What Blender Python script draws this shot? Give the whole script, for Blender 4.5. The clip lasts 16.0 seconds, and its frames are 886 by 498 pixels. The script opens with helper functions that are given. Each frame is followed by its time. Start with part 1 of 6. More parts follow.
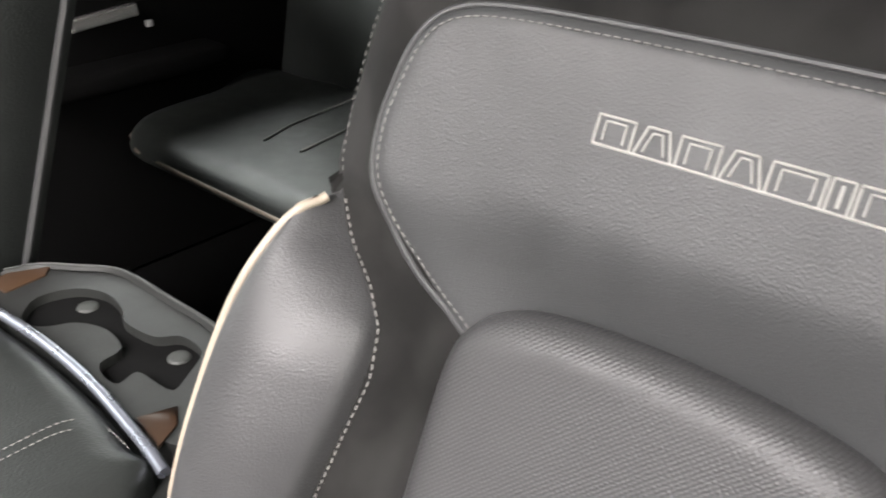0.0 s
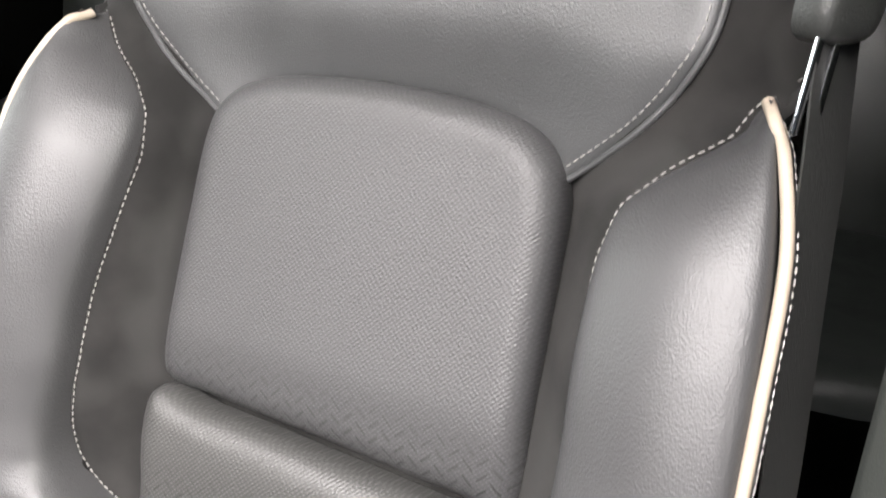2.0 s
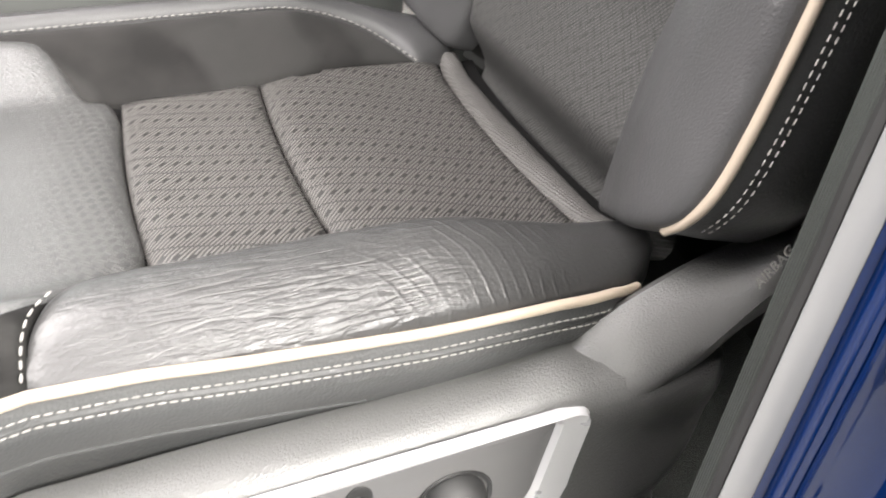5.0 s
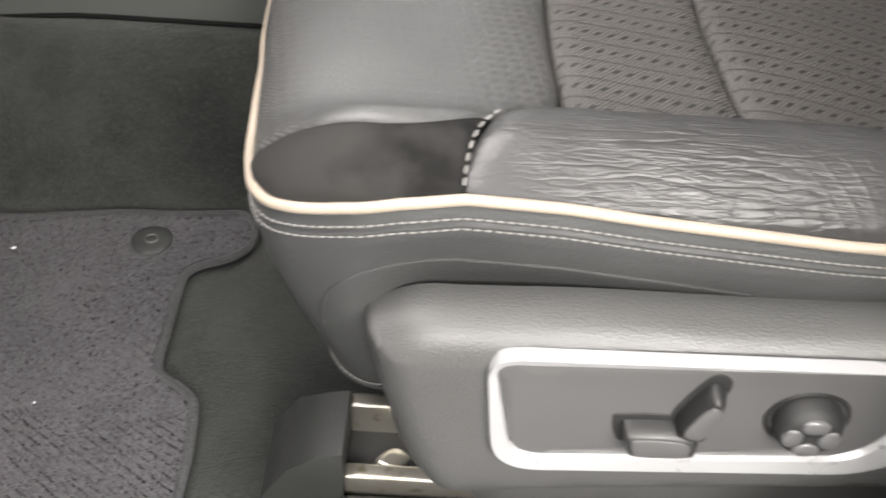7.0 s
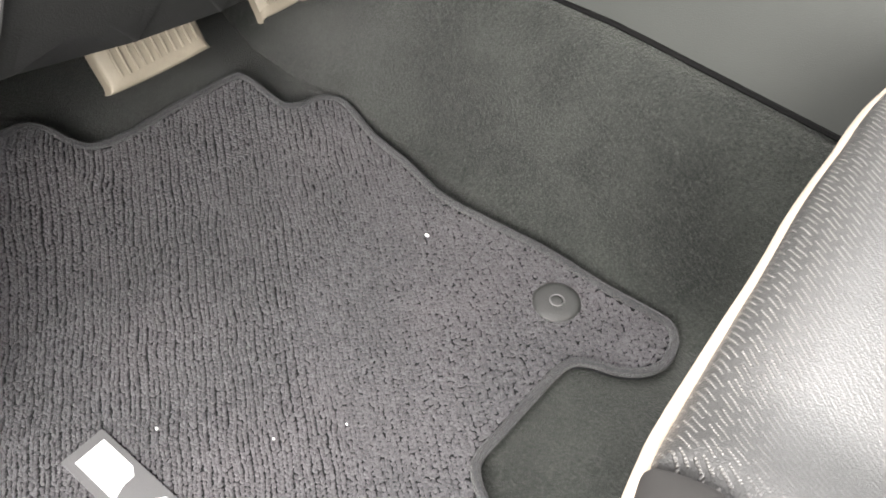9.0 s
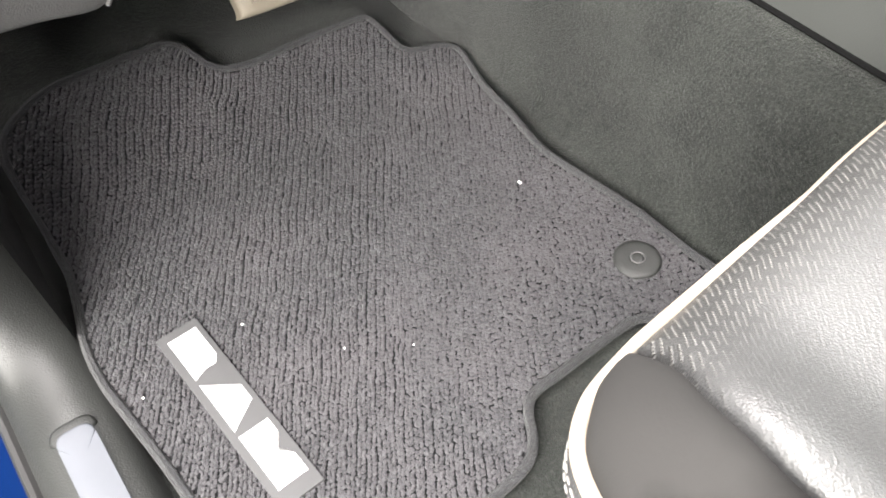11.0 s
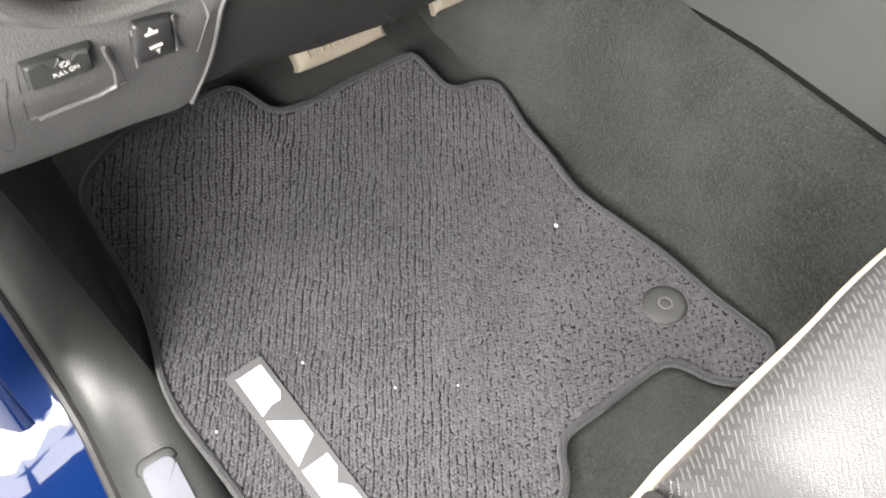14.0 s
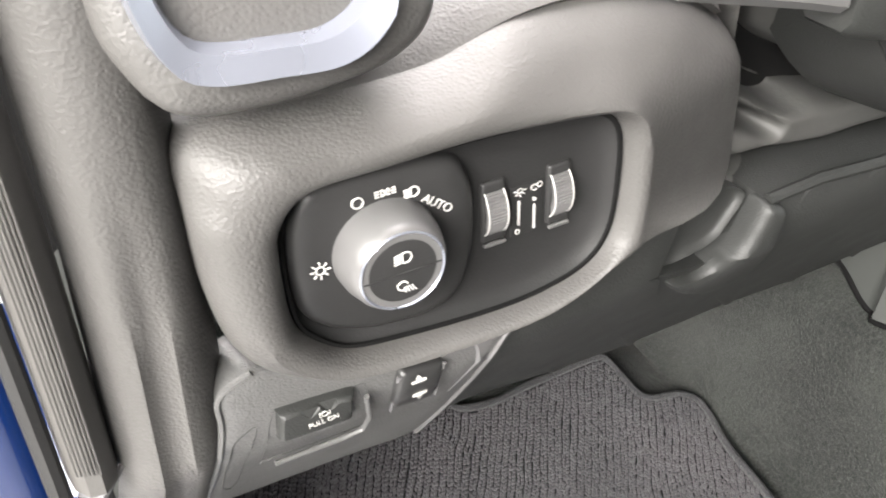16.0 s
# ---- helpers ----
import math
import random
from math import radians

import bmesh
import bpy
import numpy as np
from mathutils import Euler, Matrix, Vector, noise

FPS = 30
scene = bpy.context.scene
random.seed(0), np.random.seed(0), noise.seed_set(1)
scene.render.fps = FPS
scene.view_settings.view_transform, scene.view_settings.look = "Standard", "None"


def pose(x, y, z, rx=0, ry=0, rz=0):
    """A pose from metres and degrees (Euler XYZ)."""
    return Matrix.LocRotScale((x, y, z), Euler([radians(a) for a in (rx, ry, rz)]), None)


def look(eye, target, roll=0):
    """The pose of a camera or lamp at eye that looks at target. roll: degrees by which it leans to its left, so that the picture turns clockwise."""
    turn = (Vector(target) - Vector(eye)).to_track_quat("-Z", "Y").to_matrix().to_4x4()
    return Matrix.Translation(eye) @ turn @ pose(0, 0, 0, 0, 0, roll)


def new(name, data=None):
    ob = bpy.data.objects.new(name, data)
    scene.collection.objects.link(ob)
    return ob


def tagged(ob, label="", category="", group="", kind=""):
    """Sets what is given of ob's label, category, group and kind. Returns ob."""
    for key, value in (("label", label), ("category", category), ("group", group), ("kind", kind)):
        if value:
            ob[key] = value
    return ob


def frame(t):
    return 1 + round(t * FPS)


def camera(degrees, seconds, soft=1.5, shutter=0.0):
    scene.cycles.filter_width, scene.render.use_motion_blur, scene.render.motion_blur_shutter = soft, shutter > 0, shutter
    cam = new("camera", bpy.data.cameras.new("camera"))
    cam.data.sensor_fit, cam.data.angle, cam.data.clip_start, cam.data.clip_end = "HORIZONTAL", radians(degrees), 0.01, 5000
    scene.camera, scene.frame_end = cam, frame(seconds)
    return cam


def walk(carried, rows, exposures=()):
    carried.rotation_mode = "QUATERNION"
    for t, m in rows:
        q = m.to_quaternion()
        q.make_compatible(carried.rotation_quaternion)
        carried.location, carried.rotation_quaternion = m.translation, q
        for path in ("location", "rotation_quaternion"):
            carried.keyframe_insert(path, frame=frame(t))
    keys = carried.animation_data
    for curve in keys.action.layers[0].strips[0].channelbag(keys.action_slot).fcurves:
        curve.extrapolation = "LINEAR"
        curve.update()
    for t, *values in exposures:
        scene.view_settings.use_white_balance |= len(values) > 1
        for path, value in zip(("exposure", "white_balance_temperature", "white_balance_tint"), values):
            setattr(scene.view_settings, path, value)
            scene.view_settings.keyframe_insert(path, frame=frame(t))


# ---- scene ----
EXPOSURES = ((0.0, 0.65), (0.5, 0.75), (1.0, 0.77), (1.5, 0.95), (2.0, 0.95), (2.5, 0.7), (3.0, 0.65), (3.5, 0.75), (4.2, 0.72), (6.5, -0.45), (7.2, -0.42), (8.2, 0.4), (10.3, 0.7), (11.2, 0.7), (12.5, 0.5), (13.3, 0.55), (14.0, 0.7), (14.5, 1.1), (15.0, 1.15), (15.5, 0.88), (16.0, 0.75))
cam = camera(54.58, 16.0, soft=1.8, shutter=0.25)
PATH = [
    (0, (-0.2031, -0.1444, 1.0776), (0.2010, 0.1936, 0.7904), 1.42),
    (0.5, (-0.2160, -0.1886, 1.0659), (0.2377, 0.0990, 0.7986), 2.36),
    (1, (-0.2636, -0.2388, 1.0361), (0.2123, 0.0205, 0.7788), 2.00),
    (1.5, (-0.3108, -0.2790, 0.9843), (0.1811, -0.0339, 0.7436), 2.23),
    (2, (-0.3446, -0.3056, 0.9326), (0.1501, -0.0610, 0.6970), 2.21),
    (2.5, (-0.3819, -0.3261, 0.8531), (0.1204, -0.0971, 0.6181), 2.73),
    (3, (-0.3707, -0.3684, 0.7882), (0.1157, -0.1182, 0.5416), 1.60),
    (3.5, (-0.3603, -0.4245, 0.7331), (0.1071, -0.1613, 0.4643), 1.30),
    (4, (-0.3189, -0.4943, 0.7024), (0.0624, -0.1385, 0.4058), 1.29),
    (4.2, (-0.3135, -0.5281, 0.6999), (0.0218, -0.1363, 0.3932), 1.20),
    (6.3, (-0.3148, -0.6243, 0.6958), (-0.2434, -0.1872, 0.2910), 5.62),
    (6.5, (-0.3258, -0.6195, 0.7001), (-0.2679, -0.1851, 0.2902), 5.31),
    (7, (-0.4007, -0.5997, 0.6828), (-0.3942, -0.1680, 0.2662), 3.99),
    (7.5, (-0.4746, -0.5471, 0.6568), (-0.5607, -0.1489, 0.2164), 3.22),
    (8, (-0.4842, -0.4484, 0.6501), (-0.6452, -0.0899, 0.1968), 2.48),
    (8.2, (-0.4844, -0.4200, 0.6459), (-0.6710, -0.0739, 0.1927), 2.56),
    (10.3, (-0.4193, -0.3365, 0.6546), (-0.7114, -0.0914, 0.1913), 1.69),
    (10.5, (-0.4076, -0.3475, 0.6475), (-0.7032, -0.1072, 0.1840), 1.13),
    (11, (-0.4065, -0.3523, 0.6405), (-0.7195, -0.1323, 0.1783), -1.27),
    (11.5, (-0.4120, -0.3444, 0.6133), (-0.7293, -0.1370, 0.1483), -2.53),
    (12, (-0.4357, -0.3325, 0.6191), (-0.7507, -0.1320, 0.1495), -3.15),
    (12.5, (-0.4521, -0.3194, 0.6273), (-0.7655, -0.1254, 0.1539), -3.72),
    (13, (-0.4548, -0.3062, 0.6351), (-0.7659, -0.1205, 0.1569), -4.47),
    (13.5, (-0.4369, -0.3155, 0.6594), (-0.7441, -0.1298, 0.1786), -4.13),
    (14, (-0.4385, -0.3438, 0.7553), (-0.7411, -0.1569, 0.2721), -3.33),
    (14.5, (-0.4864, -0.3444, 0.7822), (-0.8251, -0.1411, 0.3306), -3.17),
    (15, (-0.5387, -0.3412, 0.7698), (-0.9283, -0.1367, 0.3619), -2.77),
    (15.5, (-0.5535, -0.3468, 0.7578), (-0.9795, -0.1532, 0.3823), -3.81),
    (16, (-0.5892, -0.3815, 0.7497), (-1.0234, -0.1855, 0.3850), -3.29),
]
walk(cam, [(t, look(eye, target, roll)) for t, eye, target, roll in PATH], EXPOSURES)

# ---- light ----
world = bpy.data.worlds.new("ambient_fill")
world.use_nodes = True
scene.world = world
wbg = world.node_tree.nodes["Background"]
wbg.inputs[0].default_value = (1.0, 0.985, 0.97, 1)
wbg.inputs[1].default_value = 0.04


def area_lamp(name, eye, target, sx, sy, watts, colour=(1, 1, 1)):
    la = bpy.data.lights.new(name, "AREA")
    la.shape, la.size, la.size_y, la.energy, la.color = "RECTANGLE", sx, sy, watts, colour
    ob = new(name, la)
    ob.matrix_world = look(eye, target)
    return tagged(ob, "added area light standing in for an unseen source", "ceiling lamp", kind="structure")


# Added fill lights for unseen sources, placed and sized to suit the brightness.
area_lamp("fill_lamp", (-0.25, -2.5, 1.85), (-0.45, -0.25, 0.3), 2.4, 1.3, 180, (1.0, 0.965, 0.91))
area_lamp("fill_lamp", (-1.7, 0.0, 2.65), (-0.8, 0.0, 0.45), 2.2, 3.0, 415, (1.0, 0.945, 0.93))
area_lamp("fill_lamp", (0.95, -2.2, 2.0), (-0.98, -0.15, 0.15), 2.0, 1.3, 335, (1.0, 0.955, 0.915))
area_lamp("fill_lamp", (0.5, 4.2, 2.1), (0.1, 0.0, 0.7), 5.4, 2.6, 230, (0.96, 1.0, 0.97))


# ---- materials ----
class Mat:
    """Small helper to write node materials briefly."""

    def __init__(self, name, colour, rough=0.5, metal=0.0, spec=0.5, coat=0.0):
        self.m = bpy.data.materials.new(name)
        self.m.use_nodes = True
        self.t = self.m.node_tree
        self.b = self.t.nodes["Principled BSDF"]
        self.b.inputs["Base Color"].default_value = (*colour, 1)
        self.b.inputs["Roughness"].default_value = rough
        self.b.inputs["Metallic"].default_value = metal
        self.b.inputs["Specular IOR Level"].default_value = spec
        self.b.inputs["Coat Weight"].default_value = coat
        self.colour, self.rough, self.norm = colour, rough, None
        self.co = None

    def node(self, kind, **sets):
        n = self.t.nodes.new(kind)
        for key, val in sets.items():
            n.inputs[key].default_value = val
        return n

    def link(self, a, b):
        self.t.links.new(a, b)

    def coord(self, uv=False):
        n = self.node("ShaderNodeTexCoord")
        return n.outputs["UV" if uv else "Object"]

    def noise(self, scale, detail=3.0, uv=False, stretch=None, rough=0.5):
        c = self.coord(uv)
        if stretch:
            mp = self.node("ShaderNodeMapping")
            mp.inputs["Scale"].default_value = stretch
            self.link(c, mp.inputs[0])
            c = mp.outputs[0]
        n = self.node("ShaderNodeTexNoise", Scale=scale, Detail=detail, Roughness=rough)
        self.link(c, n.inputs["Vector"])
        return n.outputs[0]

    def voronoi(self, scale, uv=False, feature="F1", stretch=None):
        c = self.coord(uv)
        if stretch:
            mp = self.node("ShaderNodeMapping")
            mp.inputs["Scale"].default_value = stretch
            self.link(c, mp.inputs[0])
            c = mp.outputs[0]
        n = self.node("ShaderNodeTexVoronoi", Scale=scale)
        n.feature = feature
        self.link(c, n.inputs["Vector"])
        return n.outputs[0]

    def math(self, op, a, b=0.0, c=0.0):
        n = self.node("ShaderNodeMath")
        n.operation = op
        for i, v in enumerate((a, b, c)):
            if isinstance(v, (int, float)):
                n.inputs[i].default_value = v
            else:
                self.link(v, n.inputs[i])
        return n.outputs[0]

    def ramp(self, fac, lo, hi):
        n = self.node("ShaderNodeMapRange")
        n.inputs[1].default_value, n.inputs[2].default_value = lo, hi
        self.link(fac, n.inputs[0])
        return n.outputs[0]

    def tint(self, fac, colour):
        """Mix the base colour towards another one by fac."""
        n = self.node("ShaderNodeMix")
        n.data_type = "RGBA"
        old = self.b.inputs["Base Color"]
        if old.links:
            self.link(old.links[0].from_socket, n.inputs[6])
        else:
            n.inputs[6].default_value = old.default_value
        n.inputs[7].default_value = (*colour, 1)
        self.link(fac, n.inputs[0])
        self.link(n.outputs[2], old)

    def gloss(self, fac, lo, hi):
        n = self.node("ShaderNodeMapRange")
        n.inputs[3].default_value, n.inputs[4].default_value = lo, hi
        self.link(fac, n.inputs[0])
        self.link(n.outputs[0], self.b.inputs["Roughness"])

    def bump(self, height, strength, dist=0.001):
        n = self.node("ShaderNodeBump", Strength=strength, Distance=dist)
        self.link(height, n.inputs["Height"])
        if self.norm is not None:
            self.link(self.norm, n.inputs["Normal"])
        self.norm = n.outputs[0]
        self.link(self.norm, self.b.inputs["Normal"])


def leather(name, colour, rough, grain=380, depth=0.5):
    m = Mat(name, colour, rough)
    m.bump(m.voronoi(grain, feature="SMOOTH_F1", stretch=(1, 1.25, 0.8)), depth, 0.0009)
    m.bump(m.noise(1400, 2), 0.12, 0.0004)
    m.bump(m.noise(14, 3), 0.25, 0.004)
    m.tint(m.ramp(m.noise(9, 4), 0.35, 0.8), tuple(c * 1.35 for c in colour))
    m.gloss(m.noise(30, 4), rough - 0.09, rough + 0.12)
    return m


M_leather = leather("grained_leather", (0.043, 0.044, 0.045), 0.43, 880, 0.29)
M_smooth = leather("smooth_leather", (0.036, 0.036, 0.037), 0.43, 760, 0.33)
M_side = leather("side_leather", (0.040, 0.041, 0.041), 0.37, 620, 0.3)
M_nose = leather("dotted_leather", (0.056, 0.057, 0.057), 0.36, 900, 0.42)
usep = M_nose.node("ShaderNodeSeparateXYZ")
M_nose.link(M_nose.coord(True), usep.inputs[0])
nu, nv = usep.outputs[0], usep.outputs[1]
# Weave fades mid-pad: a highlight that washes it out, put into the colour.
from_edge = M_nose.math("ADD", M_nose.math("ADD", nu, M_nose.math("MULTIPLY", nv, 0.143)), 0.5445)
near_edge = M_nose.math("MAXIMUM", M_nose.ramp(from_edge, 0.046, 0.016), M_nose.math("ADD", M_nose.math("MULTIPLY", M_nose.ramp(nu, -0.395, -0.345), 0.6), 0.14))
nwob = M_nose.math("MULTIPLY", M_nose.math("SUBTRACT", M_nose.noise(30, 2, uv=True), 0.5), 0.0016)
np_ = M_nose.math("ADD", M_nose.math("SUBTRACT", M_nose.math("MULTIPLY", nu, 0.743), M_nose.math("MULTIPLY", nv, 0.669)), nwob)
nq_ = M_nose.math("ADD", M_nose.math("ADD", M_nose.math("MULTIPLY", nu, 0.669), M_nose.math("MULTIPLY", nv, 0.743)), nwob)
pair = M_nose.math("MODULO", M_nose.math("ABSOLUTE", M_nose.math("FLOOR", M_nose.math("DIVIDE", nq_, 0.0056))), 2.0)
cell = M_nose.math("FRACT", M_nose.math("ADD", M_nose.math("DIVIDE", np_, 0.0150), M_nose.math("MULTIPLY", pair, 0.5)))
gate = M_nose.math("LESS_THAN", cell, 0.70)
rowl = M_nose.ramp(M_nose.math("SINE", M_nose.math("MULTIPLY", nq_, 2 * math.pi / 0.0028)), 0.1, 0.8)
dots = M_nose.math("ADD", M_nose.math("MULTIPLY", M_nose.math("SINE", M_nose.math("MULTIPLY", np_, 2 * math.pi / 0.0017)), 0.35), 0.65)
knots = M_nose.math("MULTIPLY", M_nose.math("MULTIPLY", M_nose.math("MULTIPLY", rowl, dots), gate), near_edge)
M_nose.bump(knots, 0.9, 0.0011)
M_nose.tint(M_nose.math("MULTIPLY", knots, 0.8), (0.17, 0.165, 0.155))
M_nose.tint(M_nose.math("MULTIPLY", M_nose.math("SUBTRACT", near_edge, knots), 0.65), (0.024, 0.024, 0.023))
M_pass = leather("dark_leather", (0.013, 0.0145, 0.0138), 0.40, 480, 0.35)

M_bench = leather("bench_leather", (0.026, 0.029, 0.027), 0.40, 480, 0.35)
M_crease = leather("creased_leather", (0.030, 0.030, 0.030), 0.36, 420, 0.3)
csep = M_crease.node("ShaderNodeSeparateXYZ")
M_crease.link(M_crease.coord(True), csep.inputs[0])
cx_, cy_ = csep.outputs[0], csep.outputs[1]
cmask = M_crease.math("MULTIPLY", M_crease.ramp(cx_, -0.375, -0.31), M_crease.ramp(cx_, -0.13, -0.20))
cmask = M_crease.math("MULTIPLY", cmask, M_crease.ramp(M_crease.noise(16, 3), 0.30, 0.50))
M_crease.bump(M_crease.math("MULTIPLY", M_crease.noise(1.0, 4, uv=True, stretch=(26, 190, 1), rough=0.6), cmask), 0.25, 0.006)
for stretch_, deep in (((13, 110, 1), 0.42), ((32, 260, 1), 0.28)):
    fold = M_crease.math("ABSOLUTE", M_crease.math("SUBTRACT", M_crease.noise(1.0, 2, uv=True, stretch=stretch_), 0.5))
    M_crease.bump(M_crease.math("MULTIPLY", M_crease.ramp(fold, 0.0, 0.06), cmask), deep, 0.0014)
# fan of curved folds towards the rear of the bolster
fan_r = M_crease.math("SQRT", M_crease.math("ADD", M_crease.math("POWER", M_crease.math("ADD", cx_, 0.24), 2.0), M_crease.math("POWER", M_crease.math("ADD", cy_, 0.28), 2.0)))
fan = M_crease.math("SINE", M_crease.math("ADD", M_crease.math("MULTIPLY", fan_r, 2 * math.pi / 0.0095), M_crease.math("MULTIPLY", M_crease.noise(14, 3), 14.0)))
fan = M_crease.math("MULTIPLY", M_crease.ramp(fan, 0.55, 1.0), M_crease.math("MULTIPLY", M_crease.ramp(cx_, -0.215, -0.165), M_crease.ramp(cx_, -0.05, -0.10)))
fan = M_crease.math("MULTIPLY", fan, M_crease.ramp(M_crease.noise(28, 2), 0.35, 0.55))
M_crease.bump(fan, 0.5, 0.0011)
M_crease.bump(M_crease.noise(1.0, 3, uv=True, stretch=(90, 500, 1)), 0.12, 0.0010)
M_crease.gloss(M_crease.noise(24, 4), 0.32, 0.46)

M_suede = Mat("brown_suede", (0.0095, 0.0092, 0.0089), 0.95, spec=0.15)
M_suede.bump(M_suede.noise(900, 3), 0.25, 0.0006)
M_suede.tint(M_suede.ramp(M_suede.noise(16, 5), 0.35, 0.7), (0.0195, 0.0187, 0.018))
# patches where the nap is brushed the other way
M_suede.tint(M_suede.math("MULTIPLY", M_suede.ramp(M_suede.noise(11, 2, rough=0.3), 0.50, 0.58), 0.55), (0.030, 0.0295, 0.0285))
M_suede.b.inputs["Sheen Weight"].default_value = 0.03
M_suede.b.inputs["Sheen Roughness"].default_value = 0.6


M_tip = Mat("brushed_suede", (0.0085, 0.0083, 0.0080), 0.95, spec=0.12)
M_tip.bump(M_tip.noise(900, 3), 0.25, 0.0006)
tipsep = M_tip.node("ShaderNodeSeparateXYZ")
M_tip.link(M_tip.coord(True), tipsep.inputs[0])
brush = M_tip.math("ADD", tipsep.outputs[0], M_tip.math("MULTIPLY", M_tip.math("SUBTRACT", M_tip.noise(22, 4), 0.5), 0.10))
M_tip.tint(M_tip.math("MULTIPLY", M_tip.ramp(brush, -0.408, -0.448), 0.8), (0.029, 0.0285, 0.0275))
M_tip.tint(M_tip.math("MULTIPLY", M_tip.ramp(M_tip.noise(30, 5), 0.48, 0.66), 0.5), (0.030, 0.0295, 0.0285))


def woven(name, colour, light, dash, slant, depth, hand=0.75, fat=0.05, thick=0.075, pitch=(0.0105, 0.0110), fade=None, period=0.0019):
    """Woven-look seat leather: bundles of fine slanted threads, broken by short cross cuts and dark lozenges."""
    m = Mat(name, colour, 0.5)
    sep = m.node("ShaderNodeSeparateXYZ")
    m.link(m.coord(True), sep.inputs[0])
    ca, sa = math.cos(slant), math.sin(slant)
    u, v = sep.outputs[0], sep.outputs[1]
    wob = m.math("MULTIPLY", m.math("SUBTRACT", m.noise(40, 2, uv=True), 0.5), 0.0012)
    p = m.math("ADD", m.math("ADD", m.math("MULTIPLY", u, ca), m.math("MULTIPLY", v, sa)), wob)
    q = m.math("ADD", m.math("SUBTRACT", m.math("MULTIPLY", v, ca), m.math("MULTIPLY", u, sa)), wob)
    line = m.math("SINE", m.math("MULTIPLY", q, 2 * math.pi / period))
    line = m.math("MULTIPLY", m.math("ADD", m.math("MULTIPLY", line, 0.5), 0.5), m.math("ADD", m.math("MULTIPLY", m.math("SINE", m.math("MULTIPLY", p, 2 * math.pi / (period * 1.3))), 0.32), 0.68))
    m.bump(line, 0.8 * depth, 0.0008)
    m.tint(m.math("MULTIPLY", m.ramp(line, 0.3, 0.9), 0.7), light)
    if pitch:
        cu = m.math("DIVIDE", u, pitch[0])
        odd = m.math("MODULO", m.math("ABSOLUTE", m.math("FLOOR", cu)), 2.0)
        side = m.math("SUBTRACT", m.math("MULTIPLY", odd, 2.0), 1.0)
        fu = m.math("SUBTRACT", m.math("FRACT", cu), 0.5)
        fv = m.math("SUBTRACT", m.math("FRACT", m.math("ADD", m.math("ADD", m.math("DIVIDE", v, pitch[1]), m.math("MULTIPLY", odd, 0.5)), m.math("MULTIPLY", m.math("MULTIPLY", fu, side), hand))), 0.5)
        wide = m.math("ADD", m.math("MULTIPLY", odd, fat), thick)
        loz = m.math("MULTIPLY", m.math("LESS_THAN", m.math("ABSOLUTE", fv), wide), m.math("LESS_THAN", m.math("ABSOLUTE", fu), 0.36))
        if fade:
            loz = m.math("MULTIPLY", loz, m.ramp(v, *fade))
        m.tint(m.math("MULTIPLY", loz, 0.9), dash)
        m.bump(loz, -0.6 * depth, 0.0009)
    m.bump(m.voronoi(620, feature="SMOOTH_F1"), 0.45, 0.0008)
    m.bump(m.noise(12, 3), 0.2, 0.004)
    m.gloss(m.noise(18, 3), 0.40, 0.55)
    return m


# Dashes fade out up the lumbar pad, painting the highlight that hides them.
M_weave = woven("woven_leather", (0.034, 0.034, 0.033), (0.080, 0.079, 0.077), (0.019, 0.019, 0.0185), radians(135), 0.42, 0.85, 0.0, 0.10, (0.0108, 0.0118), (0.152, 0.118), 0.0027)
M_cloth = Mat("threaded_leather", (0.017, 0.0162, 0.0155), 0.52)
tsep = M_cloth.node("ShaderNodeSeparateXYZ")
M_cloth.link(M_cloth.coord(True), tsep.inputs[0])
twob = M_cloth.math("MULTIPLY", M_cloth.math("SUBTRACT", M_cloth.noise(30, 2, uv=True), 0.5), 0.0016)
tp = M_cloth.math("ADD", M_cloth.math("MULTIPLY", M_cloth.math("ADD", tsep.outputs[0], tsep.outputs[1]), 0.7071), twob)
tq = M_cloth.math("DIVIDE", M_cloth.math("ADD", M_cloth.math("MULTIPLY", M_cloth.math("SUBTRACT", tsep.outputs[1], tsep.outputs[0]), 0.7071), twob), 0.00283)
ti = M_cloth.math("FLOOR", tq)
third = M_cloth.math("MODULO", M_cloth.math("ADD", ti, 900.0), 3.0)
run = M_cloth.math("FRACT", M_cloth.math("DIVIDE", M_cloth.math("ADD", M_cloth.math("ADD", tp, 1.0), M_cloth.math("MULTIPLY", ti, 0.00173)), 0.0288))
hole = M_cloth.math("MULTIPLY", M_cloth.math("LESS_THAN", third, 0.5), M_cloth.math("LESS_THAN", run, 0.24))
cut = M_cloth.math("MULTIPLY", M_cloth.math("GREATER_THAN", run, 0.55), M_cloth.math("LESS_THAN", run, 0.61))
broken = M_cloth.math("MULTIPLY", M_cloth.math("GREATER_THAN", run, 0.52), M_cloth.math("LESS_THAN", run, 0.72))
bead = M_cloth.math("ADD", M_cloth.math("MULTIPLY", M_cloth.math("SINE", M_cloth.math("MULTIPLY", tp, 2 * math.pi / 0.0014)), M_cloth.math("ADD", M_cloth.math("MULTIPLY", broken, 0.32), 0.12)), 0.75)
thread = M_cloth.math("ABSOLUTE", M_cloth.math("SUBTRACT", M_cloth.math("FRACT", tq), 0.5))
thread = M_cloth.math("MULTIPLY", M_cloth.ramp(thread, 0.38, 0.14), M_cloth.math("MULTIPLY", bead, M_cloth.math("SUBTRACT", M_cloth.math("SUBTRACT", 1.0, hole), cut)))
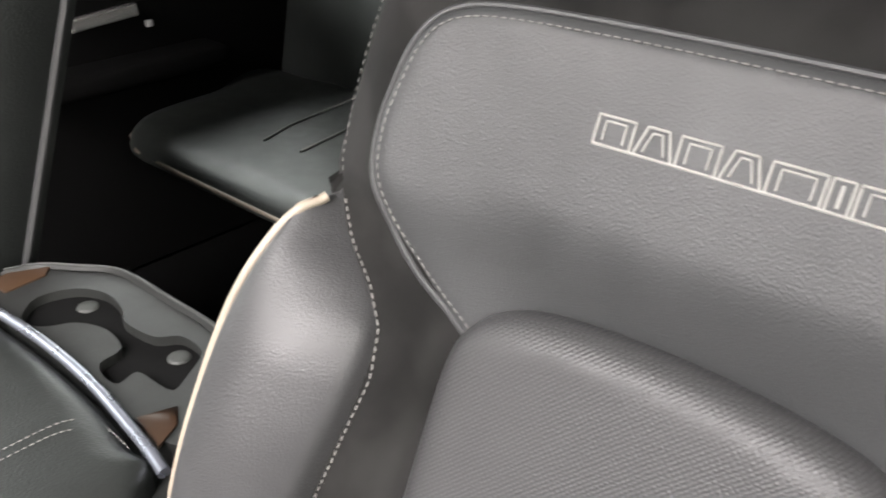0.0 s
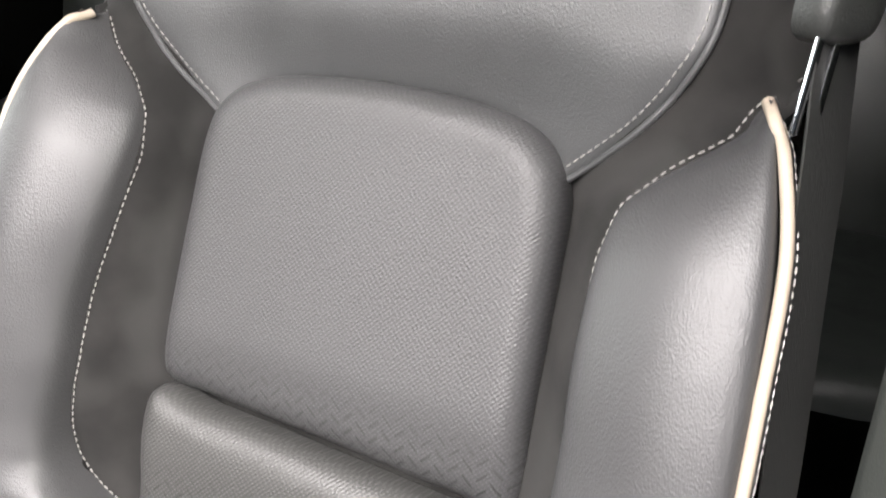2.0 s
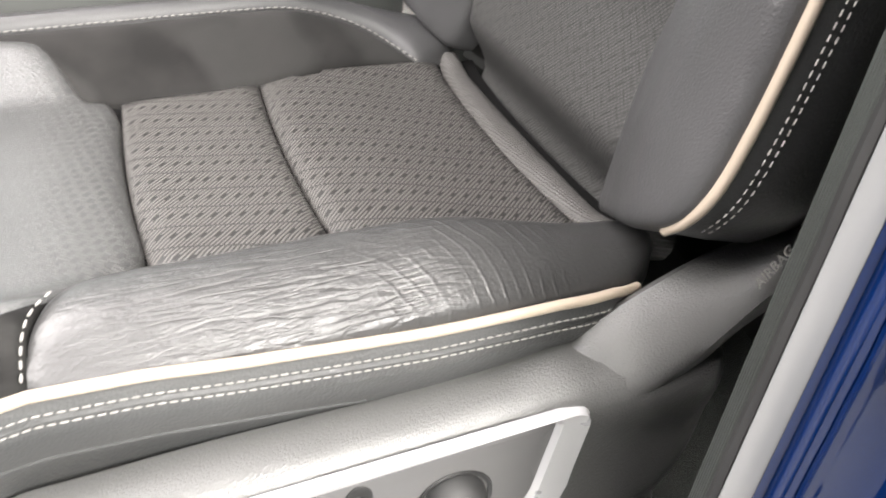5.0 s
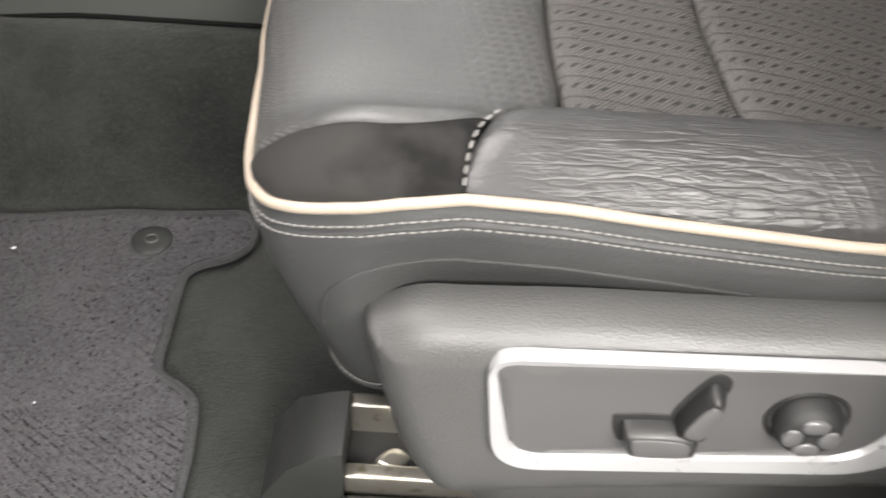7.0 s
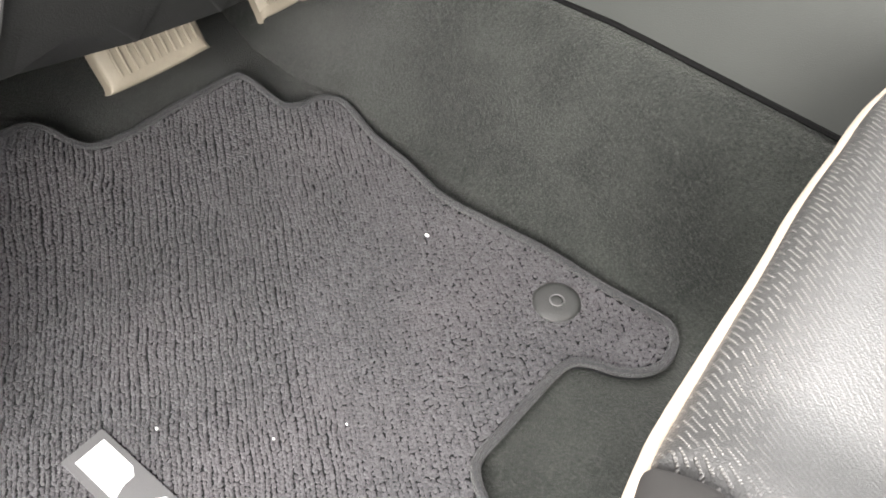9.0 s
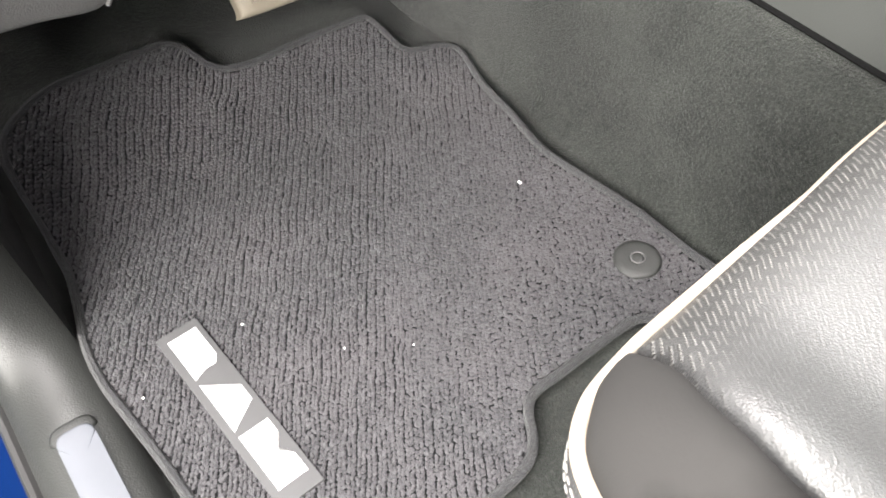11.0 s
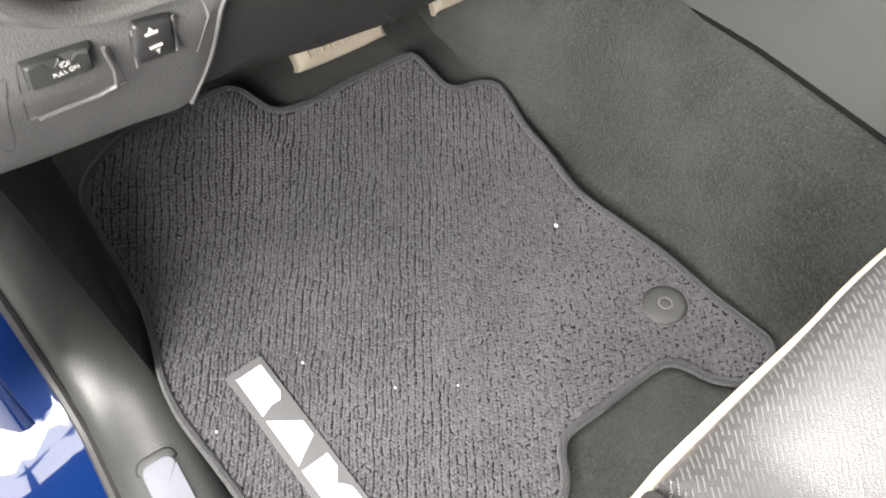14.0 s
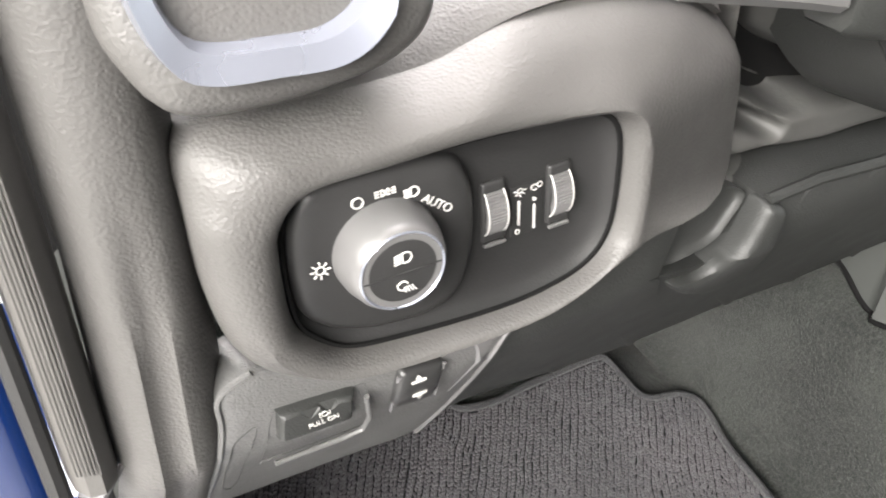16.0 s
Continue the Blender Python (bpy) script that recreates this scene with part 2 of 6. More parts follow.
M_cloth.tint(M_cloth.math("MULTIPLY", thread, 0.85), (0.150, 0.143, 0.134))
M_cloth.tint(M_cloth.math("MULTIPLY", hole, 0.8), (0.010, 0.0095, 0.009))
M_cloth.bump(thread, 0.8, 0.0009)
M_cloth.bump(M_cloth.voronoi(620, feature="SMOOTH_F1"), 0.25, 0.0006)
M_cloth.bump(M_cloth.noise(12, 3), 0.2, 0.004)
M_cloth.gloss(M_cloth.noise(18, 3), 0.42, 0.58)
M_roll = woven("corded_leather", (0.052, 0.050, 0.048), (0.105, 0.100, 0.094), (0.02, 0.02, 0.02), radians(100), 1.0, pitch=None, period=0.0028)
M_fine = woven("fine_ribbed_leather", (0.044, 0.044, 0.045), (0.069, 0.069, 0.070), (0.014, 0.014, 0.014), radians(135), 0.42, 0.85, 0.0, 0.10, (0.0104, 0.0114), (0.245, 0.195), 0.0025)

M_pipe = Mat("cream_piping", (0.31, 0.262, 0.21), 0.42)
M_pipe.tint(M_pipe.ramp(M_pipe.noise(60, 4), 0.5, 0.85), (0.27, 0.225, 0.18))
M_pipe.bump(M_pipe.noise(700, 2), 0.15, 0.0004)
M_thread = Mat("grey_thread", (0.20, 0.195, 0.185), 0.7)
M_thread.bump(M_thread.noise(3000, 1), 0.4, 0.0003)
M_threadw = Mat("white_thread", (0.42, 0.41, 0.39), 0.7)
M_threadw.bump(M_threadw.noise(3000, 1), 0.4, 0.0003)
M_embro = Mat("silver_embroidery", (0.40, 0.395, 0.37), 0.5)
M_embro.bump(M_embro.noise(1800, 1, stretch=(1, 6, 1)), 0.6, 0.0005)


def plastic(name, colour, rough, grain=700, depth=0.5, big=0.0):
    m = Mat(name, colour, rough)
    m.bump(m.voronoi(grain, feature="SMOOTH_F1"), depth, 0.0007)
    if big:
        m.bump(m.noise(190, 2), big, 0.0014)
    m.tint(m.ramp(m.noise(7, 4), 0.35, 0.8), tuple(c * 1.25 for c in colour))
    m.gloss(m.noise(40, 3), rough - 0.06, rough + 0.1)
    return m


M_plastic = plastic("grained_plastic", (0.066, 0.066, 0.065), 0.37, 800, 0.5)
M_dash = plastic("soft_dash", (0.054, 0.0525, 0.0505), 0.52, 640, 0.48)
M_dash.bump(M_dash.noise(420, 2), 0.16, 0.0009)
M_dash.b.inputs["Specular IOR Level"].default_value = 0.4
M_trim = plastic("pillar_plastic", (0.030, 0.033, 0.0305), 0.42, 900, 0.2)
M_trim.b.inputs["Specular IOR Level"].default_value = 0.3
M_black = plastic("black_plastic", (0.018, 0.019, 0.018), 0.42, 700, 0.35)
M_panel = plastic("switch_panel", (0.016, 0.016, 0.016), 0.42, 900, 0.1)
M_side_plastic = plastic("console_plastic", (0.041, 0.0435, 0.041), 0.5, 900, 0.25)
M_knee = plastic("knee_plastic", (0.0165, 0.0172, 0.0165), 0.52, 800, 0.3)
M_knee.b.inputs["Specular IOR Level"].default_value = 0.35
M_recess = plastic("recess_plastic", (0.011, 0.011, 0.011), 0.6, 800, 0.2)
M_recess.b.inputs["Specular IOR Level"].default_value = 0.3
M_satin = Mat("satin_grey", (0.085, 0.084, 0.084), 0.35, spec=0.5)
M_satin.bump(M_satin.noise(300, 2), 0.05, 0.0005)
M_pad = Mat("satin_silver_pad", (0.12, 0.12, 0.122), 0.32, metal=0.2)
M_pad.gloss(M_pad.noise(40, 3), 0.26, 0.40)
M_bezel = Mat("silver_paint", (0.44, 0.44, 0.445), 0.30, metal=0.35)
M_bezel.gloss(M_bezel.noise(30, 3), 0.22, 0.36)
M_silver = Mat("silver_trim", (0.78, 0.77, 0.75), 0.25, metal=0.85)
M_silver.gloss(M_silver.noise(30, 3), 0.17, 0.3)
M_bright = Mat("bright_satin_chrome", (0.34, 0.36, 0.42), 0.26, metal=0.8)
M_bright.gloss(M_bright.noise(30, 3), 0.22, 0.34)
M_chrome = Mat("chrome", (0.62, 0.63, 0.65), 0.08, metal=1.0)
M_chrome.gloss(M_chrome.noise(25, 4), 0.05, 0.16)
M_seal = plastic("door_seal_rubber", (0.058, 0.056, 0.053), 0.55, 900, 0.12)
M_silverp = Mat("satin_aluminium_plate", (0.085, 0.091, 0.105), 0.45, metal=0.1)
M_silverp.gloss(M_silverp.noise(50, 3), 0.5, 0.65)
M_steel = Mat("greased_steel", (0.45, 0.43, 0.38), 0.32, metal=0.9)
M_steel.tint(M_steel.ramp(M_steel.noise(60, 4), 0.58, 0.75), (0.17, 0.14, 0.07))
M_red = Mat("red_plastic", (0.45, 0.02, 0.02), 0.35)
M_red.gloss(M_red.noise(40, 2), 0.3, 0.42)
M_rubber = Mat("black_rubber", (0.012, 0.012, 0.012), 0.6)
M_rubber.bump(M_rubber.noise(300, 3), 0.2, 0.0008)
M_white = Mat("white_print", (0.80, 0.80, 0.78), 0.5)
M_white.tint(M_white.ramp(M_white.noise(200, 3), 0.55, 0.8), (0.62, 0.62, 0.60))
M_slab = Mat("white_woven_slab", (0.50, 0.50, 0.49), 0.7)
M_slab.bump(M_slab.noise(900, 2, stretch=(1, 4, 1)), 0.5, 0.0006)
M_slab.tint(M_slab.ramp(M_slab.noise(300, 2), 0.5, 0.8), (0.36, 0.36, 0.355))
M_mark = Mat("dim_white_print", (0.40, 0.40, 0.385), 0.5)
M_mark.tint(M_mark.ramp(M_mark.noise(200, 3), 0.55, 0.8), (0.32, 0.32, 0.31))
M_blue = Mat("blue_metallic_paint", (0.0002, 0.0062, 0.036), 0.5, metal=0.0, coat=0.5)
M_blue.b.inputs["Coat Roughness"].default_value = 0.05
M_blue.tint(M_blue.ramp(M_blue.noise(2500, 1), 0.5, 0.75), (0.0003, 0.0095, 0.054))
M_blue.b.inputs["Specular IOR Level"].default_value = 0.04
M_flange = Mat("grey_primer_flange", (0.11, 0.111, 0.114), 0.34)
M_flange.bump(M_flange.noise(60, 3), 0.1, 0.001)
M_whitepart = Mat("white_moulded_plastic", (0.38, 0.38, 0.375), 0.4)
M_whitepart.bump(M_whitepart.noise(40, 2), 0.1, 0.001)
M_wood = Mat("dark_wood_veneer", (0.055, 0.031, 0.018), 0.28, coat=0.6)
M_wood.tint(M_wood.ramp(M_wood.noise(22, 5, stretch=(1, 0.15, 1)), 0.4, 0.7), (0.022, 0.012, 0.007))
M_belt = Mat("belt_webbing", (0.014, 0.015, 0.014), 0.75)
M_belt.bump(M_belt.noise(420, 1, stretch=(3, 3, 0.4)), 0.6, 0.0008)
M_tan = Mat("worn_pedal_rubber", (0.20, 0.175, 0.135), 0.65)
M_tan.bump(M_tan.noise(250, 3), 0.3, 0.001)
M_cloth_boot = Mat("column_boot_fabric", (0.036, 0.036, 0.034), 0.65)
M_cloth_boot.bump(M_cloth_boot.noise(60, 4), 0.3, 0.003)
M_liner = Mat("woven_headlining", (0.42, 0.41, 0.39), 0.95)
M_liner.bump(M_liner.noise(400, 2), 0.3, 0.001)
# Near-black stand-in for shade in gaps, crevices and the unlit far cab.
M_void = Mat("unlit_dark", (0.005, 0.005, 0.005), 0.9, spec=0.08)
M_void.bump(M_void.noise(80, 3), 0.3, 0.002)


def carpet(name, colour, light, scale):
    m = Mat(name, colour, 0.98, spec=0.1)
    m.bump(m.noise(scale, 3, rough=0.7), 1.0, 0.003)
    m.tint(m.ramp(m.noise(6, 6, rough=0.65), 0.40, 0.66), light)
    m.tint(m.math("MULTIPLY", m.ramp(m.noise(scale * 0.7, 2), 0.5, 0.72), 0.45), tuple(c * 1.8 for c in light))
    m.tint(m.math("MULTIPLY", m.ramp(m.noise(scale * 0.9, 2), 0.5, 0.3), 0.5), tuple(c * 0.3 for c in colour))
    m.b.inputs["Sheen Weight"].default_value = 0.15
    return m


M_carpet = carpet("floor_carpet", (0.0108, 0.0122, 0.0108), (0.0275, 0.0300, 0.0268), 430)
M_edge = carpet("binding_yarn", (0.026, 0.0265, 0.028), (0.040, 0.041, 0.043), 600)
M_backing = Mat("dark_mat_backing", (0.010, 0.010, 0.0108), 0.98, spec=0.1)
M_backing.bump(M_backing.noise(500, 3), 0.5, 0.001)
M_badge = Mat("grey_woven_badge", (0.060, 0.060, 0.062), 0.8)
M_badge.bump(M_badge.noise(900, 1), 0.4, 0.0004)

# looped mat pile: wavering rows of small tufts
M_mat = Mat("looped_mat_pile", (0.044, 0.0435, 0.0465), 0.98, spec=0.1)
M_mat.bump(M_mat.noise(900, 3, rough=0.7), 0.8, 0.0012)
geo = M_mat.node("ShaderNodeNewGeometry")
M_mat.tint(M_mat.math("MULTIPLY", geo.outputs["Random Per Island"], 0.55), (0.105, 0.103, 0.109))
M_mat.tint(M_mat.math("MULTIPLY", M_mat.ramp(M_mat.noise(6, 4), 0.42, 0.66), 0.45), (0.100, 0.094, 0.100))
M_mat.tint(M_mat.math("MULTIPLY", M_mat.ramp(M_mat.noise(5, 4), 0.52, 0.36), 0.25), (0.034, 0.034, 0.036))
M_mat.tint(M_mat.math("MULTIPLY", M_mat.ramp(M_mat.noise(1100, 2), 0.5, 0.35), 0.7), (0.012, 0.012, 0.013))
M_mat.b.inputs["Sheen Weight"].default_value = 0.08


# ---- building helpers ----
def thing(name, at, label, category, kind="", group=""):
    ob = new(name)
    ob.empty_display_size = 0.05
    ob.location = at
    return tagged(ob, label, category, group, kind)


def mesh_of(bm, name, mat, smooth=True):
    me = bpy.data.meshes.new(name)
    bm.normal_update()
    bm.to_mesh(me)
    bm.free()
    me.materials.append(mat.m)
    if smooth:
        me.polygons.foreach_set("use_smooth", [True] * len(me.polygons))
        me.set_sharp_from_angle(angle=radians(42))
    return me


def part(name, bm, mat, parent, label="", smooth=True):
    """Link a bmesh, built in world metres, as one part."""
    ob = new(name, mesh_of(bm, name, mat, smooth))
    if parent is not None:
        ob.parent = parent
        ob.matrix_parent_inverse = Matrix.Translation(-parent.location)
    return tagged(ob, label)


def solo(name, bm, mat, label, category, kind="", smooth=True, group=""):
    ob = part(name, bm, mat, None, smooth=smooth)
    return tagged(ob, label, category, group, kind)


def spline(pts, per=8, closed=False):
    """Points of a Catmull-Rom curve through pts (tuples of any size)."""
    p = [np.array(q, float) for q in pts]
    n, out = len(p), []
    for i in range(n if closed else n - 1):
        a, b = p[i], p[(i + 1) % n]
        z = p[(i - 1) % n] if closed or i > 0 else 2 * a - b
        c = p[(i + 2) % n] if closed or i + 2 < n else 2 * b - a
        for k in range(per):
            t = k / per
            out.append(0.5 * (2 * a + (b - z) * t + (2 * z - 5 * a + 4 * b - c) * t * t + (3 * a - z - 3 * b + c) * t ** 3))
    if not closed:
        out.append(p[-1])
    return out


def smooth01(lo, hi, v):
    t = min(1.0, max(0.0, (v - lo) / (hi - lo)))
    return t * t * (3 - 2 * t)


def lerp_table(table, v):
    return float(np.interp(v, [a for a, _ in table], [b for _, b in table]))


def seg_dist(pts, poly):
    a = np.array(poly)
    b = np.roll(a, -1, axis=0)
    best = np.full(len(pts), 9.0)
    for p, q in zip(a, b):
        e = q - p
        t = np.clip(((pts - p) @ e) / max(e @ e, 1e-12), 0, 1)
        best = np.minimum(best, np.hypot(*(pts - p - t[:, None] * e).T))
    return best


def inside_poly(pts, poly):
    x, y = pts.T
    res = np.zeros(len(pts), bool)
    a = np.array(poly)
    b = np.roll(a, -1, axis=0)
    for (x0, y0), (x1, y1) in zip(a, b):
        if abs(y1 - y0) > 1e-12:
            cross = ((y0 > y) != (y1 > y)) & (x < (x1 - x0) * (y - y0) / (y1 - y0) + x0)
            res ^= cross
    return res


def pillow(outline, place, edge=0.01, puff=0.006, step=0.008, skirt=0.01, height=None, flip=False):
    """A padded panel: outline in two flat coordinates, place(a, b, h) puts it into the world; it swells by puff within edge of its border."""
    from mathutils.geometry import delaunay_2d_cdt
    poly = [np.array(q, float)[:2] for q in outline]
    n = len(poly)
    pa = np.array(poly)
    lo, hi = pa.min(0), pa.max(0)
    gx, gy = np.arange(lo[0], hi[0], step), np.arange(lo[1], hi[1], step * 0.87)
    g = np.array([(x + (step / 2 if j % 2 else 0), y) for j, y in enumerate(gy) for x in gx])
    near = [0.12, 0.35, 0.7] if puff else []
    tang = np.roll(pa, -1, axis=0) - np.roll(pa, 1, axis=0)
    nor = np.stack([-tang[:, 1], tang[:, 0]], 1) / np.maximum(np.hypot(*tang.T), 1e-9)[:, None]
    area = 0.5 * np.sum(pa[:, 0] * np.roll(pa[:, 1], -1) - np.roll(pa[:, 0], -1) * pa[:, 1])
    if area < 0:
        nor = -nor
    extra = []
    for k in near:
        ring = pa + nor * edge * k
        ring = ring[inside_poly(ring, poly)]
        if len(ring):
            extra.append(ring[seg_dist(ring, poly) > edge * k * 0.93])
    if len(g):
        g = g[inside_poly(g, poly)]
    if len(g):
        g = g[seg_dist(g, poly) > (edge * 0.7 + step * 0.45 if puff else step * 0.45)]
    bits = [q for q in [*extra, g] if len(q)]
    inner = np.concatenate(bits) if bits else np.zeros((0, 2))
    allp = np.concatenate([pa, inner]) if len(inner) else pa
    res = delaunay_2d_cdt([Vector(q) for q in allp], [(i, (i + 1) % n) for i in range(n)], [list(range(n))], 1, 1e-7)
    vs = np.array([tuple(v) for v in res[0]])
    ds = seg_dist(vs, poly)
    bm = bmesh.new()
    uvl = bm.loops.layers.uv.new("UVMap")

    def h_of(q, dd):
        t = min(1.0, dd / edge) if edge > 0 else 1.0
        h = puff * math.sqrt(max(0.0, 1 - (1 - t) ** 2))
        return h + (height(*q) if height else 0.0)

    verts = [bm.verts.new(place(q[0], q[1], h_of(q, dd))) for q, dd in zip(vs, ds)]
    for fc in res[2]:
        try:
            f_ = bm.faces.new([verts[i] for i in (reversed(fc) if flip else fc)])
        except ValueError:
            continue
    flat = {v: vs[i] for i, v in enumerate(verts)}
    if skirt:
        edges = [e for e in bm.edges if len(e.link_faces) == 1]
        low = {}
        for e in edges:
            for v in e.verts:
                if v not in low:
                    q = flat[v]
                    low[v] = bm.verts.new(place(q[0], q[1], (height(*q) if height else 0.0) - skirt))
                    flat[low[v]] = q
        for e in edges:
            lp = e.link_loops[0]
            a, b = lp.vert, lp.link_loop_next.vert
            bm.faces.new((b, a, low[a], low[b]))
    for f_ in bm.faces:
        for lp in f_.loops:
            lp[uvl].uv = flat[lp.vert]
    return bm


def tube(path, radius, seg=10, closed=False, squash=1.0, bm=None):
    """A round strip along 3D points."""
    bm = bm or bmesh.new()
    p = [Vector(q) for q in path]
    n = len(p)
    side = None
    rings = []
    for i, q in enumerate(p):
        d = (p[(i + 1) % n] - p[i - 1]) if closed or 0 < i < n - 1 else (p[1] - p[0] if i == 0 else p[-1] - p[-2])
        d.normalize()
        if side is None:
            side = d.orthogonal().normalized()
        side = (side - d * side.dot(d)).normalized()
        up = d.cross(side)
        r = radius(i / max(1, n - 1)) if callable(radius) else radius
        rings.append([bm.verts.new(q + (side * math.cos(2 * math.pi * k / seg) + up * math.sin(2 * math.pi * k / seg) * squash) * r) for k in range(seg)])
    for a, b in zip(rings, rings[1:] + ([rings[0]] if closed else [])):
        for k in range(seg):
            bm.faces.new((a[k], a[(k + 1) % seg], b[(k + 1) % seg], b[k]))
    if not closed:
        bm.faces.new(list(reversed(rings[0])))
        bm.faces.new(rings[-1])
    return bm


def strip(rows):
    """A sheet through rows of equally many points."""
    bm = bmesh.new()
    uvl = bm.loops.layers.uv.new("UVMap")
    vs = [[bm.verts.new(tuple(q)) for q in r] for r in rows]
    for i, (a, b) in enumerate(zip(vs, vs[1:])):
        for k in range(len(a) - 1):
            f_ = bm.faces.new((a[k], a[k + 1], b[k + 1], b[k]))
    bmesh.ops.recalc_face_normals(bm, faces=bm.faces)
    return bm


def loft(profiles, cap=True):
    """A solid through closed profiles of equally many points."""
    bm = bmesh.new()
    rings = [[bm.verts.new(tuple(q)) for q in r] for r in profiles]
    n = len(rings[0])
    for a, b in zip(rings, rings[1:]):
        for k in range(n):
            bm.faces.new((a[k], a[(k + 1) % n], b[(k + 1) % n], b[k]))
    if cap:
        bm.faces.new(list(reversed(rings[0])))
        bm.faces.new(rings[-1])
    bmesh.ops.recalc_face_normals(bm, faces=bm.faces)
    return bm


def box(size, at, bevel=0.003, rot=None, seg=3, bm=None):
    b2 = bmesh.new()
    bmesh.ops.create_cube(b2, size=1)
    bmesh.ops.scale(b2, vec=size, verts=b2.verts)
    if bevel:
        bmesh.ops.bevel(b2, geom=list(b2.edges), offset=bevel, segments=seg, affect="EDGES", profile=0.6)
    bmesh.ops.transform(b2, matrix=(rot if rot else Matrix.Translation(at)), verts=b2.verts)
    return b2


def join(*bms):
    """Put several bmeshes into one."""
    out = bmesh.new()
    for b in bms:
        me = bpy.data.meshes.new("tmp")
        b.to_mesh(me)
        b.free()
        out.from_mesh(me)
        bpy.data.meshes.remove(me)
    return out


def stitches(path, length=0.0045, gap=0.0025, r=0.0007, lift=(0, 0, 0)):
    """A row of thread stitches along 3D points."""
    p = np.array([tuple(q) for q in path]) + np.array(lift)
    seg = np.linalg.norm(np.diff(p, axis=0), axis=1)
    s = np.concatenate([[0], np.cumsum(seg)])
    verts, faces = [], []
    t = 0.0
    while t + length < s[-1]:
        a = np.array([np.interp(t, s, p[:, k]) for k in range(3)])
        b = np.array([np.interp(t + length, s, p[:, k]) for k in range(3)])
        d = (b - a) / max(1e-9, np.linalg.norm(b - a))
        u = np.cross(d, (0.3, 0.5, 0.81))
        u /= np.linalg.norm(u)
        w = np.cross(d, u)
        k0 = len(verts)
        ring = [(u * math.cos(c) + w * math.sin(c)) for c in np.arange(6) * math.pi / 3]
        for q, rr in ((a, 0.35), (a + d * length * 0.2, 1.0), (b - d * length * 0.2, 1.0), (b, 0.35)):
            verts += [tuple(q + e * r * rr) for e in ring]
        for m in range(3):
            for k in range(6):
                faces.append((k0 + m * 6 + k, k0 + m * 6 + (k + 1) % 6, k0 + m * 6 + 6 + (k + 1) % 6, k0 + m * 6 + 6 + k))
        faces.append(tuple(k0 + k for k in range(5, -1, -1)))
        faces.append(tuple(k0 + 18 + k for k in range(6)))
        t += length + gap
    me = bpy.data.meshes.new("tmp")
    me.from_pydata(verts, [], faces)
    bm = bmesh.new()
    bm.from_mesh(me)
    bpy.data.meshes.remove(me)
    return bm


def lettering(name, text, size, m, mat, parent, depth=0.0004, bold=0.0):
    """Flat letters of the built-in font, turned into a mesh, at the pose m."""
    cu = bpy.data.curves.new(name, "FONT")
    cu.body, cu.size, cu.align_x, cu.align_y, cu.extrude, cu.offset = text, size, "CENTER", "CENTER", depth, bold
    tmp = bpy.data.objects.new("tmp", cu)
    me = bpy.data.meshes.new_from_object(tmp)
    bpy.data.objects.remove(tmp)
    bm = bmesh.new()
    bm.from_mesh(me)
    bpy.data.meshes.remove(me)
    bmesh.ops.transform(bm, matrix=m, verts=bm.verts)
    return part(name, bm, mat, parent, smooth=False)


def frame_matrix(at, right, up):
    r, u = Vector(right).normalized(), Vector(up).normalized()
    n = r.cross(u)
    return Matrix(((r.x, u.x, n.x, at[0]), (r.y, u.y, n.y, at[1]), (r.z, u.z, n.z, at[2]), (0, 0, 0, 1)))


# ---- cab structure ----
RISE = [(-0.36, 0.085), (-0.15, 0.067), (-0.11, 0.045), (0.08, 0.025), (0.15, 0.0)]


def floor_z(x, y):
    """Height of the footwell floor: flat, rising to the foot rest and the toe board."""
    return smooth01(-1.04, -1.20, x) * lerp_table(RISE, y) + 0.42 * max(0.0, -1.24 - x)


def carpet_z(x, y):
    z = floor_z(x, y) - 0.014
    z += 0.185 * smooth01(0.145, 0.275, y)
    z -= 0.012 * smooth01(-0.36, -0.40, y)
    return z


ys = np.concatenate([np.arange(-0.40, 0.10, 0.02), np.arange(0.10, 0.30, 0.01)])
xs = np.arange(-1.60, 0.62, 0.03)
rng = random.Random(4)
solo("floor_carpet", strip([[(x, y, carpet_z(x, y) + 0.0025 * noise.noise((x * 9, y * 9, 0))) for y in ys] for x in xs]), M_carpet,
     "dark grey-green cut-pile carpet of the driver's footwell", "carpet", kind="structure")

# console side that rises from the carpet, with the seam at its foot
cons = thing("centre_console", (-0.3, 0.55, 0.17), "grey centre console with cup holders, wood trim and padded armrest", "console")
SEC = [(0.0, 0.258), (0.035, 0.262), (0.15, 0.275), (0.27, 0.288), (0.35, 0.31)]


def flank_foot(x):
    return 0.168 + 0.027 * smooth01(-0.985, -1.043, x) - 0.004 * smooth01(-0.90, -0.96, x) + 0.010 * smooth01(-0.95, -0.80, x)


def flank_y(x, z):
    """Console flank, with a slanting bright ridge near its front."""
    y = lerp_table(SEC, z - 0.15)
    xr = x + 0.07 * (z - 0.18)
    return y - 0.010 * smooth01(-0.985, -0.978, xr) + 0.022 * smooth01(-0.981, -0.929, xr)


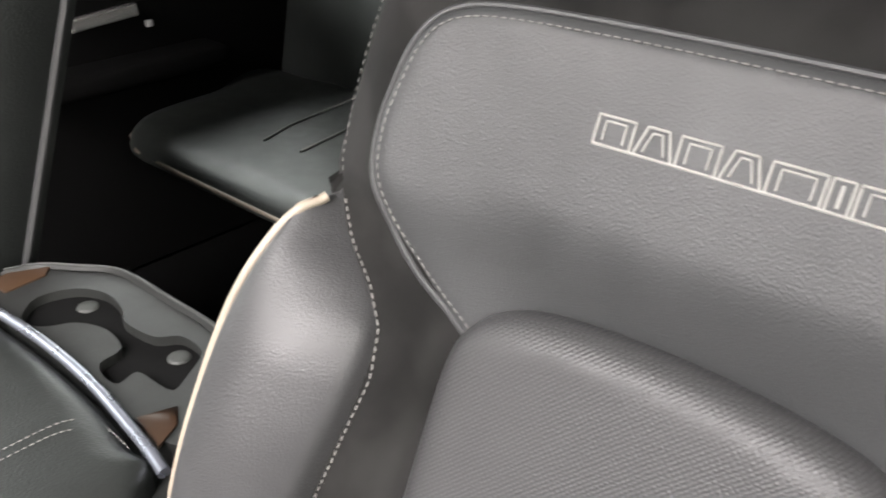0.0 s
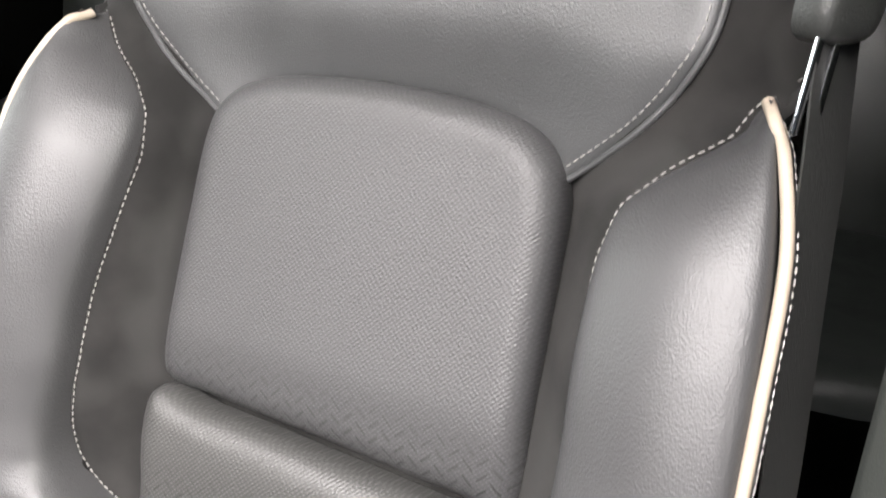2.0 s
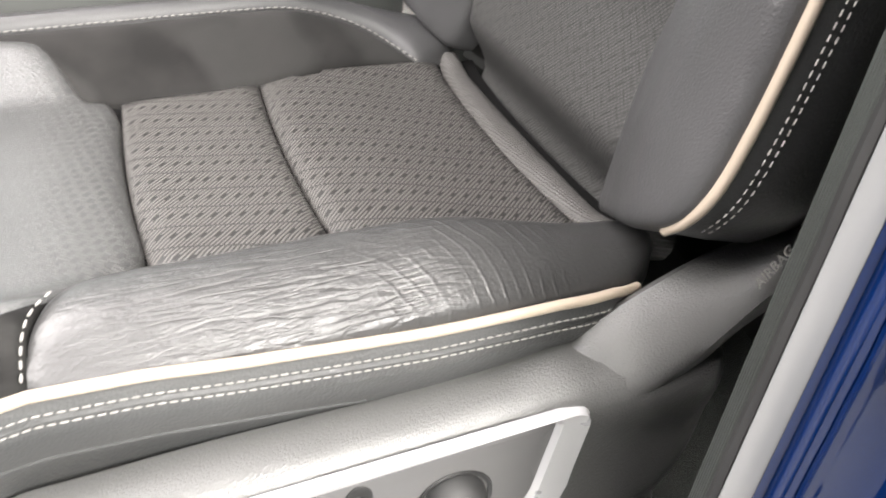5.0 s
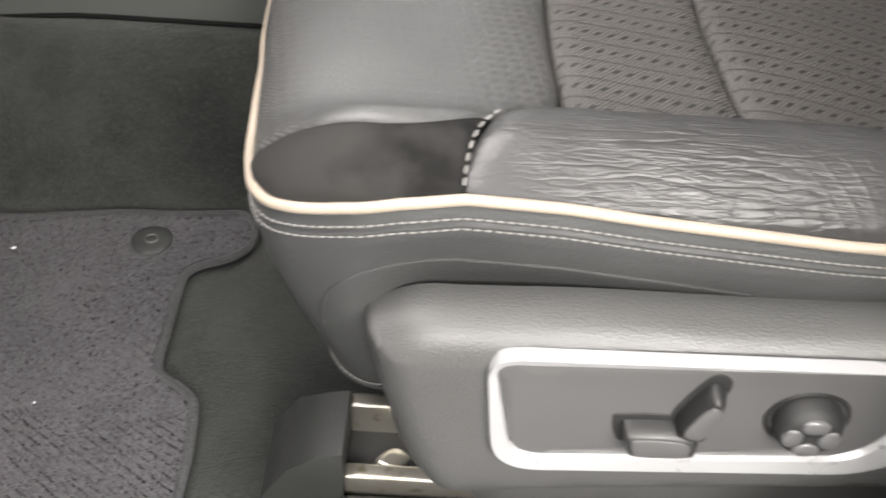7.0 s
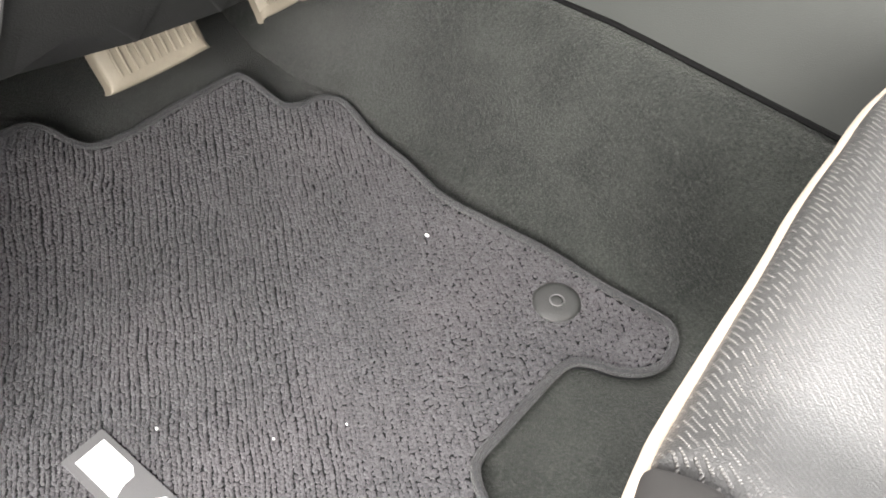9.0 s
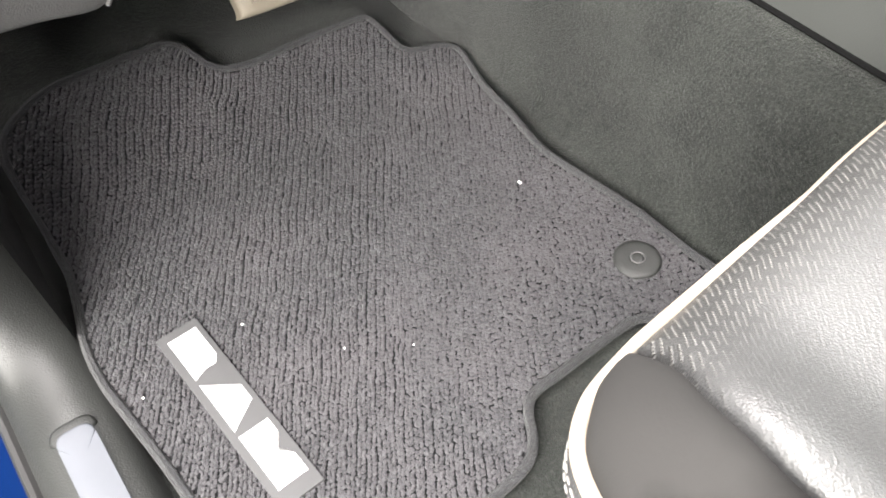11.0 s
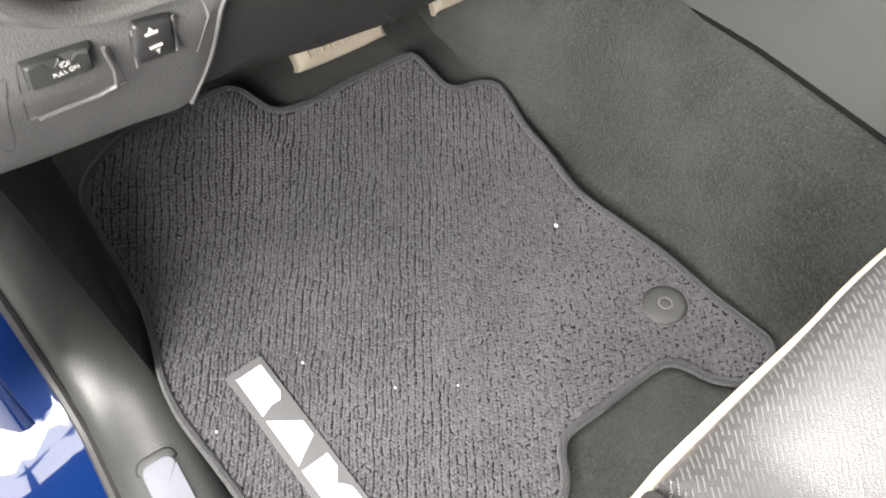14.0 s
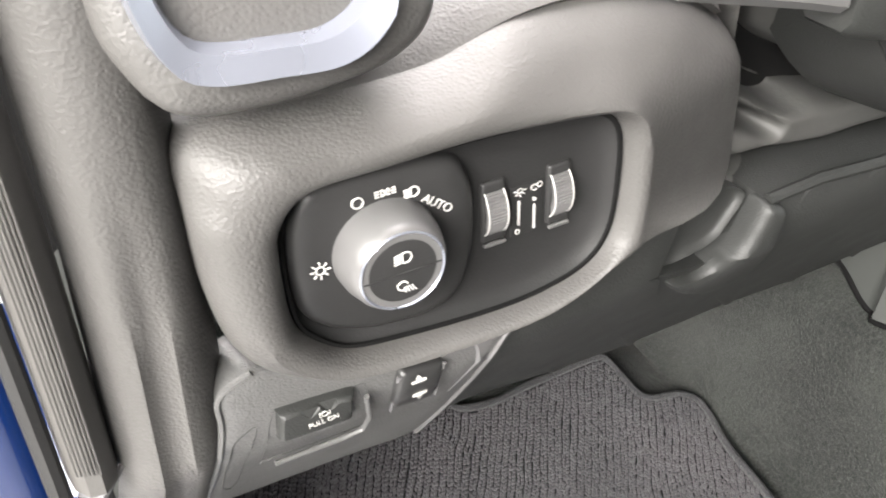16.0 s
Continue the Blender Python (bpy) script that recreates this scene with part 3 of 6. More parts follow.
fx = np.concatenate([np.arange(-1.043, -0.90, 0.006), np.arange(-0.90, 0.12, 0.04)])
part("side_panel", strip([[(x, flank_y(x, flank_foot(x) + (0.50 - flank_foot(x)) * k / 10), flank_foot(x) + (0.50 - flank_foot(x)) * k / 10) for k in range(11)] for x in fx]), M_side_plastic, cons, "smooth grey console flank")
part("front_return", strip([[(-1.043 - dx, flank_y(-1.043, z) + dy, z) for dx, dy in ((0, 0), (0.003, 0.004), (0.003, 0.06))] for z in np.arange(0.197, 0.51, 0.03)]), M_side_plastic, cons)
part("foot_seam", tube([(x, flank_y(x, flank_foot(x)) - 0.0005, flank_foot(x) - 0.002) for x in fx], 0.0032, 6), M_void, cons, "dark gap above the carpet")
solo("tunnel_carpet", strip([[(x, y, z) for y, z in ((0.262, 0.13), (0.272, 0.17), (0.285, 0.26), (0.30, 0.40), (0.31, 0.52))] for x in np.arange(-1.55, -0.96, 0.05)]), M_carpet, "dark carpet on the side of the tunnel", "carpet", kind="structure")
# faint rounded hatch in the console flank
hatch = [np.array(q) for q in ((-0.922, 0.290), (-0.910, 0.312), (-0.886, 0.316), (-0.872, 0.296), (-0.876, 0.266), (-0.896, 0.252), (-0.914, 0.264))]
part("hatch", pillow(hatch, lambda a, b, h: (a, flank_y(a, b) + 0.0015 - h, b), 0.003, 0.0022, 0.012, 0.002, flip=True), M_side_plastic, cons)


# ---- driver's seat ----
LEAN = radians(19.8)
B0 = Vector((0.0135, 0.0, 0.3755))
BU = Vector((math.sin(LEAN) + 0.016, 0, math.cos(LEAN) + 0.0188))
BN = Vector((-math.cos(LEAN), 0, math.sin(LEAN)))


def on_back(y, s, d):
    """A point of the backrest: y across, s up along it, d proud of its plane."""
    d = d - 0.9 * max(0.0, s - 0.615) ** 1.5 * 4
    return B0 + BU * s + Vector((0, y, 0)) + BN * d


D_OUT = [(-0.02, 0.046), (0.04, 0.058), (0.10, 0.062), (0.19, 0.073), (0.24, 0.079), (0.30, 0.077), (0.36, 0.069), (0.42, 0.058), (0.45, 0.047), (0.47, 0.028)]
D_IN = [(-0.06, -0.004), (0.06, 0.000), (0.10, 0.010), (0.13, 0.032), (0.17, 0.042), (0.30, 0.043), (0.36, 0.037), (0.41, 0.026), (0.47, 0.006)]
D_CREST = [(-0.02, 0.026), (0.03, 0.040), (0.10, 0.050), (0.20, 0.054), (0.30, 0.052), (0.36, 0.042), (0.41, 0.027), (0.47, 0.004)]
Y_IN = [(-0.06, 0.153), (0.082, 0.153), (0.10, 0.157), (0.125, 0.167), (0.15, 0.177), (0.18, 0.185), (0.21, 0.188), (0.25, 0.188), (0.30, 0.184), (0.36, 0.182), (0.395, 0.189), (0.42, 0.207), (0.44, 0.234), (0.467, 0.257)]


def soft_table(table, v, w=0.030):
    """A table value, rounded over the knots."""
    return sum(lerp_table(table, v + w * k) * g for k, g in ((-1.5, 0.06), (-1, 0.12), (-0.5, 0.2), (0, 0.24), (0.5, 0.2), (1, 0.12), (1.5, 0.06)))


CURL = [(0.080, 0.0), (0.086, 0.010), (0.093, 0.024), (0.103, 0.036), (0.120, 0.041), (0.140, 0.036), (0.170, 0.025), (0.200, 0.018), (0.270, 0.013), (0.360, 0.002), (0.40, 0.0)]


def y_in(s, side):
    """Inner edge of the bolster; the inboard one curls sharply towards the pad low down."""
    return lerp_table(Y_IN, s) + (lerp_table(CURL, s) if side > 0 else 0.007 * smooth01(0.385, 0.42, s) * smooth01(0.46, 0.44, s))


def yoke_d(y, s):
    """Swell of the upper backrest, hollow in the middle, which dips towards the centre pad."""
    d = -0.006 + (0.009 + 0.020 * min(1.0, (y / 0.22) ** 2)) * smooth01(0.405, 0.49, s)
    d -= 0.016 * smooth01(0.17, 0.10, abs(y)) * smooth01(0.505, 0.435, s) * smooth01(0.30, 0.42, s)
    d -= 0.030 * smooth01(0.225, 0.30, abs(y)) * smooth01(0.40, 0.5, s)
    return d


def core_d(y, s):
    d = yoke_d(y, s) - 0.004
    yi = y_in(s, y)
    d -= 0.042 * smooth01(0.06, 0.0, s) + 0.015 * smooth01(0.157, 0.140, abs(y)) * smooth01(0.42, 0.38, s)
    if s < 0.47:
        d += (soft_table(D_IN, s) - 0.009 * smooth01(0.44, 0.36, s) - d) * smooth01(0.150, yi + 0.004, abs(y))
    return d


seat = thing("driver_seat", (-0.25, 0.0, 0.05), "black leather and suede driver's seat with cream piping, slightly worn", "car seat")
half = [(0.150, -0.03), (0.200, 0.08), (0.222, 0.14), (0.212, 0.22), (0.204, 0.30), (0.215, 0.38), (0.262, 0.452), (0.284, 0.485), (0.280, 0.54), (0.268, 0.60), (0.235, 0.655), (0.15, 0.672)]
shape = half + [(-y, s) for y, s in reversed(half)]
part("suede_band", pillow(spline(shape, 6, True), on_back, 0.014, 0.004, 0.009, 0.03, core_d, True), M_suede, seat, "dark brown suede band framing the pads")

half = [(0.139, 0.401), (0.162, 0.419), (0.185, 0.438), (0.208, 0.462), (0.223, 0.490), (0.226, 0.520), (0.222, 0.545), (0.213, 0.576), (0.196, 0.595), (0.165, 0.604), (0.10, 0.6075)]
arc = [(0.129, 0.409), (0.114, 0.423), (0.092, 0.434), (0.050, 0.4405)]
right = [(-y + 0.005 * smooth01(0.17, 0.215, y), s) for y, s in reversed(half)]
low = [(-y, s) for y, s in arc] + [(0.0, 0.442)] + list(reversed(arc))
yoke = spline(half + [(0.0, 0.6085)] + right + low, 5, True)
part("upper_panel", pillow(yoke, on_back, 0.009, 0.0065, 0.008, 0.012, lambda y, s: yoke_d(y, s), True), M_leather, seat, "grained grey-black leather shoulder panel")
edge_line = spline(half + [(0.0, 0.6085)] + right, 6)


def inset(path, off):
    p = np.array(path)
    t = np.gradient(p, axis=0)
    n = np.stack([-t[:, 1], t[:, 0]], 1) / np.hypot(*t.T)[:, None]
    return p + n * off


part("piping", tube([on_back(y, s, max(yoke_d(y, s), core_d(y, s) + 0.002) + 0.0024) for y, s in inset(edge_line, -0.0006)], 0.0023, 8), M_leather, seat, "thin leather welt round the shoulder panel")
part("stitching", stitches([on_back(y, s, yoke_d(y, s) + 0.0068) for y, s in inset(edge_line, 0.0066)], 0.0042, 0.0018, 0.00055), M_thread, seat, "light grey contrast stitching")

pan = [(0.152, 0.196), (0.1515, 0.25), (0.149, 0.33), (0.1455, 0.387), (0.135, 0.4145), (0.111, 0.4325), (0.071, 0.4415), (0.0, 0.4455)]
pan = pan + [(-y, s - 0.012 * smooth01(0.25, 0.18, s)) for y, s in reversed(pan[:-1])]
bottom = [(-0.10, 0.182), (0.0, 0.1865), (0.10, 0.190)]
part("centre_pad", pillow(spline(pan + bottom, 6, True), on_back, 0.022, 0.021, 0.007, 0.016, lambda y, s: -0.005 - 0.014 * smooth01(0.26, 0.18, s) ** 1.5, True), M_fine, seat, "fine ribbed leather centre pad")
low_pad = [(0.152, 0.186), (0.153, 0.10), (0.153, 0.0), (0.150, -0.060), (0.0, -0.060), (-0.150, -0.060), (-0.153, 0.0), (-0.153, 0.10), (-0.152, 0.174), (-0.10, 0.1775), (0, 0.182), (0.10, 0.1855)]
part("lumbar_pad", pillow(spline(low_pad, 6, True), on_back, 0.022, 0.020, 0.008, 0.016, lambda y, s: -0.008 + 0.008 * smooth01(0.09, 0.155, s) - 0.046 * smooth01(0.026, -0.034, s), True), M_weave, seat, "perforated herringbone leather lumbar pad")

for sg in (1, -1):
    inner = [(y_in(s, sg), s) for s in (0.0, 0.04, 0.075, 0.092, 0.107, 0.125, 0.15, 0.20, 0.25, 0.30, 0.34, 0.37, 0.395, 0.415, 0.43, 0.445, 0.455)]
    outer = [(0.261, 0.460), (0.267, 0.437), (0.276, 0.40), (0.282, 0.36), (0.2855, 0.30), (0.287, 0.25), (0.287, 0.18), (0.287, 0.10), (0.283, 0.055), (0.270, 0.030), (0.245, 0.012), (0.215, 0.001), (0.18, -0.012), (0.16, -0.02)]
    bol = spline([(sg * y, s) for y, s in inner + [(0.257, 0.469)] + outer], 5, True)

    def bol_d(y, s):
        yi, top_ = y_in(s, sg), soft_table(D_CREST, s)
        yc = max(0.187, yi + 0.004)
        if abs(y) < yc:
            return soft_table(D_IN, s) + (top_ - soft_table(D_IN, s)) * smooth01(yi - 0.004, yc, abs(y))
        u = min(1.0, (abs(y) - yc) / max(0.01, lerp_table([(0.25, 0.287), (0.30, 0.2855), (0.36, 0.282), (0.40, 0.276), (0.437, 0.267), (0.469, 0.258)], s) - yc))
        return top_ * (1 - u) + soft_table(D_OUT, s) * u + 0.012 * math.sin(math.pi * u) * smooth01(0.46, 0.36, s)

    part("backrest_bolster", pillow(bol, on_back, 0.010, 0.010, 0.008, 0.02, bol_d, True), M_smooth, seat, "smooth leather side bolster")
    pipe_line = spline([(0.2555, 0.462), (0.264, 0.448), (0.2725, 0.43), (0.2845, 0.38), (0.288, 0.31), (0.290, 0.24), (0.290, 0.18), (0.2895, 0.10), (0.286, 0.060), (0.275, 0.036), (0.262, 0.022)], 6)
    pipe3 = [on_back(sg * y, s, soft_table(D_OUT, s) + 0.001 - 0.012 * smooth01(0.452, 0.462, s)) for y, s in pipe_line]
    part("piping", tube(pipe3, 0.0037, 10), M_pipe, seat, "cream leather piping")
    seam = [on_back(sg * (y_in(s, sg) - 0.0025), s, core_d(sg * (y_in(s, sg) - 0.003), s) + 0.0048) for s in np.arange(0.090, 0.468, 0.008)]
    part("stitching", stitches(seam, 0.0040, 0.0020, 0.0006), M_thread, seat, "light grey contrast stitching")
    flank = []
    for k, dep in enumerate((0.0, 0.006, 0.03, 0.07, 0.115)):
        flank.append([on_back(sg * (y + (0.001, 0.003, 0.004, 0.0, -0.02)[k]), s, soft_table(D_OUT, s) - dep) for y, s in pipe_line])
    part("side_panel", strip(flank), M_side, seat, "black leather flank of the backrest")
    for dep in (0.013, 0.019):
        row = [on_back(sg * (y + 0.0045), s, soft_table(D_OUT, s) - dep) for y, s in pipe_line[4:-3]]
        part("stitching", stitches(row, 0.0040, 0.0024, 0.00048), M_threadw, seat, "white double stitching")
    # shoulder flank above the bolster
    sh = spline([(0.258, 0.464), (0.280, 0.49), (0.283, 0.54), (0.270, 0.60), (0.238, 0.652), (0.15, 0.672), (0.0, 0.676)], 5)
    part("shoulder_side", strip([[on_back(sg * (y + o), s + o * 0.4, core_d(y, s) - dep) for y, s in sh] for o, dep in ((-0.004, -0.001), (0.004, 0.012), (0.003, 0.05), (-0.01, 0.10))]), M_suede, seat)
    row = [on_back(sg * (y - 0.006), s, core_d(y - 0.006, s) + 0.0045) for y, s in sh[3:24]]
    part("stitching", stitches(row, 0.0038, 0.0026, 0.00045), M_thread, seat)

back_shell = [[on_back(y, s, -0.115 + 0.03 * abs(y / 0.28) ** 3) for y in np.arange(-0.285, 0.286, 0.03)] for s in np.arange(-0.06, 0.66, 0.04)]
part("back_shell", strip(back_shell), M_black, seat, "black plastic back of the seat")

# embroidered emblem on the shoulder panel: fine outlines in a shared frame


def em_point(u, v):
    y, s = 0.0815 - u * 0.163, 0.5445 + v * 0.0165
    return on_back(y, s, yoke_d(y, s) + 0.0072)


def em_line(pts, r=0.0008):
    out = []
    for (a, b), (c, d_) in zip(pts, pts[1:]):
        for k in range(6):
            t = k / 6
            out.append(em_point(a + (c - a) * t, b + (d_ - b) * t))
    out.append(em_point(*pts[-1]))
    return tube(out, r, 6)


pieces = [em_line([(0, 0), (1, 0)], 0.0009)]
for k, (u0, u1, lean) in enumerate(((0.0, 0.135, 0.0), (0.150, 0.285, 0.03), (0.300, 0.435, 0.0), (0.450, 0.585, 0.03), (0.600, 0.765, 0.0), (0.780, 0.845, 0.0), (0.860, 0.995, 0.0))):
    pieces.append(em_line([(u0, 0.0), (u0 + lean, 0.97), (u1 - lean, 0.97), (u1, 0.0)], 0.0008))
    pieces.append(em_line([(u0 + 0.03, 0.16), (u0 + 0.03 + lean * 0.7, 0.80), (u1 - 0.03 - lean * 0.7, 0.80), (u1 - 0.03, 0.16)], 0.0006))
part("emblem", join(*pieces), M_embro, seat, "silver embroidered outline emblem")


# seat cushion
def cush_z(x, y):
    """Top of the cushion: raised at the sides, rolled off at the front and sinking towards the backrest."""
    z, ay = 0.346, abs(y)
    z += smooth01(0.125, 0.205, ay) * 0.040 * smooth01(-0.545, -0.44, x) * (1 - 0.55 * smooth01(-0.17, 0.0, x))
    z -= 0.018 * smooth01(-0.44, -0.55, x) ** 2
    z -= 0.010 * smooth01(0.215, 0.25, ay)
    z -= 0.016 * smooth01(-0.17, 0.0, x)
    return z


def on_cushion(x, y, h):
    return Vector((x, y, cush_z(x, y) + h))


FRONT = [(-0.5440, 0.0), (-0.5395, -0.0293), (-0.5352, -0.059), (-0.5310, -0.094), (-0.5266, -0.1286), (-0.5227, -0.158), (-0.5182, -0.182), (-0.5077, -0.2157), (-0.4874, -0.2389), (-0.4506, -0.2525), (-0.42, -0.2550), (-0.385, -0.2540), (-0.33, -0.2535), (-0.28, -0.2540), (-0.174, -0.2537), (-0.089, -0.251), (-0.045, -0.2450), (-0.020, -0.2350)]
PIPE_Z = [(-0.554, 0.3225), (-0.545, 0.3205), (-0.539, 0.3218), (-0.5348, 0.3275), (-0.5308, 0.3320), (-0.5266, 0.3353), (-0.5227, 0.3386), (-0.5182, 0.3434), (-0.5077, 0.3526), (-0.4874, 0.3615), (-0.4506, 0.3739), (-0.42, 0.3813), (-0.385, 0.3864), (-0.33, 0.3835), (-0.28, 0.3781), (-0.174, 0.3688), (-0.089, 0.3648), (-0.045, 0.3590), (-0.020, 0.3500)]
INNER = [(-0.547, 0.03), (-0.549, 0.06), (-0.5520, 0.09), (-0.5530, 0.12), (-0.5505, 0.155), (-0.543, 0.192), (-0.526, 0.224), (-0.4920, 0.2430)] + [(x, -y) for x, y in FRONT[9:]]
rim = [tuple(q) for q in spline(list(reversed(INNER)) + FRONT, 8)]
rim3 = [Vector((x, y, lerp_table(PIPE_Z, x))) for x, y in rim]
part("piping", tube(rim3, 0.0034, 12), M_pipe, seat, "cream leather piping round the cushion")

side_y = [(-0.53, 0.195), (-0.505, 0.182), (-0.479, 0.166), (-0.42, 0.149), (-0.362, 0.140), (-0.30, 0.133), (-0.24, 0.133), (-0.18, 0.139), (-0.09, 0.152), (0.0, 0.166)]


def seam_x(x0, y):
    """Cross seams of the cushion bow forward towards its middle."""
    return x0 - 0.006 * (1 - min(1.0, abs(y) / 0.13) ** 2)


def pad_between(x0, x1, gap=0.0003):
    out = []
    for xe, sgn in ((x0 + gap, 1), (x1 - gap, -1)):
        w_ = lerp_table(side_y, xe)
        out += [(seam_x(xe, y), y) for y in np.linspace(w_, -w_, 13) * sgn]
        if sgn == 1:
            out += [(x, -lerp_table(side_y, x)) for x in np.linspace(x0, x1, 7)[1:-1]]
    out += [(x, lerp_table(side_y, x)) for x in np.linspace(x1, x0, 7)[1:-1]]
    return [np.array(q) for q in out]


nose = [(-0.327, -0.128), (-0.345, -0.138), (-0.372, -0.188), (-0.406, -0.199), (-0.436, -0.2035), (-0.468, -0.1985), (-0.490, -0.1880), (-0.505, -0.1850), (-0.5145, -0.1855), (-0.5175, -0.178), (-0.5213, -0.156), (-0.5255, -0.128), (-0.5297, -0.094), (-0.5340, -0.059), (-0.5384, -0.029), (-0.5426, 0.0), (-0.5456, 0.03), (-0.5476, 0.06), (-0.5505, 0.09), (-0.5515, 0.12), (-0.549, 0.154), (-0.541, 0.188), (-0.524, 0.204), (-0.505, 0.1930), (-0.490, 0.1880), (-0.468, 0.1985), (-0.436, 0.2035), (-0.406, 0.199), (-0.372, 0.188), (-0.345, 0.138), (-0.327, 0.128)]
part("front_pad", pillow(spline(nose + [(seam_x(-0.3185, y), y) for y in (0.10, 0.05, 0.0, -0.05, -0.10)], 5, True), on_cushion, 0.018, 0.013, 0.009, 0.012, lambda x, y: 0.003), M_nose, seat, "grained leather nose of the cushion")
part("seat_pad", pillow(pad_between(-0.3180, -0.1965), on_cushion, 0.016, 0.009, 0.008, 0.012, lambda x, y: 0.003), M_cloth, seat, "perforated ribbed leather seat pad")
part("seat_pad", pillow(pad_between(-0.1955, -0.0125), on_cushion, 0.016, 0.009, 0.008, 0.012, lambda x, y: 0.003), M_cloth, seat, "perforated ribbed leather seat pad")
# Near-black sheet under the pads paints shade into seams and rear crease.
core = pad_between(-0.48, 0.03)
part("seam_shade_sheet", pillow(core, on_cushion, 0.01, 0.001, 0.02, 0.05, lambda x, y: -0.001), M_void, seat)
roll = [(-0.007, -0.166), (0.008, -0.170), (0.014, -0.160), (0.012, -0.10), (0.011, 0.0), (0.012, 0.10), (0.014, 0.160), (0.008, 0.170), (-0.007, 0.166), (-0.0165, 0.10), (-0.0215, 0.0), (-0.0165, -0.10)]
part("rear_roll", pillow(spline(roll, 6, True), on_cushion, 0.010, 0.012, 0.008, 0.01), M_roll, seat, "fine-corded leather roll at the rear of the cushion")
crown = lambda y, lo: math.sin(math.pi * min(1, max(0, (abs(y) - lo) / 0.105)))
rear_in = [(-0.3845, 0.228), (-0.3785, 0.212), (-0.369, 0.196), (-0.345, 0.165)] + [(x, lerp_table(side_y, x)) for x in (-0.32, -0.28, -0.24, -0.18, -0.12, -0.06, 0.0)]
rear_out = [(0.012, 0.185), (0.004, 0.212), (-0.03, 0.232), (-0.09, 0.2445), (-0.174, 0.251), (-0.28, 0.2515), (-0.3865, 0.2515)]
part("cushion_bolster", pillow(spline([(x, -y) for x, y in rear_in + rear_out], 6, True), on_cushion, 0.016, 0.010, 0.007, 0.02,
     lambda x, y: 0.012 * crown(y, 0.14) + 0.0008 * noise.noise((x * 45, y * 70, 1)), flip=False), M_crease, seat, "creased, shiny leather cushion bolster")
fr_in = [(-0.5150, 0.1880), (-0.505, 0.1862), (-0.490, 0.1890), (-0.468, 0.1995), (-0.436, 0.2045), (-0.406, 0.2000), (-0.372, 0.1895)]
fr_out = [(-0.377, 0.205), (-0.383, 0.220), (-0.387, 0.2515), (-0.42, 0.2530), (-0.45, 0.2506), (-0.4860, 0.2372), (-0.506, 0.2146), (-0.5135, 0.1980)]
part("bolster_tip", pillow(spline([(x, -y) for x, y in fr_in + fr_out], 6, True), on_cushion, 0.016, 0.009, 0.007, 0.02, lambda x, y: 0.004 + 0.004 * crown(y, 0.16)), M_tip, seat, "dark suede tip of the cushion bolster")
cross = [on_cushion(x, -y, 0.014 + 0.009 * crown(y, 0.14)) for x, y in spline([(-0.3865, 0.247), (-0.3855, 0.2350), (-0.3825, 0.2228), (-0.3767, 0.2110), (-0.3664, 0.1990)], 6)]
part("stitching", stitches(cross, 0.0050, 0.0022, 0.0008), M_thread, seat)
edge_in = [(-0.035, 0.158), (-0.060, 0.182), (-0.090, 0.200), (-0.14, 0.209), (-0.24, 0.213), (-0.36, 0.213), (-0.45, 0.210), (-0.495, 0.200)]
panel = [(x, lerp_table(side_y, x) + 0.001) for x in (-0.47, -0.42, -0.36, -0.30, -0.24, -0.18, -0.12, -0.07)]
part("inner_panel", pillow(spline([tuple(q) for q in edge_in] + panel, 6, True), on_cushion, 0.010, 0.005, 0.008, 0.02, lambda x, y: 0.002 + 0.004 * crown(y, 0.14), flip=True), M_suede, seat, "dark suede panel inside the cushion bolster")
roll_out = [(-0.515, 0.226), (-0.490, 0.241), (-0.45, 0.250), (-0.38, 0.249), (-0.174, 0.248), (-0.09, 0.2445), (-0.03, 0.232), (0.004, 0.212), (0.014, 0.186), (0.002, 0.166)]
part("cushion_bolster", pillow(spline(edge_in + roll_out, 6, True), on_cushion, 0.020, 0.016, 0.007, 0.02, lambda x, y: 0.004 + 0.006 * crown(y, 0.16), flip=True), M_smooth, seat, "smooth leather roll along the cushion's inner side")
part("stitching", stitches([on_cushion(x, y - 0.004, 0.0125) for x, y in spline(edge_in, 6)], 0.0048, 0.0020, 0.0007), M_thread, seat)

# skirt below the piping
part("skirt", strip([[p + Vector(o(p)) for p in rim3] for o in (
    lambda p: (0, 0, -0.003), lambda p: (0, math.copysign(0.0010, p.y), -0.007), lambda p: (0, math.copysign(0.0030, p.y), -0.0100), lambda p: (0, math.copysign(0.0032, p.y), -0.0125), lambda p: (0, math.copysign(0.0008, p.y), -0.0143), lambda p: (0, math.copysign(0.0030, p.y), -0.0160), lambda p: (0, math.copysign(0.0032, p.y), -0.0200), lambda p: (0, math.copysign(0.002, p.y), -0.028),
    lambda p: (0.006 * smooth01(-0.42, -0.5, p.x), -math.copysign(0.014, p.y) * smooth01(-0.46, -0.40, p.x), -0.062), lambda p: (0.022 * smooth01(-0.42, -0.5, p.x), -math.copysign(0.012 + 0.02 * smooth01(-0.46, -0.40, p.x), p.y), -0.125),
    lambda p: (0.040 * smooth01(-0.40, -0.5, p.x), -math.copysign(0.022, p.y) * smooth01(0.0, 0.1, abs(p.y)), -0.185 + 0.06 * smooth01(-0.45, -0.38, p.x)))]), M_side, seat, "black leather skirt of the cushion")
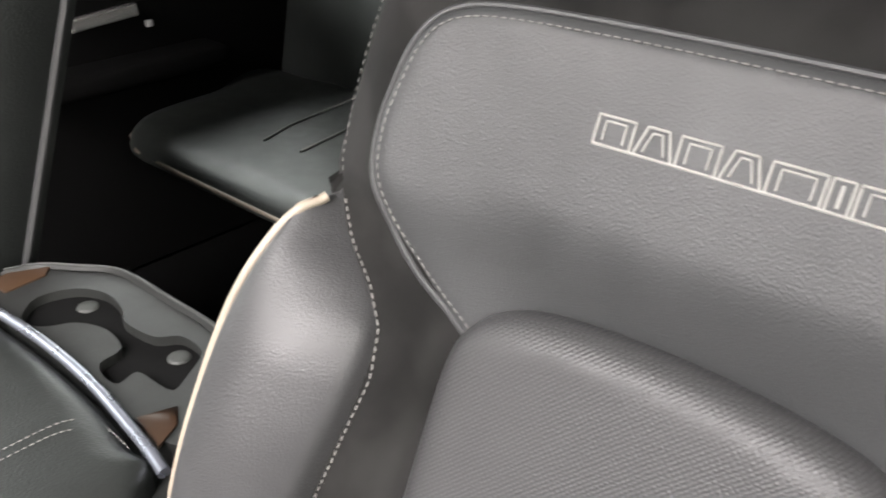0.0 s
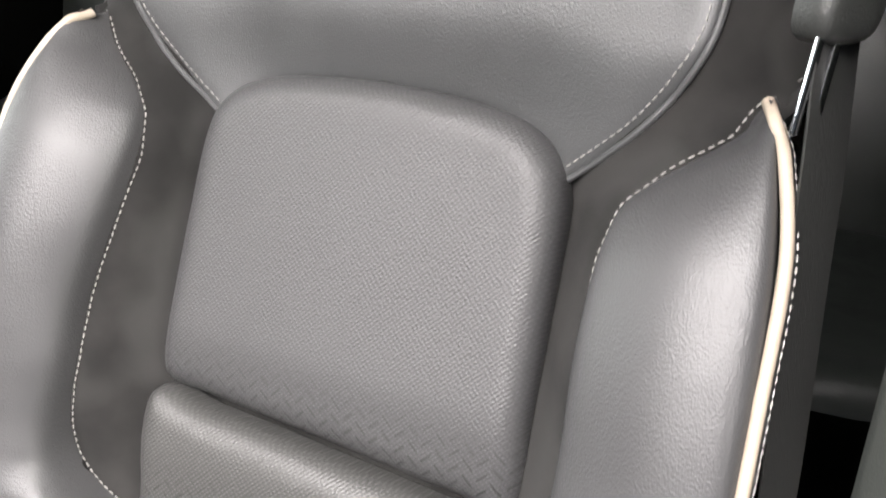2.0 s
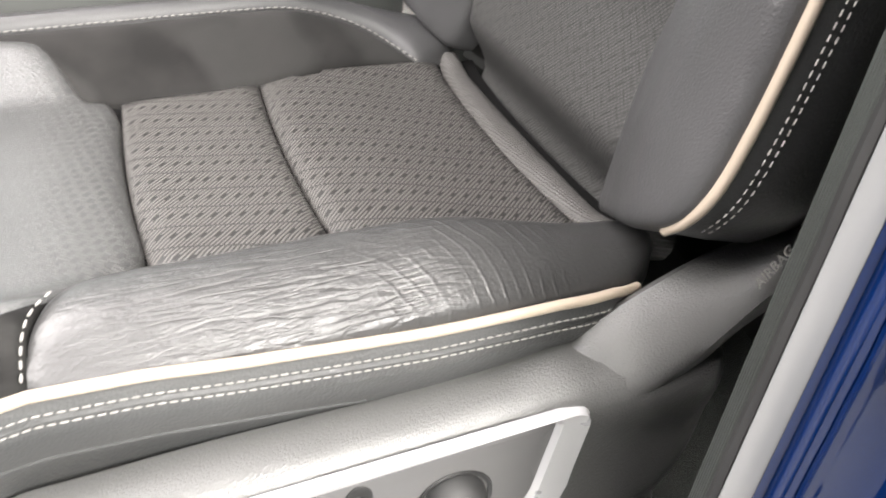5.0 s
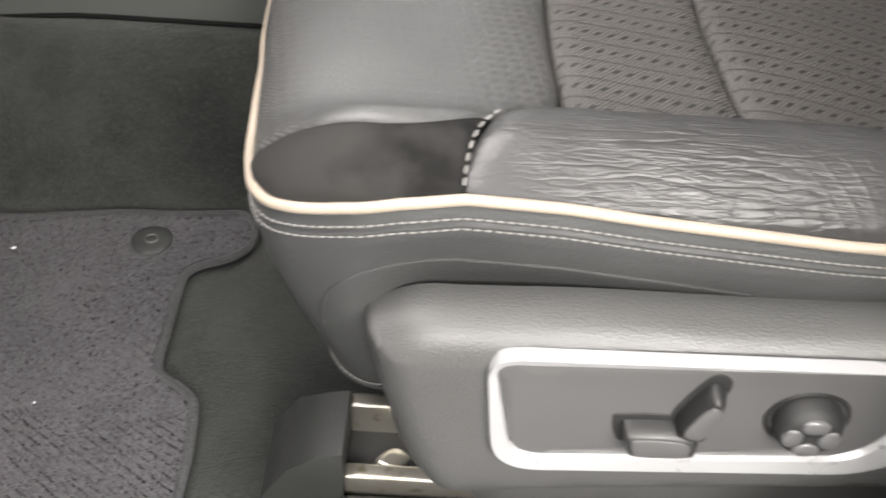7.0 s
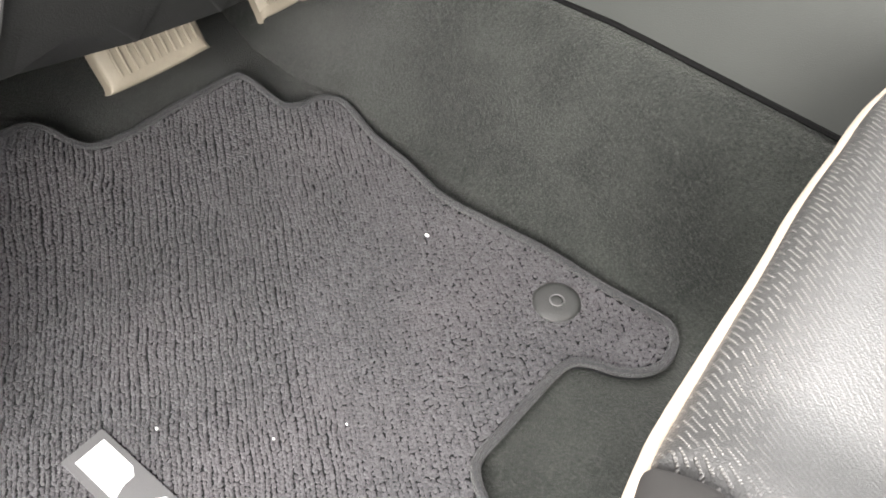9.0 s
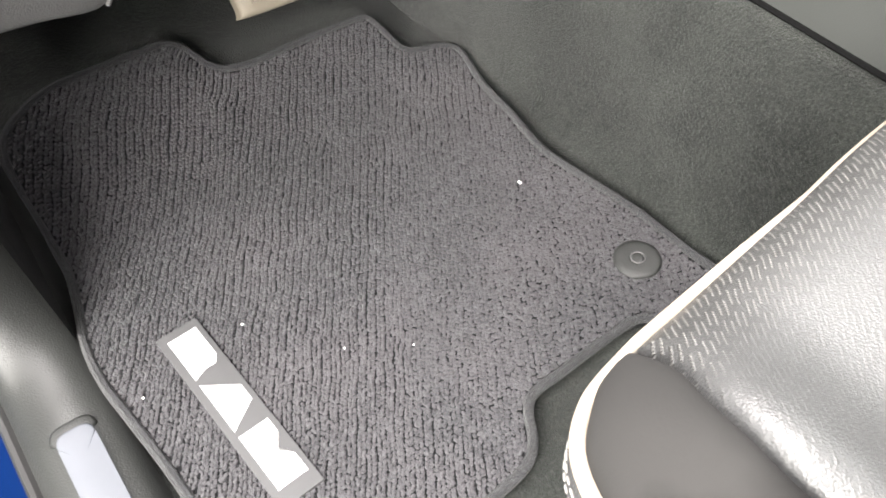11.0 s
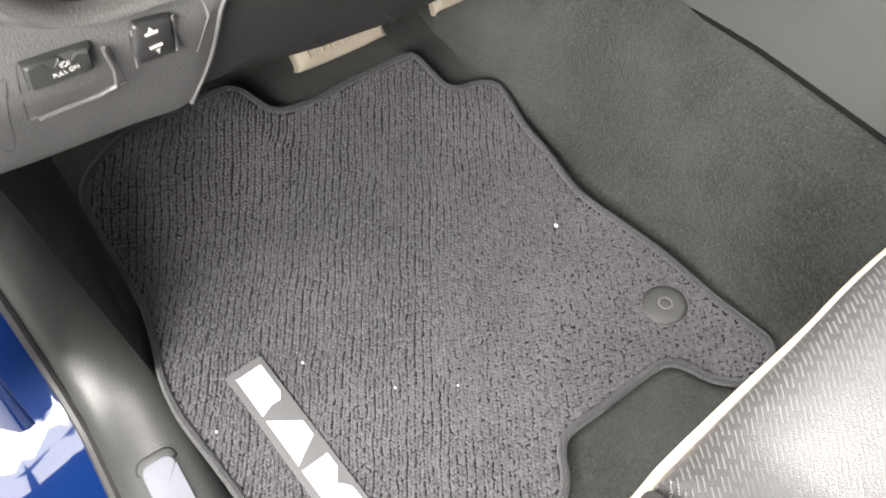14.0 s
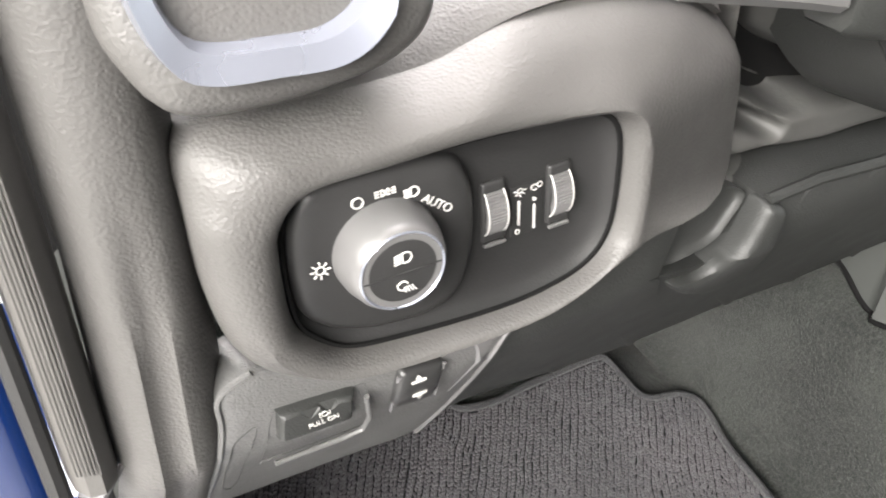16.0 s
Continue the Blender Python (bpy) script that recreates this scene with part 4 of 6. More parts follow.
for drop in (0.0105, 0.0180):
    row = [p + Vector((-0.001 * smooth01(-0.45, -0.5, p.x), math.copysign(0.0035, p.y) * smooth01(0.1, 0.2, abs(p.y)), -drop)) for p in rim3]
    part("stitching", stitches(row, 0.0046, 0.0013, 0.0006), M_thread, seat, "white double stitching")

def skirt_point(x, z, out=0.0005):
    """A point on the outboard face of the skirt."""
    base = np.interp(x, [q[0] for q in FRONT[7:]], [q[1] for q in FRONT[7:]])
    k = smooth01(-0.46, -0.40, x)
    return Vector((x, base - out + np.interp(lerp_table(PIPE_Z, x) - z, (0.020, 0.028, 0.062, 0.125), (-0.0032, -0.002, 0.014 * k, 0.012 + 0.020 * k)), z))


part("seam", tube([skirt_point(x, z) for x, z in spline([(-0.468, 0.262), (-0.466, 0.290), (-0.458, 0.310), (-0.440, 0.325), (-0.405, 0.3315), (-0.338, 0.3300), (-0.27, 0.3240), (-0.21, 0.3150)], 6)], 0.0009, 6), M_side, seat, "raised seam of the skirt")
hem = [p + Vector((0.040 * smooth01(-0.40, -0.5, p.x), -math.copysign(0.022, p.y) * smooth01(0.0, 0.1, abs(p.y)), -0.185 + 0.06 * smooth01(-0.45, -0.38, p.x))) for p in rim3 if p.y < -0.17 and p.x < -0.41]
part("stitching", stitches([p + Vector((-0.002, -0.0022, 0.004)) for p in hem], 0.0040, 0.0022, 0.0006), M_thread, seat)
part("hem", tube(hem, 0.0030, 8), M_side, seat, "bound lower edge of the skirt")

# side shield with its silver bezel and switches
shield = thing("seat_side_shield", (-0.2, -0.275, 0.12), "grained black plastic seat side cover with power seat switches", "seat cover")
SH = [(-0.441, 0.286), (-0.430, 0.297), (-0.408, 0.3075), (-0.373, 0.3093), (-0.304, 0.3126), (-0.232, 0.3130), (-0.195, 0.3130), (-0.159, 0.3157), (-0.123, 0.3202), (-0.089, 0.3280), (-0.060, 0.3290), (-0.020, 0.3320), (0.015, 0.330), (0.036, 0.310), (0.038, 0.25), (0.022, 0.20), (-0.020, 0.170), (-0.175, 0.152), (-0.30, 0.138), (-0.372, 0.128), (-0.392, 0.133), (-0.407, 0.150), (-0.4205, 0.185), (-0.430, 0.225), (-0.4375, 0.262)]


def on_shield(x, z, h):
    return Vector((x, -0.246 - h - 0.009 * smooth01(-0.13, -0.02, x) * smooth01(0.25, 0.30, z) - 0.05 * max(0.0, 0.27 - z) + 0.02 * smooth01(0.33, 0.43, z), z))


part("cover", pillow(spline(SH, 6, True), on_shield, 0.030, 0.036, 0.010, 0.004), M_plastic, shield)
def rounded(corners, per=8):
    """An outline with each corner (x, z, radius) cut by a curve."""
    out, n = [], len(corners)
    for k, (x, z, r) in enumerate(corners):
        p = np.array((x, z))
        a, c = np.array(corners[k - 1][:2]) - p, np.array(corners[(k + 1) % n][:2]) - p
        a, c = p + a / np.linalg.norm(a) * r, p + c / np.linalg.norm(c) * r
        out += [a * (1 - t) ** 2 + 2 * p * t * (1 - t) + c * t * t for t in np.linspace(0, 1, per)]
    return out


bo = rounded([(-0.3667, 0.2959, 0.022), (-0.0733, 0.3083, 0.013), (-0.0841, 0.2023, 0.050), (-0.3563, 0.1839, 0.034)])
bi = rounded([(-0.3601, 0.2885, 0.012), (-0.0990, 0.3030, 0.006), (-0.1154, 0.2175, 0.034), (-0.3421, 0.2003, 0.020)])


def ring_mesh(outer, inner_, place, hs=(0.0, 0.004, 0.004, 0.0)):
    bm = bmesh.new()
    mids = [outer, [o * 0.85 + i * 0.15 for o, i in zip(outer, inner_)], [o * 0.15 + i * 0.85 for o, i in zip(outer, inner_)], inner_]
    rings = [[bm.verts.new(place(q[0], q[1], h)) for q in line] for line, h in zip(mids, hs)]
    n = len(outer)
    for a, b in zip(rings, rings[1:]):
        for k in range(n):
            bm.faces.new((a[k], a[(k + 1) % n], b[(k + 1) % n], b[k]))
    bmesh.ops.recalc_face_normals(bm, faces=bm.faces)
    return bm


bezel = part("bezel", ring_mesh(bo, bi, lambda a, b, h: on_shield(a, b, 0.0378 + h), (-0.006, 0.0035, 0.0025, -0.002)), M_bezel, shield, "wide silver bezel")
part("switch_plate", pillow(bi, lambda a, b, h: on_shield(a, b, 0.0376 + h), 0.003, 0.0004, 0.008, 0.003), M_satin, shield, "matt grey switch plate")


def face(x, z, h=0.0):
    return on_shield(x, z, 0.0384 + h)


sw1 = spline([(-0.2775, 0.2385), (-0.2741, 0.2435), (-0.2463, 0.2445), (-0.2307, 0.2405), (-0.2283, 0.2295), (-0.2335, 0.2235), (-0.2673, 0.2220), (-0.2738, 0.2255)], 4, True)
sw2 = spline([(-0.2458, 0.2490), (-0.2343, 0.2785), (-0.2265, 0.2816), (-0.2217, 0.2723), (-0.2284, 0.2455), (-0.2359, 0.2415)], 4, True)


def about_centre(line, k, dz=0.0):
    c = np.mean([np.array(q) for q in line], axis=0)
    return [c + (np.array(q) - c) * k + np.array((0, dz)) for q in line]


for nm_, line, tall in (("cushion_switch", sw1, 0.012), ("backrest_switch", sw2, 0.013)):
    # Flat black patch on the plate; paints the shade of the switch's recess.
    part("switch_shade_patch", pillow(about_centre(line, 1.26, 0.002), face, 0.002, 0.0006, 0.006, 0.001), M_rubber, shield, "flat black patch for the shaded recess round the seat switch")
    sw = part(nm_, pillow(line, lambda a, b, h: face(a, b - h * 0.3, h), 0.004, tall, 0.006, 0.002), M_panel, shield, "dark power seat switch")
    part("switch_face", pillow(about_centre(line, 0.76), lambda a, b, h: face(a, b - tall * 0.3, tall - 0.0004 + h), 0.002, 0.0008, 0.006, 0.001), M_satin, sw, "satin grey switch face")
kc = (-0.166, 0.2535)
circ = [np.array((kc[0] + 0.0265 * math.cos(a), kc[1] + 0.0245 * math.sin(a))) for a in np.arange(24) * math.pi / 12]
circ2 = [np.array((kc[0] + 0.0225 * math.cos(a), kc[1] + 0.0208 * math.sin(a))) for a in np.arange(24) * math.pi / 12]
lum = part("lumbar_ring", ring_mesh(circ, circ2, lambda a, b, h: face(a, b, h), (0.0, 0.0012, 0.0006, -0.003)), M_panel, shield)
part("lumbar_switch", pillow([q * 0.97 + np.array(kc) * 0.03 for q in circ2], lambda a, b, h: face(a, b - h * 0.3, h), 0.007, 0.013, 0.004, 0.003,
     lambda a, b: -0.004 * max(0.0, 1 - math.hypot(a - kc[0], b - kc[1]) / 0.006)), M_rubber, shield, "round four-way lumbar switch")
for k in range(4):
    a = math.pi / 2 * k
    c = (kc[0] + 0.0112 * math.cos(a), kc[1] - 0.0035 + 0.0106 * math.sin(a))
    ell = [np.array((c[0] + 0.0086 * math.cos(b) * (1.0 if k % 2 else 0.75), c[1] + 0.0080 * math.sin(b) * (0.75 if k % 2 else 1.0))) for b in np.arange(14) * math.pi / 7]
    part("thumb_pad", pillow(ell, lambda a_, b_, h: face(a_, b_, 0.0128 + h), 0.004, 0.0016, 0.003, 0.002), M_pad, lum)
IN_Z = [(-0.13, 0.318), (-0.09, 0.328), (-0.06, 0.344), (-0.03, 0.356), (0.0, 0.370), (0.03, 0.380), (0.09, 0.383), (0.16, 0.387)]
OUT_Z = [(-0.13, 0.292), (-0.08, 0.300), (-0.036, 0.312), (-0.005, 0.331), (0.012, 0.346), (0.03, 0.365), (0.058, 0.384), (0.08, 0.394), (0.16, 0.404)]


def cover_section(x):
    """Recliner cover: inner edge by the cushion, broad sloping top, rounded outer edge and undercut flank."""
    grow = smooth01(-0.15, -0.03, x)
    zi, zo = soft_table(IN_Z, x, 0.015) - 0.03 * (1 - grow), soft_table(OUT_Z, x, 0.015) - 0.02 * (1 - grow)
    yo = -0.256 - 0.034 * grow + 0.03 * smooth01(0.09, 0.16, x)
    pts = [(-0.236, zi - 0.055), (-0.243, zi - 0.006), (-0.246, zi), (-0.251, zi + 0.0025)]
    pts += [(-0.251 + (yo + 0.251) * u, zi + 0.0025 + (zo - zi) * u + 0.006 * math.sin(math.pi * u)) for u in (0.25, 0.5, 0.75, 0.92)]
    pts += [(yo, zo), (yo + 0.001, zo - 0.006), (yo + 0.006, zo - 0.022), (yo + 0.020, zo - 0.05)]
    return [(x, y, z) for y, z in pts]


part("recliner_cover", loft([cover_section(x) for x in np.arange(-0.145, 0.165, 0.010)]), M_plastic, shield, "grey plastic cover over the recliner")
lettering("airbag_mark", "AIRBAG", 0.0095, frame_matrix((0.036, -0.2885, 0.3915), (0.80, 0.22, 0.52), (-0.52, 0.45, 0.70)), M_thread, shield, 0.0006)
# lower cover and rail
part("lower_cover", pillow(spline([(-0.33, 0.13), (-0.05, 0.15), (0.02, 0.17), (0.02, 0.05), (-0.33, 0.03)], 5, True), lambda a, b, h: Vector((a, -0.225 - h, b)), 0.012, 0.012, 0.02, 0.03), M_plastic, shield)

rail = thing("seat_rail", (-0.3, -0.2, 0.0), "greasy steel seat rail in a black plastic channel", "seat rail")
part("front_cap", loft([[(-0.530 + a, y, 0.0) for a, y in ((0, -0.245), (0, -0.165))] + [(-0.462, -0.165, 0.0), (-0.462, -0.245, 0.0)],
     [(-0.530, -0.243, 0.045), (-0.530, -0.167, 0.045), (-0.462, -0.167, 0.05), (-0.462, -0.243, 0.05)],
     [(-0.505, -0.240, 0.085), (-0.505, -0.170, 0.085), (-0.462, -0.170, 0.09), (-0.462, -0.240, 0.09)],
     [(-0.480, -0.236, 0.100), (-0.480, -0.174, 0.100), (-0.462, -0.174, 0.104), (-0.462, -0.236, 0.104)]]), M_black, rail, "black plastic rail end cap")
for y0, z1 in ((-0.228, 0.068), (-0.176, 0.092)):
    part("rail_beam", box((0.42, 0.014, z1), (-0.252, y0, z1 / 2 + 0.004), 0.003), M_steel, rail, "bright steel runner")
part("channel", box((0.42, 0.05, 0.05), (-0.252, -0.202, 0.035), 0.002), M_rubber, rail)
part("outer_lip", box((0.44, 0.03, 0.055), (-0.245, -0.255, 0.030), 0.008), M_black, rail)
part("grease", pillow(spline([(-0.44, -0.215), (-0.425, -0.20), (-0.41, -0.208), (-0.42, -0.222)], 4, True), lambda a, b, h: Vector((a, b, 0.062 + h)), 0.004, 0.004, 0.004, 0.004), M_steel, rail)

part("bracket", loft([[(-0.004 + a, 0.303, z) for a, z in ((0, 0.330), (0.026, 0.325), (0.030, 0.352), (0.010, 0.372), (0, 0.365))], [(-0.004 + a, 0.290, z) for a, z in ((0, 0.330), (0.026, 0.325), (0.030, 0.352), (0.010, 0.372), (0, 0.365))]]), M_silver, seat, "small bright metal bracket")
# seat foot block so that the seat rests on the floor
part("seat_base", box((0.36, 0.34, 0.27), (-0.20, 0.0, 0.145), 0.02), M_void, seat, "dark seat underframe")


# ---- footwell ----
MAT = [(-1.081, -0.352), (-1.121, -0.3535), (-1.157, -0.3455), (-1.181, -0.314), (-1.199, -0.275), (-1.206, -0.223), (-1.210, -0.186), (-1.211, -0.151), (-1.203, -0.1365), (-1.176, -0.124), (-1.166, -0.102), (-1.163, -0.070), (-1.168, -0.030), (-1.172, 0.020), (-1.175, 0.070), (-1.168, 0.083),
       (-1.137, 0.087), (-1.115, 0.0905), (-1.103, 0.105), (-1.099, 0.134), (-1.083, 0.149), (-1.060, 0.147), (-1.010, 0.134), (-0.955, 0.129), (-0.89, 0.1195), (-0.83, 0.127), (-0.765, 0.137), (-0.70, 0.140), (-0.650, 0.146), (-0.628, 0.147), (-0.613, 0.135)]
MAT2 = [(-0.606, 0.110), (-0.612, 0.090), (-0.630, 0.0725), (-0.656, 0.0605), (-0.669, 0.045), (-0.6705, 0.015), (-0.668, -0.040), (-0.666, -0.078), (-0.655, -0.094), (-0.635, -0.106), (-0.620, -0.123), (-0.614, -0.155), (-0.611, -0.200), (-0.612, -0.260), (-0.635, -0.325), (-0.70, -0.350), (-0.79, -0.359), (-0.85, -0.366), (-0.895, -0.371), (-0.94, -0.369), (-0.99, -0.358), (-1.035, -0.351)]
mat_line = spline(MAT + MAT2, 5, True)
mat = thing("floor_mat", (-0.9, -0.1, 0.0), "dark grey looped carpet floor mat with a bound edge", "floor mat")


def on_mat(x, y, h):
    return Vector((x, y, floor_z(x, y) + h))


part("backing", pillow(mat_line, on_mat, 0.006, 0.003, 0.012, 0.010, lambda x, y: -0.004 + 0.002 * noise.noise((x * 7, y * 7, 3)), True), M_backing, mat, "dark mat backing")


def loops():
    """Yarn loops in wavering knitted columns across the whole mat, with dark lines between the columns."""
    rnd = random.Random(11)
    along, across = np.array((-0.837, 0.548)), np.array((-0.548, -0.837))
    grid_ = [(i, k, e) for i in range(-70, 71) for k in range(-162, 163) for e in (-1, 1)]
    pts = np.array([np.array((-0.9, -0.1)) + across * (i * 0.0079 + e * 0.00175) + along * (k * 0.0041 + e * 0.0011 + (i % 2) * 0.002) for i, k, e in grid_])
    wv_ = np.array([noise.noise((x * 25, y * 25, 5)) + 0.35 * noise.noise((x * 60, y * 60, 2)) for x, y in pts])
    pts = pts + across * (wv_ * 0.0026)[:, None]
    lean_ = np.array([e for i, k, e in grid_])
    keep = inside_poly(pts, mat_line)
    pts, lean_ = pts[keep], lean_[keep]
    keep = seg_dist(pts, mat_line) > 0.005
    pts, lean_ = pts[keep], lean_[keep]
    verts, faces = [], []
    matted = [tuple(q + across * 0.0038 * e) for q, e in zip(pts, lean_) if math.hypot(*(q - np.array(clip))) < 0.24 and e > 0]
    for (x, y), e in list(zip(pts, lean_)) + [(q, 0) for q in matted]:
        far = math.hypot(x - clip[0], y - clip[1])
        if far < 0.022:
            continue
        curl = smooth01(0.30, 0.10, far)
        x += rnd.gauss(0, 0.0002 + 0.0004 * curl)
        y += rnd.gauss(0, 0.0002 + 0.0004 * curl)
        a0 = math.atan2(0.548, -0.837) + 0.45 * e + rnd.gauss(0, 0.25 + 0.9 * curl)
        ra, rb = rnd.uniform(0.0027, 0.0033) - 0.0004 * curl, rnd.uniform(0.0018, 0.0022) + 0.0002 * curl
        hh = rnd.uniform(0.0026, 0.0040)
        tx, ty = rnd.gauss(0, 0.0006), rnd.gauss(0, 0.0006)
        z0 = floor_z(x, y) - 0.0022 + 0.002 * noise.noise((x * 7, y * 7, 3))
        k0 = len(verts)
        for f_, h_ in ((1.0, 0.0), (0.86, 0.75)):
            for c in range(6):
                a = c * 2 * math.pi / 6
                px_, py_ = ra * f_ * math.cos(a), rb * f_ * math.sin(a)
                verts.append((x + px_ * math.cos(a0) - py_ * math.sin(a0) + tx * h_, y + px_ * math.sin(a0) + py_ * math.cos(a0) + ty * h_, z0 + hh * h_))
        verts.append((x + tx, y + ty, z0 + hh))
        for c in range(6):
            n_ = (c + 1) % 6
            faces.append((k0 + c, k0 + n_, k0 + 6 + n_, k0 + 6 + c))
            faces.append((k0 + 6 + c, k0 + 6 + n_, k0 + 12))
    me = bpy.data.meshes.new("tmp")
    me.from_pydata(verts, [], faces)
    bm = bmesh.new()
    bm.from_mesh(me)
    bpy.data.meshes.remove(me)
    return bm


clip = (-0.7185, 0.0935)
tagged(part("pile_surface", loops(), M_mat, mat, "charcoal yarn loops in wavering rows"), kind="stuff")
part("binding", tube([on_mat(x, y, -0.001) for x, y in mat_line], 0.0048, 8, True), M_edge, mat, "grey bound yarn edge")
ring = [np.array((clip[0] + 0.0235 * math.cos(a), clip[1] + 0.0235 * math.sin(a))) for a in np.arange(28) * math.pi / 14]
cap = part("retainer", pillow(ring, on_mat, 0.010, 0.0022, 0.006, 0.002, lambda x, y: 0.0008), M_black, mat, "round dark plastic retainer")
part("retainer_ring", tube([on_mat(clip[0] + 0.0068 * math.cos(a), clip[1] + 0.0068 * math.sin(a), 0.0034) for a in np.arange(24) * math.pi / 12], 0.0007, 6, True), M_satin, cap)
part("retainer_pin", pillow([np.array((clip[0] + 0.0058 * math.cos(a), clip[1] + 0.0058 * math.sin(a))) for a in np.arange(20) * math.pi / 10], on_mat, 0.003, 0.0006, 0.004, 0.002, lambda x, y: 0.003), M_black, cap)

# sewn badge with three plain white slabs
BA, BB = np.array((-0.9080, -0.2770)), np.array((-0.704, -0.2630))
bu = (BB - BA) / np.linalg.norm(BB - BA)
bv = np.array((bu[1], -bu[0]))


def on_badge(u, v, h):
    q = BA + bu * u + bv * v
    return on_mat(q[0], q[1], 0.0025 + h)


badge = part("badge", pillow([np.array(q) for q in ((0, 0), (0.2045, 0), (0.2045, 0.040), (0, 0.040))], on_badge, 0.002, 0.0012, 0.01, 0.004), M_badge, mat, "grey woven badge")
slab_one = [(0.010, 0.033), (0.010, 0.005), (0.047, 0.005), (0.055, 0.010), (0.055, 0.020), (0.060, 0.033)]
slab_two = [(0.066, 0.033), (0.088, 0.005), (0.106, 0.005), (0.124, 0.033)]
slab_three = [(0.130, 0.033), (0.130, 0.005), (0.147, 0.005), (0.159, 0.013), (0.171, 0.005), (0.190, 0.005), (0.190, 0.033)]
for sl in (slab_one, slab_two, slab_three):
    part("white_slab", pillow([np.array(q) for q in sl], on_badge, 0.0015, 0.0006, 0.006, 0.001, lambda u, v: 0.0013), M_slab, badge, "plain white slab")

# crumbs on the mat
for k, (x, y, r) in enumerate(((-0.863, 0.067, 0.0019), (-0.876, -0.246, 0.0013), (-0.858, -0.349, 0.0010), (-0.799, -0.185, 0.0009), (-0.7655, -0.134, 0.0009))):
    bm = bmesh.new()
    bmesh.ops.create_icosphere(bm, subdivisions=1, radius=r)
    for v in bm.verts:
        v.co = Vector((x, y, floor_z(x, y) + 0.0025)) + Vector((v.co.x * 1.5, v.co.y, v.co.z * 0.7)) * (0.8 + 0.4 * rng.random())
    solo("crumb", bm, M_white, "tiny white crumb lying on the floor mat", "crumb", group="crumbs on the mat")

# pedals
brake = thing("brake_pedal", (-1.16, -0.03, 0.09), "tan ribbed rubber brake pedal on a dark arm", "pedal")
pm = frame_matrix((-1.143, -0.034, 0.151), (0, 1, 0), (-0.55, 0, 0.83))
po = spline([(-0.050, -0.036), (0.047, -0.038), (0.052, -0.030), (0.052, 0.032), (0.046, 0.038), (-0.048, 0.038), (-0.056, 0.030), (-0.057, -0.026)], 4, True)
part("pad", pillow(po, lambda a, b, h: pm @ Vector((a, b, h)), 0.008, 0.008, 0.01, 0.012), M_tan, brake)
for k in range(11):
    part("rib", box((0.0022, 0.058, 0.003), (0, 0, 0), 0.0008, pm @ pose(-0.042 + 0.0085 * k, 0.004, 0.009)), M_tan, brake)
part("arm", tube([pm @ Vector((0, 0.0, -0.01)), (-1.19, -0.03, 0.28), (-1.20, -0.03, 0.42)], 0.010, 8), M_black, brake)
accel = thing("accelerator_pedal", (-1.17, 0.1, 0.06), "narrow tan ribbed accelerator pedal", "pedal")
am = frame_matrix((-1.135, 0.108, 0.185), (0, 1, 0), (-0.45, 0, 0.89))
ao = spline([(-0.026, -0.060), (0.022, -0.060), (0.027, -0.053), (0.029, 0.07), (0.022, 0.078), (-0.024, 0.078), (-0.030, 0.07), (-0.030, -0.053)], 4, True)
part("pad", pillow(ao, lambda a, b, h: am @ Vector((a, b, h)), 0.006, 0.006, 0.01, 0.012), M_tan, accel)
for k in range(6):
    part("rib", box((0.0022, 0.115, 0.003), (0, 0, 0), 0.0008, am @ pose(-0.021 + 0.0085 * k, 0.009, 0.007)), M_tan, accel)
part("arm", tube([am @ Vector((0, 0.05, -0.01)), (-1.26, 0.11, 0.30)], 0.010, 8), M_black, accel)

# sill trim with its bright plate, and the painted body below it
sill = thing("door_sill", (-0.5, -0.42, -0.02), "black grained sill trim with a bright metal plate", "door sill", kind="structure")


def sill_row(x):
    up = 0.30 * smooth01(-0.93, -1.18, x)
    inn = 0.02 * smooth01(-0.93, -1.15, x)
    return [(x, -0.362 + inn, -0.030), (x, -0.369 + inn, -0.006 + up * 0.1), (x, -0.382 + inn * 0.5, 0.004 + up * 0.5), (x, -0.405, 0.006 + up * 0.85), (x, -0.432, 0.003 + up), (x, -0.449, -0.010 + up), (x, -0.453, -0.022 + up)]


part("trim", strip([sill_row(x) for x in np.arange(-1.30, 0.30, 0.025)]), M_black, sill, "soft black sill trim")
plate = [tuple(q) for q in rounded([(-0.872, -0.4290, 0.014), (-0.60, -0.4290, 0.010), (-0.60, -0.3885, 0.010), (-0.872, -0.3885, 0.014)])]
part("plate", pillow(plate, lambda a, b, h: Vector((a, b, 0.0045 + h)), 0.005, 0.0040, 0.01, 0.004), M_black, sill, "black rim of the sill plate")
inlay = [tuple(q) for q in rounded([(-0.862, -0.4245, 0.012), (-0.62, -0.4245, 0.008), (-0.62, -0.3925, 0.008), (-0.862, -0.3925, 0.012)])]
part("plate_inlay", pillow(inlay, lambda a, b, h: Vector((a, b, 0.0084 + h)), 0.004, 0.0012, 0.01, 0.001), M_silverp, sill, "pale metal inlay")
part("seal", tube([(x, -0.456, -0.020 + 0.30 * smooth01(-0.93, -1.18, x)) for x in np.arange(-1.30, 0.30, 0.03)], 0.006, 8), M_rubber, sill, "black rubber door seal")
body = thing("truck_body", (-0.3, -0.5, -0.2), "glossy metallic blue painted truck body round the door opening", "truck body", kind="structure")
